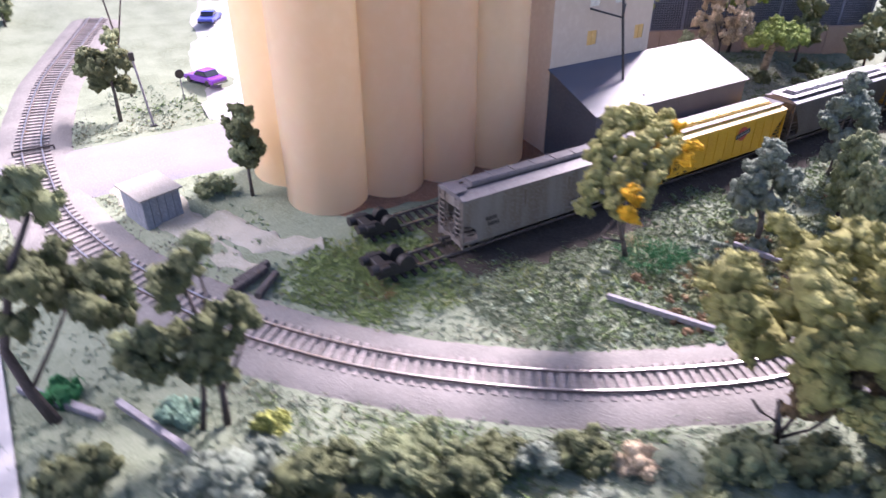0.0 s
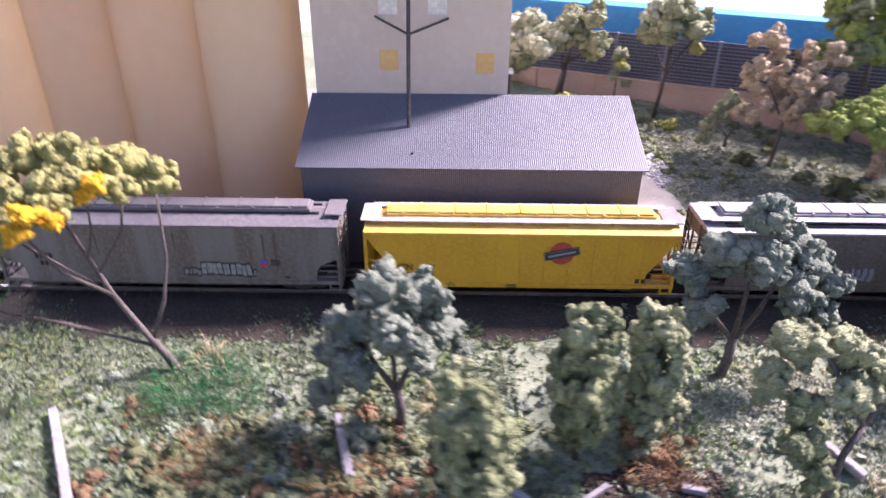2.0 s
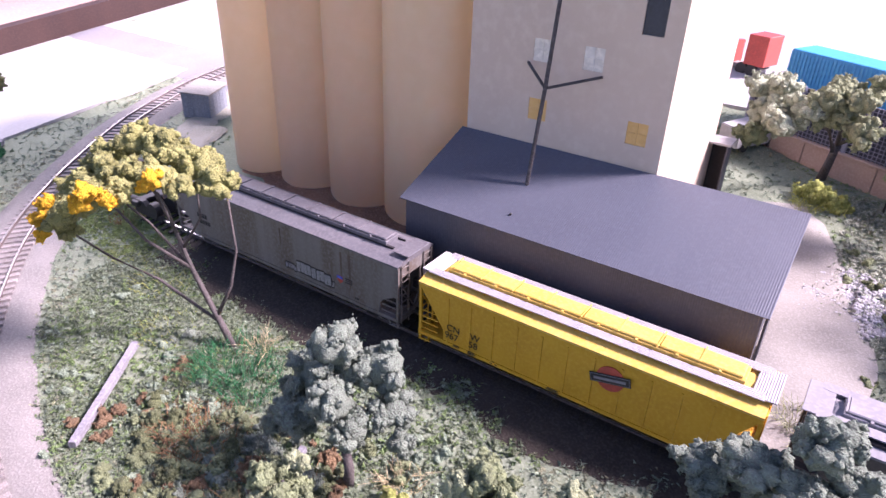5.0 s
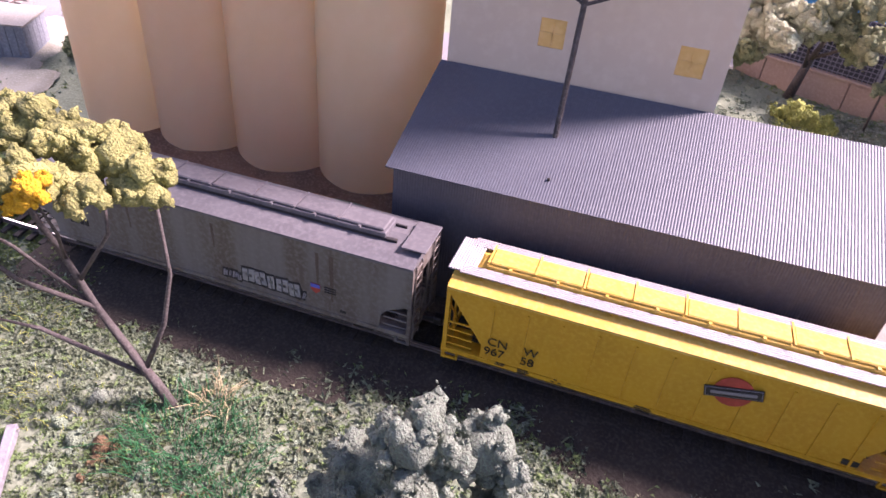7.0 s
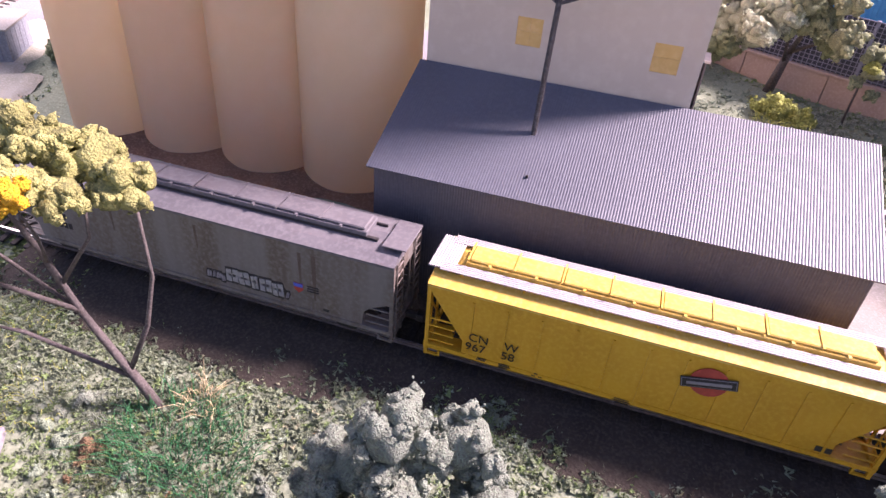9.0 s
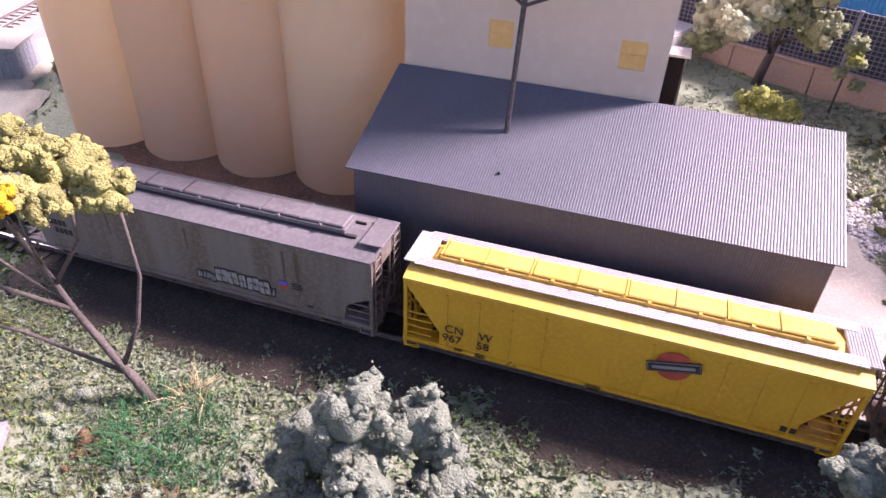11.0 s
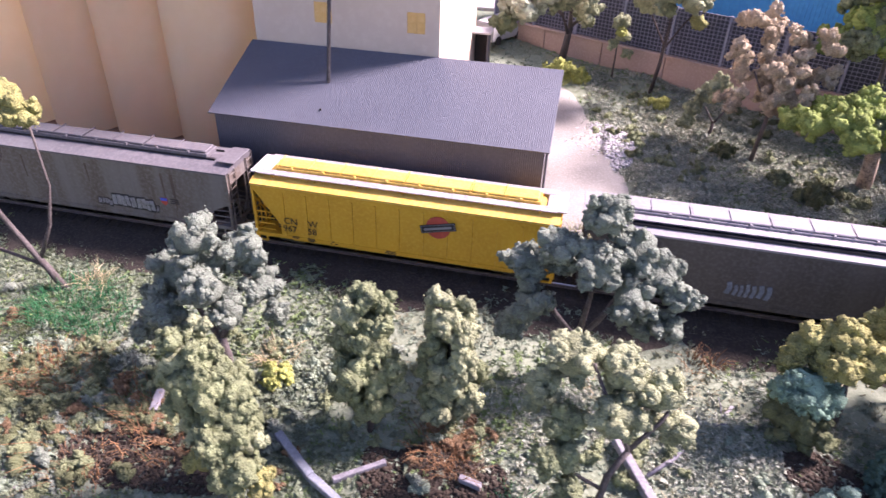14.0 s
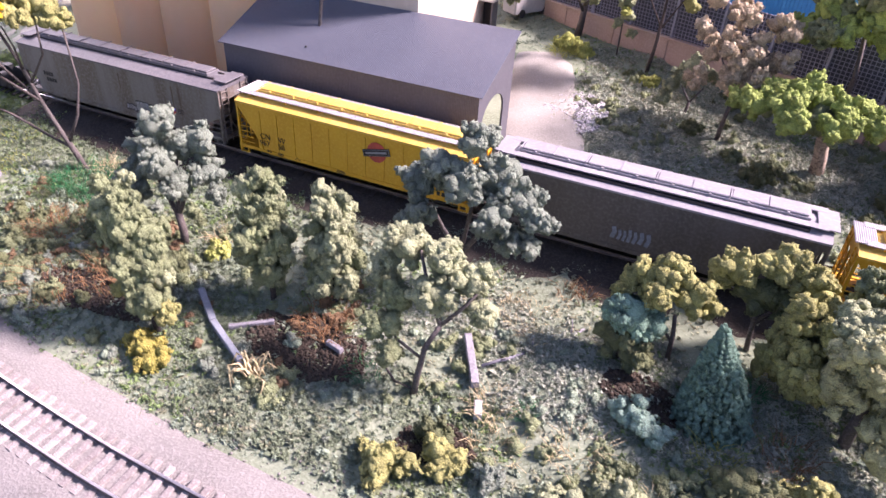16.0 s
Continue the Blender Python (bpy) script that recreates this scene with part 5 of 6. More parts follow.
def fir(at, h, r, lean, label):
    """A cone of drooping, overlapping boughs in rings, each bough beaded with fine needles."""
    ob = thing("fir_tree", label, "tree", at=(at[0], at[1], G(*at) - 0.001))
    part("trunk", limb(bmesh.new(), [(0, 0, 0), (lean * 0.5, 0, h * 0.5), (lean * 0.95, 0, h * 0.95)], 0.0022, 0.0006), M["darkbark"], ob, smooth=True)
    rows, pos, rad = 24, [], []
    for i in range(rows):
        f = i / (rows - 1)
        ring = r * (1 - f) ** 0.75 + 0.0022
        n = max(6, int(2 * math.pi * ring / 0.0028))
        for k in range(n):
            a = 2 * math.pi * (k + 0.5 * (i % 2)) / n + random.uniform(-0.12, 0.12)
            for m in range(3):
                q = ring * (1 - 0.20 * m) * random.uniform(0.93, 1.07)
                z = h * (0.03 + 0.94 * f) - 0.0022 * (1 - m) + random.uniform(-0.0007, 0.0007)
                pos.append((lean * z / h + q * math.cos(a), q * math.sin(a), z))
                rad.append(0.0016 * (1 - 0.3 * f) * random.uniform(0.8, 1.2))
    pos, rad = np.array(pos), np.array(rad)
    e = rng.normal(size=(7 * len(pos), 3)) + (0, 0, 0.3)
    e /= np.linalg.norm(e, axis=1)[:, None]
    tips = np.repeat(pos, 7, 0) + e * np.repeat(rad, 7)[:, None] * 0.95
    part("foliage", joined("foliage", [crumbs_mesh("boughs", pos, rad, M["leaf_fir"], BIT, 1.2), crumbs_mesh("needles", tips, np.repeat(rad, 7) * 0.30, M["leaf_fir"], GRIT, smooth=False)]), None, ob)
    return ob


fir((0.3560, -0.089), 0.058, 0.0165, -0.010, "dense blue-green conical fir tree")
column_tree("dark_tree", (0.386, -0.060), 0.062, 0.017, ["leaf_olive", "leaf_green"], "dark olive bushy tree", 21)
column_tree("thin_tree", (0.402, -0.050), 0.083, 0.0085, ["leaf_green", "leaf_olive"], "slim olive tree with a tufted top", 22, stem=0.5)
tree("dense_tree", (0.414, -0.078), [([(0, 0, 0), (0, 0, 0.05)], 0.003, 0.002)], [("leaf_gold", scatter_blobs(13, 0.024, 0.018, 0.070, 0.011, 0.016, 31)), ("leaf_olive", scatter_blobs(9, 0.025, 0.03, 0.075, 0.010, 0.014, 32)), ("leaf_pale", scatter_blobs(5, 0.024, 0.05, 0.075, 0.009, 0.012, 33))], "large dense olive-green tree at the scene's end", size=0.0021)
tree("dense_tree", (0.448, -0.045), [([(0, 0, 0), (0, 0, 0.05)], 0.003, 0.002)], [("leaf_teal", scatter_blobs(7, 0.024, 0.05, 0.085, 0.010, 0.015, 35)), ("leaf_gold", scatter_blobs(9, 0.026, 0.015, 0.06, 0.010, 0.016, 36))], "dense tree with a blue-green top", size=0.0021)
tree("round_bush", (0.322, -0.114), [([(0, 0, 0), (0, 0, 0.01)], 0.0015, 0.001)], [("mint", [(0, 0, 0.009, 0.009), (-0.009, 0.003, 0.007, 0.007), (0.008, -0.002, 0.006, 0.007)])], "low mint-green foam bush", category="bush")

# big tree beside the curved track
tree("broad_tree", (-0.150, -0.238), [
    ([(0, 0, 0), (-0.004, 0.001, 0.018), (-0.008, 0.002, 0.036)], 0.0024, 0.0017),
    ([(-0.001, 0, 0.006), (0.012, -0.002, 0.022), (0.02, -0.002, 0.036)], 0.0014, 0.0008),
    ([(-0.004, 0.001, 0.018), (-0.022, 0.004, 0.034), (-0.03, 0.006, 0.045)], 0.0013, 0.0008),
    ([(0.0, 0, 0.004), (0.014, -0.01, 0.012), (0.024, -0.016, 0.026)], 0.0011, 0.0006),
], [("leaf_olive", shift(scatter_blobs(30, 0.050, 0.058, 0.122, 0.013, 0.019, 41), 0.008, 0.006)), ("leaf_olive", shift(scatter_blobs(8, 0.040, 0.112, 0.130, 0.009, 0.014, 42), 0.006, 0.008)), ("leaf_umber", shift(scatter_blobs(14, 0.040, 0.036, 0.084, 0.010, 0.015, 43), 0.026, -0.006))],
    "broad yellow-olive tree with umber lower foliage", size=0.0025)

# trees and bushes at the front corner
tree("leaning_tree", (-0.506, -0.014), [
    ([(0, 0, 0), (-0.006, 0.002, 0.025), (-0.010, 0.004, 0.055), (0.006, 0.006, 0.10), (0.022, 0.010, 0.125)], 0.0036, 0.0016),
    ([(-0.006, 0.002, 0.025), (0.012, 0.004, 0.05), (0.026, 0.006, 0.072)], 0.0016, 0.0008),
], [("leaf_dark", shift(scatter_blobs(15, 0.027, 0.062, 0.096, 0.009, 0.013, 51), 0.024, 0.0)), ("leaf_green", [(0.018, 0.012, 0.132, 0.012), (0.030, 0.014, 0.126, 0.012), (0.010, 0.014, 0.140, 0.010), (0.026, 0.010, 0.142, 0.010), (0.044, 0.0, 0.084, 0.009), (0.052, 0.0, 0.072, 0.008)])], "dark leaning tree with olive foliage", bark="darkbark")
tree("leaning_tree", (-0.436, -0.062), [
    ([(0, 0, 0), (0.006, 0, 0.03), (0.012, 0.001, 0.07), (0.008, 0.002, 0.102)], 0.0020, 0.0009),
    ([(0.012, 0.001, 0.07), (0.018, 0.0, 0.09), (0.016, 0.0, 0.112)], 0.0010, 0.0006),
], [("leaf_dark", [(0.004, 0.002, 0.098, 0.010), (-0.004, 0.0, 0.104, 0.008), (0.012, 0.002, 0.108, 0.010), (0.020, 0.0, 0.116, 0.007), (0.0, 0.002, 0.090, 0.008), (-0.014, 0.0, 0.072, 0.011), (-0.024, -0.002, 0.064, 0.011), (-0.004, 0.002, 0.066, 0.011), (-0.016, 0.0, 0.054, 0.010)]), ("leaf_green", [(0.018, 0.0, 0.122, 0.006), (-0.026, 0.002, 0.074, 0.007)])], "small dark green tree by the front track", bark="darkbark")
tree("leaning_tree", (-0.4225, -0.064), [
    ([(0, 0, 0), (0.001, 0.0, 0.018), (0.002, 0.0, 0.05)], 0.0026, 0.0015),
    ([(0.001, 0, 0.024), (0.012, 0.0, 0.042), (0.020, 0.0, 0.058)], 0.0012, 0.0007),
], [("leaf_dark", [(0.004, 0.0, 0.074, 0.012), (0.016, 0.0, 0.080, 0.009), (0.020, 0.0, 0.068, 0.009), (-0.006, -0.002, 0.062, 0.012), (0.008, 0.0, 0.058, 0.011), (-0.012, 0.0, 0.048, 0.009), (0.0, -0.004, 0.042, 0.010)])], "small bushy dark tree at the front", bark="darkbark")
tree("upright_tree", (-0.325, 0.170), [([(0, 0, 0), (0, 0, 0.02), (0.001, 0, 0.05)], 0.0018, 0.001)], [("leaf_dark", [(0, 0, 0.036, 0.012), (0.003, 0, 0.054, 0.013), (-0.004, -0.002, 0.066, 0.012), (0.002, 0.002, 0.078, 0.009)]), ("leaf_green", [(-0.005, -0.004, 0.046, 0.010), (0.002, -0.004, 0.072, 0.008), (0.008, 0, 0.044, 0.009)])], "upright dark green tree at the silos' corner")
tree("round_bush", (-0.352, 0.185), [([(0, 0, 0), (0, 0, 0.006)], 0.001, 0.001)], [("leaf_green", [(0, 0, 0.008, 0.010), (0.010, -0.002, 0.006, 0.007), (-0.008, 0.0, 0.006, 0.008)])], "low yellow-green bush at the silos' corner", category="bush")
tree("roadside_tree", (-0.395, 0.372), [([(0, 0, 0), (0.001, 0, 0.03), (0, 0, 0.06)], 0.0022, 0.0012)], [("leaf_dark", scatter_blobs(9, 0.020, 0.035, 0.08, 0.010, 0.015, 61)), ("leaf_green", scatter_blobs(6, 0.022, 0.04, 0.085, 0.008, 0.012, 62))], "dark green roadside tree beyond the crossing", size=0.0021)
tree("bare_tree", (-0.372, 0.43), [([(0, 0, 0), (0, 0, 0.05), (-0.004, 0, 0.1), (-0.012, 0, 0.15)], 0.0014, 0.0007), ([(0, 0, 0.06), (0.014, 0, 0.11), (0.024, 0.0, 0.16)], 0.001, 0.0005)], [("leaf_green", [(-0.012, 0, 0.15, 0.012), (0.0, 0, 0.145, 0.010)])], "thin bare tree with a tufted top", size=0.0021)

for i, (x, y, r, k, lab) in enumerate([
    (-0.502, -0.070, 0.020, "leaf_dark", "dark front bush in shade"),
    (-0.435, -0.112, 0.026, "leaf_grey", "grey-green front bush"), (-0.395, -0.130, 0.022, "leaf_dark", "dark green front bush"), (-0.455, -0.150, 0.024, "leaf_green", "green front bush"),
    (-0.352, -0.146, 0.024, "leaf_green", "broad green front bush"), (-0.328, -0.172, 0.022, "leaf_dark", "dark green front bush"), (-0.302, -0.165, 0.014, "leaf_dark", "small dark front bush"), (-0.284, -0.180, 0.014, "leaf_grey", "small grey front bush"), (-0.40, -0.17, 0.024, "leaf_dark", "dark green front bush"), (-0.36, -0.20, 0.024, "leaf_dark", "dark front bush"),
    (-0.260, -0.188, 0.017, "leaf_dark", "dark round front bush"), (-0.238, -0.208, 0.013, "leaf_brown", "brownish low front bush"), (-0.190, -0.242, 0.022, "leaf_green", "green front bush beyond the track"), (-0.150, -0.264, 0.020, "leaf_dark", "dark front bush beyond the track"), (-0.29, -0.225, 0.022, "leaf_grey", "grey-green front bush"), (-0.235, -0.252, 0.02, "leaf_green", "green front bush beyond the track"), (-0.09, -0.275, 0.02, "leaf_grey", "grey-green front bush beyond the track"), (-0.06, -0.30, 0.022, "leaf_dark", "dark front bush beyond the track"), (-0.12, -0.30, 0.024, "leaf_green", "green front bush beyond the track"),
    (-0.318, -0.205, 0.010, "leaf_bright", "small bright green bush"), (-0.400, -0.082, 0.010, "leaf_lime", "small lime green tuft"), (-0.500, 0.0, 0.012, "leaf_bright", "bright green low bush"), (-0.445, -0.050, 0.012, "leaf_teal", "blue-green low bush"),
    (0.165, 0.305, 0.014, "leaf_lime", "yellow-green bush at a tree's foot"), (0.180, 0.298, 0.011, "leaf_lime", "yellow-green bush at a tree's foot"), (0.254, 0.262, 0.009, "leaf_lime", "lime green tuft at a tree's foot"),
    (0.246, -0.170, 0.012, "leaf_olive", "low olive bush"), (0.222, -0.182, 0.013, "leaf_olive", "low olive bush by the track"), (0.236, -0.158, 0.010, "leaf_dark", "dark low bush"), (0.268, -0.170, 0.008, "leaf_grey", "grey low bush"), (0.300, -0.172, 0.012, "leaf_pale", "pale low bush"), (0.325, -0.160, 0.014, "leaf_pale", "pale low bush"), (0.375, -0.135, 0.016, "leaf_dark", "dark low bush"),
    (0.40, -0.125, 0.014, "leaf_olive", "olive low bush"), (0.355, 0.142, 0.012, "leaf_dark", "dark round bush behind the train"), (0.336, 0.160, 0.009, "leaf_green", "green bush behind the train"), (0.30, 0.195, 0.009, "leaf_dark", "dark bush under a small tree"),
    (0.082, -0.178, 0.010, "leaf_mustard", "mustard yellow tuft under a shaggy tree"), (0.070, -0.172, 0.010, "leaf_mustard", "mustard yellow tuft under a shaggy tree"), (0.45, 0.14, 0.016, "leaf_dark", "dark bush behind the train"), (0.48, 0.10, 0.016, "leaf_green", "green bush behind the train"),
    (0.055, -0.092, 0.009, "leaf_lime", "yellow-green low bush by a forked tree"), (0.010, -0.105, 0.010, "leaf_grey", "grey low bush by a forked tree"),
]):
    blobs = [(0, 0, r * 0.55, r * 0.8), (r * 0.6, r * 0.1, r * 0.4, r * 0.6), (-r * 0.55, r * 0.2, r * 0.42, r * 0.62), (r * 0.1, -r * 0.5, r * 0.4, r * 0.58)]
    tree("low_bush", (x, y), [([(0, 0, -0.001), (0, 0, r * 0.4)], 0.001, 0.0007)], [(k, blobs)], lab + " of coarse foam", category="bush", group="low bushes", size=0.0029, cover=0.8, fuzzy=True)

# trees at the back
tree("forked_tree", (0.163, 0.347), [
    ([(0, 0, 0), (0.002, -0.002, 0.016), (0.004, -0.006, 0.034)], 0.0040, 0.0028),
    ([(0.003, -0.004, 0.026), (-0.004, -0.026, 0.05), (-0.026, -0.05, 0.068)], 0.0022, 0.001),
    ([(0.004, -0.006, 0.034), (0.004, -0.03, 0.056), (0.004, -0.05, 0.075)], 0.0022, 0.001),
    ([(0.004, -0.006, 0.034), (0.016, -0.03, 0.05), (0.02, -0.045, 0.06)], 0.0016, 0.0008),
], [("leaf_mist", shift(scatter_blobs(10, 0.022, 0.060, 0.086, 0.011, 0.016, 71), -0.042, -0.072)), ("leaf_pale", shift(scatter_blobs(9, 0.020, 0.062, 0.094, 0.009, 0.013, 72), 0.006, -0.068)), ("leaf_green", [(0.014, -0.056, 0.058, 0.008), (0.02, -0.05, 0.052, 0.007), (-0.05, -0.08, 0.052, 0.010)])],
    "pale forked tree with grey-green foliage at the wall", size=0.0021)
tree("wall_tree", (0.2465, 0.286), [
    ([(0, 0, 0), (0.003, -0.003, 0.03), (0.004, -0.006, 0.06), (0.004, -0.008, 0.08)], 0.0019, 0.001),
    ([(0.003, -0.003, 0.04), (0.014, -0.006, 0.062), (0.022, -0.01, 0.076)], 0.0009, 0.0005),
    ([(0.003, -0.003, 0.045), (-0.012, -0.006, 0.07)], 0.0009, 0.0005),
], [("leaf_pale", shift(scatter_blobs(14, 0.027, 0.078, 0.106, 0.009, 0.014, 75), 0.0, -0.012)), ("leaf_mist", shift(scatter_blobs(7, 0.026, 0.085, 0.112, 0.007, 0.011, 76), 0.0, -0.012)), ("leaf_olive", [(0.026, -0.012, 0.068, 0.008)])], "round-topped yellow-green tree in front of the wall", bark="darkbark", size=0.0021)
tree("wall_sapling", (0.212, 0.311), [([(0, 0, 0), (0, -0.002, 0.03), (0, -0.004, 0.05)], 0.0009, 0.0005)], [("leaf_pale", [(0, -0.004, 0.052, 0.008), (0.004, -0.004, 0.040, 0.007), (-0.004, -0.004, 0.032, 0.006), (0.010, -0.002, 0.024, 0.005)]), ("leaf_lime", [(0.002, -0.006, 0.044, 0.006)])], "slim pale sapling at the wall")
tree("small_tree", (0.292, 0.220), [
    ([(0, 0, 0), (0.001, 0, 0.012)], 0.0014, 0.0012), ([(0.001, 0, 0.011), (-0.008, 0, 0.024)], 0.0009, 0.0006), ([(0.001, 0, 0.011), (0.009, 0, 0.025)], 0.0009, 0.0006)],
    [("leaf_pale", [(-0.010, 0, 0.034, 0.009), (0.010, 0, 0.036, 0.009), (0.0, 0, 0.041, 0.009), (-0.018, -0.002, 0.022, 0.008), (-0.02, -0.004, 0.012, 0.007)])], "little two-stemmed green tree")
tree("autumn_tree", (0.322, 0.193), [
    ([(0, 0, 0), (0.002, 0, 0.03), (0.002, 0, 0.07), (0.004, 0, 0.1)], 0.0019, 0.0008),
    ([(0.002, 0, 0.04), (-0.016, 0, 0.07)], 0.001, 0.0005), ([(0.002, 0, 0.04), (0.018, 0, 0.075)], 0.001, 0.0005)],
    [("leaf_brown", scatter_blobs(85, 0.035, 0.042, 0.108, 0.004, 0.007, 81))], "tan autumn tree with dry fine leaves", size=0.0016, fuzzy=True)
def flat_crown(n, cx, cy, cz, ax, ay, az, r0, r1, seed):
    """Balls that fill a flattened dome."""
    rr = random.Random(seed)
    out = []
    for _ in range(n):
        a, d = rr.uniform(0, 2 * math.pi), math.sqrt(rr.random())
        out.append((cx + ax * d * math.cos(a), cy + ay * d * math.sin(a), cz + az * (1 - d * d) * rr.uniform(0.2, 1.0) - az * 0.3 * d, rr.uniform(r0, r1)))
    return out


topiary = tree("topiary_tree", (0.3955, 0.1675), [
    ([(0, 0, 0), (-0.002, -0.003, 0.016), (-0.006, -0.008, 0.034), (-0.014, -0.016, 0.050)], 0.0055, 0.0040),
    ([(-0.006, -0.008, 0.034), (0.006, -0.012, 0.048), (0.016, -0.016, 0.056)], 0.0030, 0.0018)],
    [("leaf_spring", flat_crown(46, -0.020, -0.020, 0.055, 0.050, 0.030, 0.017, 0.0075, 0.011, 85)), ("leaf_green", flat_crown(9, -0.018, -0.018, 0.048, 0.038, 0.022, 0.006, 0.008, 0.011, 86))], "flat-topped bright green tree with a spotted pale trunk", bark="palebark", size=0.0021)
tree("tall_tree", (0.405, 0.235), [([(0, 0, 0), (0, -0.004, 0.05), (-0.006, -0.01, 0.09)], 0.0026, 0.0014)], [("leaf_spring", shift(scatter_blobs(14, 0.032, 0.070, 0.125, 0.011, 0.016, 91), -0.014, -0.018)), ("leaf_green", shift(scatter_blobs(9, 0.032, 0.08, 0.130, 0.009, 0.013, 92), -0.014, -0.018))], "tall bushy green tree behind the train", size=0.0021)
for i, (x, y, h, k) in enumerate([(0.47, 0.17, 0.10, "leaf_dark"), (0.52, 0.10, 0.09, "leaf_green"), (0.55, 0.06, 0.08, "leaf_grey"), (0.60, 0.11, 0.10, "leaf_dark"), (0.66, 0.07, 0.09, "leaf_green")]):
    tree("thicket_tree", (x, y), [([(0, 0, 0), (0, 0, h * 0.6)], 0.0022, 0.001)], [(k, scatter_blobs(10, 0.024, h * 0.35, h * 0.9, 0.011, 0.016, 100 + i)), ("leaf_green", scatter_blobs(5, 0.022, h * 0.3, h * 0.8, 0.010, 0.013, 200 + i))], "bushy foam tree in the far thicket", group="thicket", size=0.004)
for i, (x, y, h, k) in enumerate([(-0.52, 0.60, 0.05, "leaf_green"), (-0.58, 0.55, 0.045, "leaf_dark"), (-0.55, 0.68, 0.06, "leaf_green"), (-0.62, 0.63, 0.05, "leaf_dark"), (-0.47, 0.72, 0.06, "leaf_green"), (-0.66, 0.50, 0.04, "leaf_green")]):
    tree("far_bush", (x, y), [([(0, 0, 0), (0, 0, h * 0.4)], 0.0016, 0.001)], [(k, scatter_blobs(6, 0.026, h * 0.2, h * 0.7, 0.010, 0.016, 300 + i))], "far green bush beyond the track", category="bush", group="far bushes", size=0.0034)


# ---- sticks, logs, beams ----
def beam(name, p, q, w, material, label, category="beam", lift=0.001):
    (x0, y0), (x1, y1) = p, q
    a, b = Vector((x0, y0, G(x0, y0) + w / 2 + lift)), Vector((x1, y1, G(x1, y1) + w / 2 + lift))
    ob = thing(name, label, category, "loose timber", at=tuple(a))
    d = b - a
    bm = bmesh.new()
    n = 7
    rows = []
    s = Vector((-d.y, d.x, 0)).normalized()
    for i in range(n):
        c = d * (i / (n - 1)) + Vector((0, 0, 0.0004 * noise.noise(Vector((i, x0 * 50, 0)))))
        h = w / 2 * (1 + 0.12 * noise.noise(Vector((i * 0.7, y0 * 40, 3))))
        rows.append([bm.verts.new(c + s * u * h + Vector((0, 0, v * h))) for u, v in ((-1, -0.8), (-0.8, -1), (0.8, -1), (1, -0.8), (1, 0.8), (0.8, 1), (-0.8, 1), (-1, 0.8))])
    for r0, r1 in zip(rows, rows[1:]):
        for k in range(8):
            bm.faces.new((r0[k], r0[(k + 1) % 8], r1[(k + 1) % 8], r1[k]))
    bm.faces.new(rows[0][::-1])
    bm.faces.new(rows[-1])
    bmesh.ops.recalc_face_normals(bm, faces=bm.faces)
    part("timber", bm, M[material], ob)
    return ob


beam("fallen_beam", (-0.145, -0.090), (-0.104, -0.155), 0.0042, "wood", "weathered grey fallen beam on turf")
beam("fallen_beam", (-0.002, -0.092), (0.009, -0.130), 0.0040, "wood", "weathered grey fallen beam under a tree")
beam("fallen_beam", (0.0712, -0.1266), (0.094, -0.144), 0.0040, "hutwall", "blue-grey fallen beam in brush")
beam("fallen_beam", (0.094, -0.144), (0.1264, -0.1612), 0.0036, "hutwall", "dark end of a fallen beam")
beam("fallen_beam", (0.2255, -0.0928), (0.242, -0.122), 0.0042, "wood", "weathered grey fallen beam on dry turf")
beam("fallen_beam", (0.2475, -0.131), (0.2505, -0.139), 0.0040, "white", "pale sawn beam end")
beam("fallen_beam", (-0.473, -0.019), (-0.447, -0.078), 0.0042, "wood", "weathered grey fallen beam at the front")
beam("fallen_beam", (-0.520, 0.018), (-0.483, -0.026), 0.0050, "wood", "weathered grey fallen beam at the front corner")
beam("fallen_beam", (0.104, -0.143), (0.124, -0.129), 0.0026, "wood", "short grey board under a tree")
beam("fallen_beam", (0.158, -0.128), (0.168, -0.130), 0.003, "wood", "short grey board in brush")
beam("log", (-0.383, 0.046), (-0.353, 0.060), 0.006, "darkwood", "dark tarred log by the track", "log")
beam("log", (-0.378, 0.054), (-0.349, 0.066), 0.005, "darkwood", "dark tarred log by the track", "log", 0.0015)
beam("log", (-0.369, 0.033), (-0.348, 0.052), 0.005, "darkwood", "dark tarred log by the track", "log")
branch = thing("fallen_branch", "pale fallen branch with twigs on dry turf", "branch", at=(0.240, -0.108, G(0.240, -0.108) + 0.003))
part("stem", limb(bmesh.new(), [(0, 0, 0), (0.012, 0.012, 0.001), (0.026, 0.030, 0.0), (0.042, 0.050, 0.003)], 0.0009, 0.0012), M["wood"], branch, smooth=True)
for p, q in (((0.008, 0.008, 0.001), (0.012, 0.004, 0.006)), ((0.020, 0.022, 0.0), (0.018, 0.028, 0.006)), ((0.030, 0.035, 0.001), (0.037, 0.034, 0.007)), ((0.036, 0.043, 0.002), (0.034, 0.05, 0.008))):
    part("twig", limb(bmesh.new(), [p, tuple((a + b) / 2 + 0.0006 for a, b in zip(p, q)), q], 0.0005, 0.0002), M["wood"], branch, smooth=True)


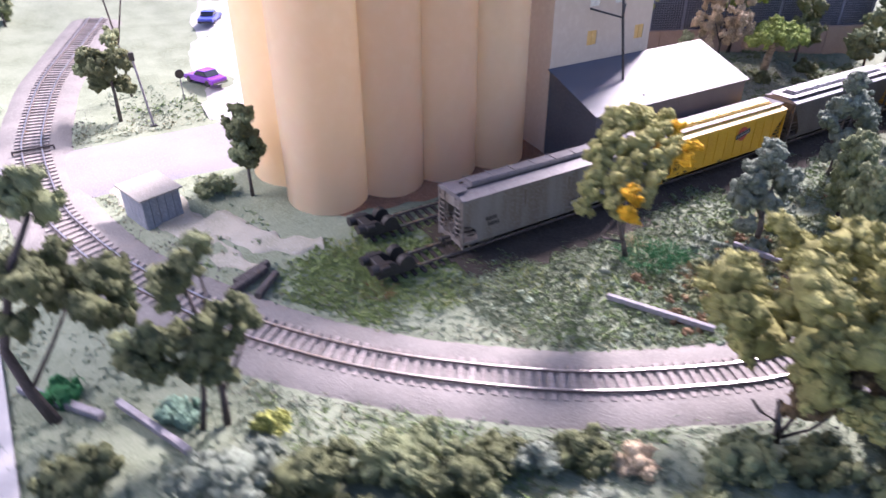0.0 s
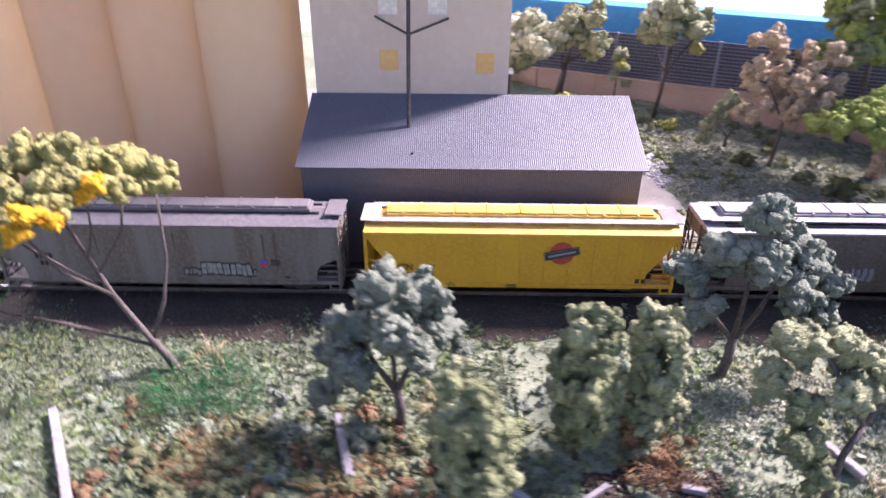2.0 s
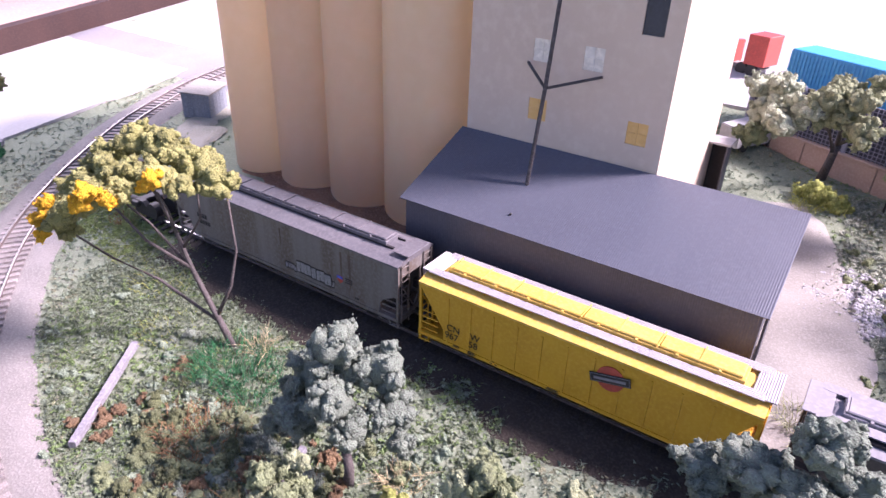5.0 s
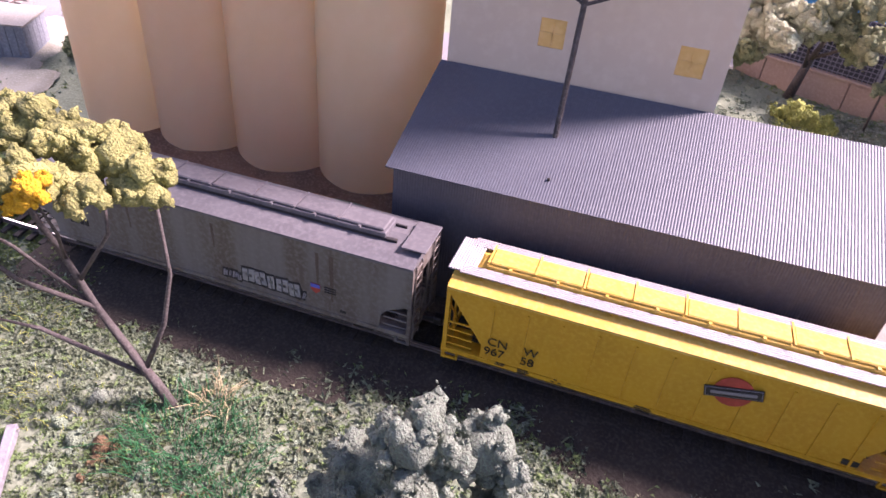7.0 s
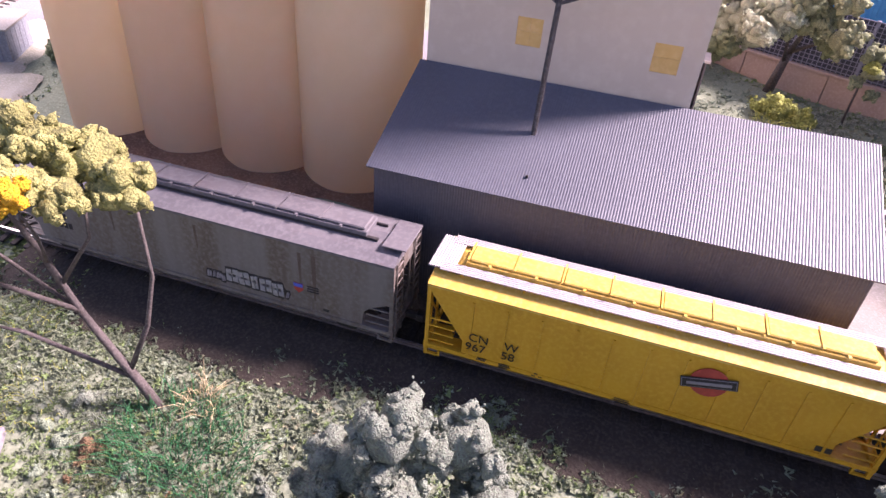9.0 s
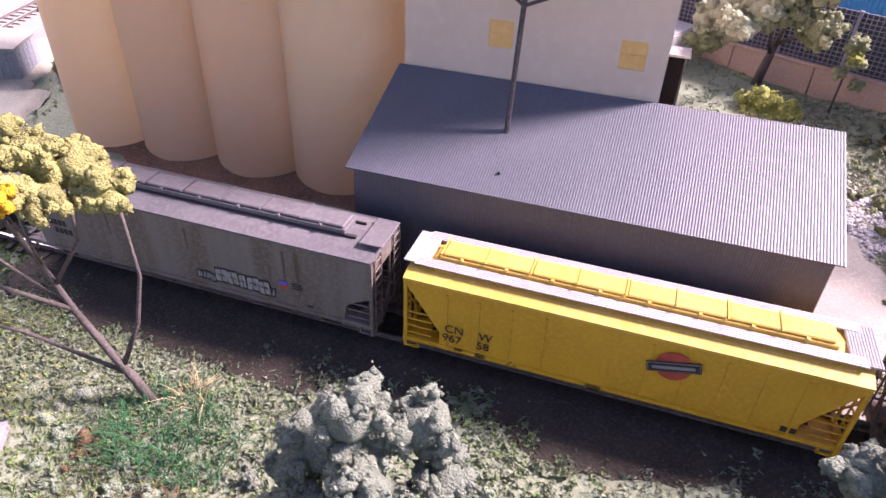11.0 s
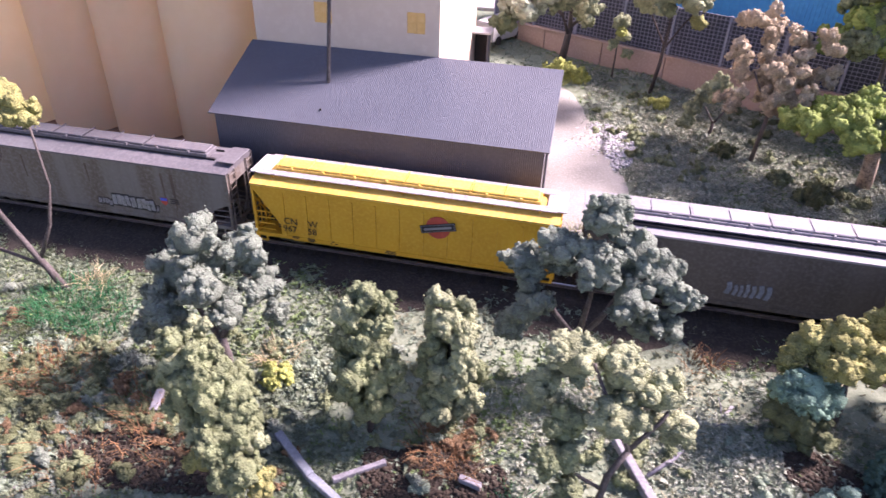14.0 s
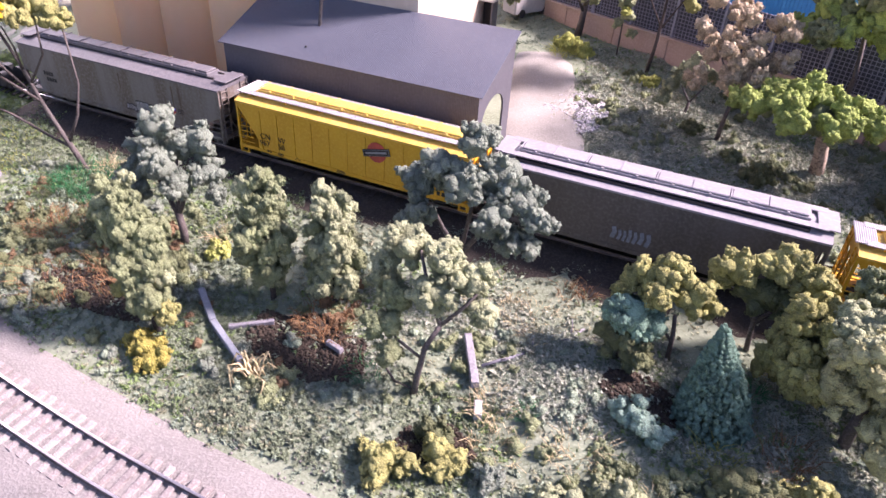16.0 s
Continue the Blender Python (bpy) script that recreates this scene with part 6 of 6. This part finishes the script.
# ---- grass tufts and dry roots ----
def tuft(x, y, n, h, spread, material, label, name="grass_tuft", curl=0.5):
    rr = random.Random(int((x + 2) * 1e4) * 7 + int((y + 2) * 1e4))
    ob = thing(name, label, "grass tuft", "tufts", at=(x, y, G(x, y) - 0.0005))
    bm = bmesh.new()
    for _ in range(n):
        a = rr.uniform(0, 2 * math.pi)
        r = spread * math.sqrt(rr.random())
        p = Vector((r * math.cos(a), r * math.sin(a), 0))
        hh = h * rr.uniform(0.4, 1.1)
        d = Vector((math.cos(a + rr.uniform(-1.5, 1.5)), math.sin(a + rr.uniform(-1.5, 1.5)), 0)) * hh * curl * rr.uniform(0.3, 1.4)
        pts = [p, p + d * 0.35 + Vector((0, 0, hh * 0.55)), p + d + Vector((rr.uniform(-1, 1) * hh * 0.2, rr.uniform(-1, 1) * hh * 0.2, hh * rr.uniform(0.5, 1.0)))]
        limb(bm, pts, rr.uniform(0.00016, 0.00030), 0.00008, seg=4)
    part("grass", bm, M[material], ob)
    return ob


for x, y, n, h, s, m, lab in [
    (-0.083, -0.070, 340, 0.011, 0.022, "leaf_bright", "bright green curly grass at the flowering tree"), (-0.078, -0.050, 45, 0.012, 0.007, "dry", "dry straw tuft at the flowering tree"), (-0.062, -0.072, 200, 0.010, 0.018, "leaf_bright", "bright green curly grass on turf"),
    (-0.094, -0.084, 90, 0.008, 0.012, "leaf_dark", "dark green grass tuft on turf"), (-0.112, -0.068, 50, 0.007, 0.007, "leaf_grey", "grey-violet dry tuft on turf"), (-0.055, -0.112, 230, 0.010, 0.022, "rustgrass", "rust-brown dry roots on turf"),
    (-0.072, -0.114, 100, 0.008, 0.014, "rustgrass", "rust-brown dry roots on turf"), (0.004, -0.120, 120, 0.009, 0.022, "rustgrass", "rust-brown dry brush on turf"), (0.020, -0.135, 150, 0.010, 0.022, "rustgrass", "dark rust brush under trees"),
    (-0.013, -0.158, 140, 0.010, 0.02, "rustgrass", "rust-brown dry brush near the track"), (0.146, -0.115, 130, 0.010, 0.014, "rustgrass", "orange-brown dry brush under shaggy trees"), (0.155, -0.120, 90, 0.010, 0.010, "rustgrass", "rust-brown brush between trees"), (0.050, -0.078, 90, 0.010, 0.010, "dry", "dry straw tuft behind a grey tree"),
    (0.225, -0.050, 120, 0.006, 0.022, "dry", "dry straw by the dark car"), (0.255, -0.060, 120, 0.006, 0.022, "dry", "dry straw by the dark car"), (0.255, -0.130, 90, 0.008, 0.012, "dry", "dry pale straw on turf"), (0.265, -0.148, 90, 0.008, 0.014, "dry", "dry pale straw on turf"),
    (0.264, -0.034, 30, 0.012, 0.006, "rustgrass", "rust weeds by the rails"), (0.276, -0.030, 26, 0.012, 0.005, "rustgrass", "rust weeds by the rails"), (0.272, -0.128, 50, 0.006, 0.005, "leaf_bright", "small bright green weed on turf"), (0.372, -0.066, 60, 0.009, 0.006, "leaf_bright", "small bright green weed beside the fir tree"),
    (0.199, 0.062, 120, 0.013, 0.009, "softgrass", "soft pale grass by the shed door"), (0.212, 0.052, 120, 0.012, 0.009, "softgrass", "soft pale grass by the shed door"), (0.165, 0.290, 120, 0.012, 0.014, "leaf_lime", "yellow-green grass at a tree's foot"),
    (0.30, -0.140, 90, 0.008, 0.014, "dry", "dry pale straw on turf"), (0.34, -0.150, 70, 0.008, 0.010, "dry", "dry pale straw on turf"), (0.39, -0.10, 90, 0.009, 0.012, "rustgrass", "rusty brush under trees"), (0.36, -0.115, 90, 0.009, 0.012, "leaf_lime", "yellow dry brush under trees"),
    (0.185, -0.135, 70, 0.007, 0.010, "leaf_bright", "green grass tuft between trees"), (-0.14, -0.07, 80, 0.005, 0.02, "leaf_lime", "short yellow-green grass on turf"), (-0.19, -0.035, 120, 0.005, 0.024, "leaf_lime", "short yellow-green grass by the siding"), (-0.24, -0.02, 140, 0.005, 0.024, "leaf_lime", "short bright grass by the siding"), (-0.29, 0.0, 90, 0.006, 0.012, "rustgrass", "brown weeds at the wheel stop"), (-0.29, 0.058, 90, 0.006, 0.012, "leaf_olive", "weeds at the wheel stop"),
]:
    if m == "dry" and "dry" not in M:
        M["dry"] = mat("dry_straw", (0.50, 0.42, 0.24), (0.36, 0.29, 0.16), (0.62, 0.55, 0.36), 90, 900, 0.9, island=0.3)
    if m == "rustgrass" and "rustgrass" not in M:
        M["rustgrass"] = mat("rusty_brush", (0.26, 0.14, 0.06), (0.15, 0.085, 0.04), (0.38, 0.22, 0.11), 90, 900, 0.9, island=0.35)
    if m == "softgrass" and "softgrass" not in M:
        M["softgrass"] = mat("soft_grass", (0.34, 0.36, 0.20), (0.25, 0.27, 0.14), (0.46, 0.46, 0.30), 90, 900, 0.9, island=0.3)
    tuft(x, y, n, h, s, m, lab, curl=0.9)


roots = thing("root_tangle", "pale tan tangle of dry curled roots", "dry roots", at=(0.137, -0.164, G(0.137, -0.164)))
rr = random.Random(17)
for _ in range(26):
    a = rr.uniform(0, 2 * math.pi)
    d = rr.uniform(0.005, 0.013)
    h = rr.uniform(0.004, 0.014)
    p = Vector((rr.uniform(-0.004, 0.004), rr.uniform(-0.004, 0.004), 0.0))
    e = Vector((math.cos(a) * d, math.sin(a) * d, 0))
    s = Vector((-e.y, e.x, 0)) * rr.uniform(-0.6, 0.6)
    part("root", limb(bmesh.new(), [p, p + e * 0.25 + s * 0.4 + Vector((0, 0, h * 0.8)), p + e * 0.6 + s + Vector((0, 0, h)), p + e + s * 0.5 + Vector((0, 0, h * rr.uniform(0.0, 0.5)))], 0.0007, 0.0004, seg=5), M["dry"], roots, smooth=True)


# ---- turf crumbs over the ground ----
def turf_keep(x, y):
    return open_ground(x, y) * max(0.0, min(1.0, 0.55 + 1.3 * n2(x, y, 18)))


TURF = flake_templates(8, 7, 0.5)
crumb_field("turf", 34000, (-0.56, 0.56, -0.34, 0.45), 0.0013, M["turf"], lambda x, y: turf_keep(x, y) * (0 if y < -0.21 and x > 0.02 else 1 if y < 0 else 0.4), "grey-green crumbled turf", TURF)
crumb_field("green_turf", 16000, (-0.40, 0.52, -0.205, 0.40), 0.0013, M["turf_green"], lambda x, y: open_ground(x, y) * max(0, min(1, (0.6 if -0.22 < x < 0.02 and y < 0 else 0.15) + 1.6 * n2(x, y, 14, 5.0))) * (1 if y < 0 else 0.5), "green crumbled turf", TURF)
crumb_field("dry_turf", 15000, (-0.56, 0.52, -0.21, 0.42), 0.0012, M["turf_dry"], lambda x, y: open_ground(x, y) * max(0, min(1, 0.3 + 1.5 * n2(x, y, 11, 9.0))) * (0.35 if -0.22 < x < 0.02 and y < 0 else 1.0), "pale dry crumbled turf", TURF)
# regional turf tones: partly own colour, partly ground light and shade painted in
crumb_field("dark_turf", 15000, (-0.24, 0.26, -0.2, -0.01), 0.0015, M["turf_dark"], lambda x, y: open_ground(x, y) * (1.0 if x < 0.09 or y < -0.125 else 0.0) * max(0, min(1, 0.65 + 1.4 * n2(x, y, 13, 15.0))), "dark green crumbled turf, partly darkened for shade", TURF)
crumb_field("back_turf", 24000, (0.19, 0.45, 0.05, 0.33), 0.0014, M["turf_pale"], lambda x, y: open_ground(x, y) * max(0, min(1, 0.7 + 1.5 * n2(x, y, 16, 28.0))), "turf behind the train, paled for sunlight", TURF)
crumb_field("pale_turf", 8000, (0.14, 0.46, -0.13, -0.03), 0.0013, M["turf_pale"], lambda x, y: open_ground(x, y) * max(0, min(1, 0.45 + 1.5 * n2(x, y, 16, 18.0))), "mint crumbled turf, partly paled for sunlight", TURF)
crumb_field("lawn", 9000, (-0.37, -0.05, -0.09, 0.09), 0.0013, M["lawn"], lambda x, y: (1.0 if track_distance(x, y) > 0.04 else 0.0) * max(0.0, 1 - ((x + 0.27) / 0.10) ** 2 - ((y - 0.02) / 0.065) ** 2 + 0.6 * n2(x, y, 30)), "bright green lawn crumbs by the wheel stops", TURF)
crumb_field("ballast_stones", 16000, (-0.53, 0.5, -0.285, 0.42), 0.00055, M["ballast"], lambda x, y: 1.0 if track_distance(x, y) < 0.05 else 0.0, "loose pale ballast stones", GRIT)
crumb_field("bare_earth", 10000, (-0.05, 0.36, -0.19, -0.07), 0.0010, M["earth"], lambda x, y: 1.0 if bare_earth(x, y) > 0 else 0.0, "dark brown bare earth under the trees", GRIT, 0.6)
crumb_field("gravel_heap", 3600, (0.172, 0.242, 0.128, 0.225), 0.0011, M["gravel"], lambda x, y: 1.0 if ((x - 0.206) / 0.028) ** 2 + ((y - 0.182) / 0.036) ** 2 < 1 + 0.3 * n2(x, y, 60) else 0.0, "heap of grey stones beside the shed", BIT, 0.75)


def clump_field(name, n, region, size, leafm, keep, label):
    """Low foam clumps, each of many bits."""
    rr = random.Random(hash_seed(name))
    blobs, tries = [], 0
    while len(blobs) < n and tries < n * 60:
        tries += 1
        x, y = rr.uniform(region[0], region[1]), rr.uniform(region[2], region[3])
        if rr.random() < keep(x, y):
            s = size * rr.uniform(0.5, 1.3)
            blobs.append((x, y, G(x, y) + s * 0.15, s))
    me = crown_mesh(blobs, 0.0021, 0.9, M[leafm], 9)
    return tagged(new(name, me), label, "ground cover", kind="stuff")


clump_field("bush_clumps", 115, (0.20, 0.5, 0.06, 0.33), 0.0052, "leaf_green", lambda x, y: open_ground(x, y) * max(0, min(1, 0.1 + 1.8 * n2(x, y, 20, 2.0))), "low green ground clumps behind the train")
clump_field("dark_clumps", 60, (0.20, 0.5, 0.05, 0.33), 0.0055, "leaf_dark", lambda x, y: open_ground(x, y) * max(0, min(1, 0.1 + 1.8 * n2(x, y, 20, 6.0))), "low dark ground clumps behind the train")
clump_field("brush_clumps", 150, (-0.02, 0.42, -0.2, -0.06), 0.0048, "leaf_green", lambda x, y: open_ground(x, y) * max(0, min(1, 0.0 + 1.8 * n2(x, y, 24, 3.0))), "low green brush clumps")
clump_field("grey_brush", 90, (-0.13, 0.2, -0.19, -0.06), 0.0045, "leaf_grey", lambda x, y: open_ground(x, y) * max(0, min(1, -0.05 + 1.8 * n2(x, y, 24, 8.0))), "low grey-green brush clumps")
def thicket(x, y):
    e = 1 - ((x + 0.015) / 0.085) ** 2 - ((y + 0.128) / 0.048) ** 2
    return open_ground(x, y) * max(0.0, min(1.0, 1.6 * e + 0.7 * n2(x, y, 30, 21.0)))


clump_field("dark_thicket", 75, (-0.11, 0.10, -0.19, -0.07), 0.0056, "leaf_dark", thicket, "dark green low thicket before the train")
clump_field("green_thicket", 70, (-0.11, 0.10, -0.19, -0.07), 0.0054, "leaf_green", thicket, "green low thicket before the train")
clump_field("rust_thicket", 28, (-0.11, 0.10, -0.18, -0.07), 0.0042, "leaf_russet", thicket, "russet dry thicket before the train")
clump_field("moss_clumps", 170, (-0.2, 0.36, -0.2, -0.05), 0.0036, "turf", lambda x, y: open_ground(x, y) * max(0, min(1, 0.1 + 1.6 * n2(x, y, 26, 12.0))), "pale grey-green moss clumps on the turf")
clump_field("brown_brush", 60, (-0.12, 0.2, -0.165, -0.08), 0.0045, "leaf_russet", lambda x, y: open_ground(x, y) * max(0, min(1, -0.1 + 1.8 * n2(x, y, 24, 7.0))), "low brown brush clumps")


# ---- vehicles and posts in the distance ----
def small_car(at, rz, paint, label):
    ob = thing("parked_car", label, "car", "parked cars", at=(at[0], at[1], ground_plane(*at) + 0.0030), rz=rz)
    body = [(-0.026, 0.003), (-0.026, 0.0085), (-0.014, 0.0098), (0.010, 0.0098), (0.026, 0.0078), (0.027, 0.003)]
    bm = prism(body, -0.0105, 0.0105)
    bmesh.ops.bevel(bm, geom=list(bm.edges), offset=0.0008, segments=2, affect="EDGES")
    part("car_body", bm, M[paint], ob)
    bm = prism([(-0.016, 0.0098), (-0.010, 0.0152), (0.003, 0.0152), (0.010, 0.0098)], -0.0088, 0.0088)
    bmesh.ops.bevel(bm, geom=list(bm.edges), offset=0.0007, segments=2, affect="EDGES")
    part("cabin_glass", bm, M["glass"], ob)
    part("car_roof", B(-0.0102, 0.0032, -0.0084, 0.0084, 0.0150, 0.0158, 0.0004), M[paint], ob)
    part("bumper", B(-0.0275, -0.026, -0.0098, 0.0098, 0.0032, 0.0052, 0.0003), M["black"], ob)
    part("bumper", B(0.0265, 0.0282, -0.0098, 0.0098, 0.0032, 0.0052, 0.0003), M["black"], ob)
    for x in (-0.016, 0.017):
        for s in (-1, 1):
            bm = bmesh.new()
            rod(bm, (x, s * 0.0085, 0.0036), (x, s * 0.0108, 0.0036), 0.0036, seg=16)
            part("wheel", bm, M["black"], ob)
    return ob


small_car((-0.290, 0.425), 112, "purple", "bright purple toy car parked on the pale road")
small_car((-0.052, 0.275), 80, "red", "red toy car parked behind the tower")
small_car((-0.222, 0.635), 60, "carblue", "blue toy car parked far down the pale road")
sign = thing("warning_sign", "dark round crossing sign on a thin post", "sign", at=(-0.324, 0.392, ground_plane(0, 0.392)))
bm = bmesh.new()
rod(bm, (0, 0, 0), (0, 0, 0.029), 0.0006, seg=8)
part("post", bm, M["wood"], sign)
bm = bmesh.new()
bmesh.ops.create_cone(bm, cap_ends=True, segments=24, radius1=0.0048, radius2=0.0048, depth=0.0008, matrix=pose(0, -0.0008, 0.030, 90, 0, 0))
part("disc", bm, M["black"], sign)
pole = thing("signal_post", "slim grey crossing signal post by the road", "signal post", at=(-0.368, 0.343, ground_plane(0, 0.343)))
bm = bmesh.new()
rod(bm, (0, 0, -0.001), (-0.006, 0, 0.074), 0.0011, seg=8)
part("post", bm, M["wood"], pole)
part("lamp_box", B(-0.0085, -0.0035, -0.002, 0.002, 0.068, 0.076, 0.0005), M["black"], pole)
part("foot", B(-0.003, 0.003, -0.003, 0.003, -0.002, 0.0015), M["black"], pole)

# crossing boards at the road
gate = thing("crossing_rail", "low dark rail across the track at the road", "crossing rail", at=(-0.479, 0.326, ground_plane(0, 0.326) + 0.005), rz=0)
part("rail_bar", B(-0.018, 0.018, -0.0008, 0.0008, 0.0015, 0.003), M["darkwood"], gate)
part("post", B(-0.018, -0.0165, -0.0008, 0.0008, -0.003, 0.0016), M["darkwood"], gate)
part("post", B(0.0165, 0.018, -0.0008, 0.0008, -0.003, 0.0016), M["darkwood"], gate)

# red lorry beyond the trailer
lorry = thing("red_lorry", "red and white toy lorry on the white yard", "lorry", at=(0.045, 0.565, ground_plane(0, 0.565) + 0.001), rz=-20)
bm = prism([(-0.034, 0.006), (-0.034, 0.018), (-0.030, 0.031), (-0.012, 0.032), (-0.012, 0.006)], -0.013, 0.013)
bmesh.ops.bevel(bm, geom=list(bm.edges), offset=0.001, segments=2, affect="EDGES")
part("cab", bm, M["red"], lorry)
part("windscreen", B(-0.0345, -0.0325, -0.011, 0.011, 0.020, 0.028), M["glass"], lorry)
part("box_body", B(0.006, 0.030, -0.0145, 0.0145, 0.012, 0.044, 0.0006), M["red"], lorry)
part("chassis", B(-0.034, 0.030, -0.006, 0.006, 0.005, 0.009), M["white"], lorry)
for x in (-0.026, 0.004, 0.016):
    for s in (-1, 1):
        bm = bmesh.new()
        rod(bm, (x, s * 0.0095, 0.0065), (x, s * 0.0135, 0.0065), 0.0065, seg=18)
        part("wheel", bm, M["black"], lorry)

# heap of white junk by the lean-to
junk = thing("white_van", "white toy van half hidden behind a tree", "van", at=(0.096, 0.375, ground_plane(0, 0.375) + 0.001), rz=60)
bm = prism([(-0.026, 0.004), (-0.026, 0.022), (0.014, 0.024), (0.022, 0.014), (0.028, 0.012), (0.028, 0.004)], -0.011, 0.011)
bmesh.ops.bevel(bm, geom=list(bm.edges), offset=0.001, segments=2, affect="EDGES")
part("van_body", bm, M["white"], junk)
part("windscreen", B(0.0155, 0.0225, -0.009, 0.009, 0.0150, 0.0222), M["glass"], junk)
for x in (-0.016, 0.018):
    for s in (-1, 1):
        bm = bmesh.new()
        rod(bm, (x, s * 0.0088, 0.0044), (x, s * 0.0115, 0.0044), 0.0044, seg=16)
        part("wheel", bm, M["black"], junk)

# dark car on the shelf
dark_car_far = small_car((-0.933, 0.195), 100, "carblue", "dark blue toy car on the far shelf")

dark_car_far.location.z += 0.0335
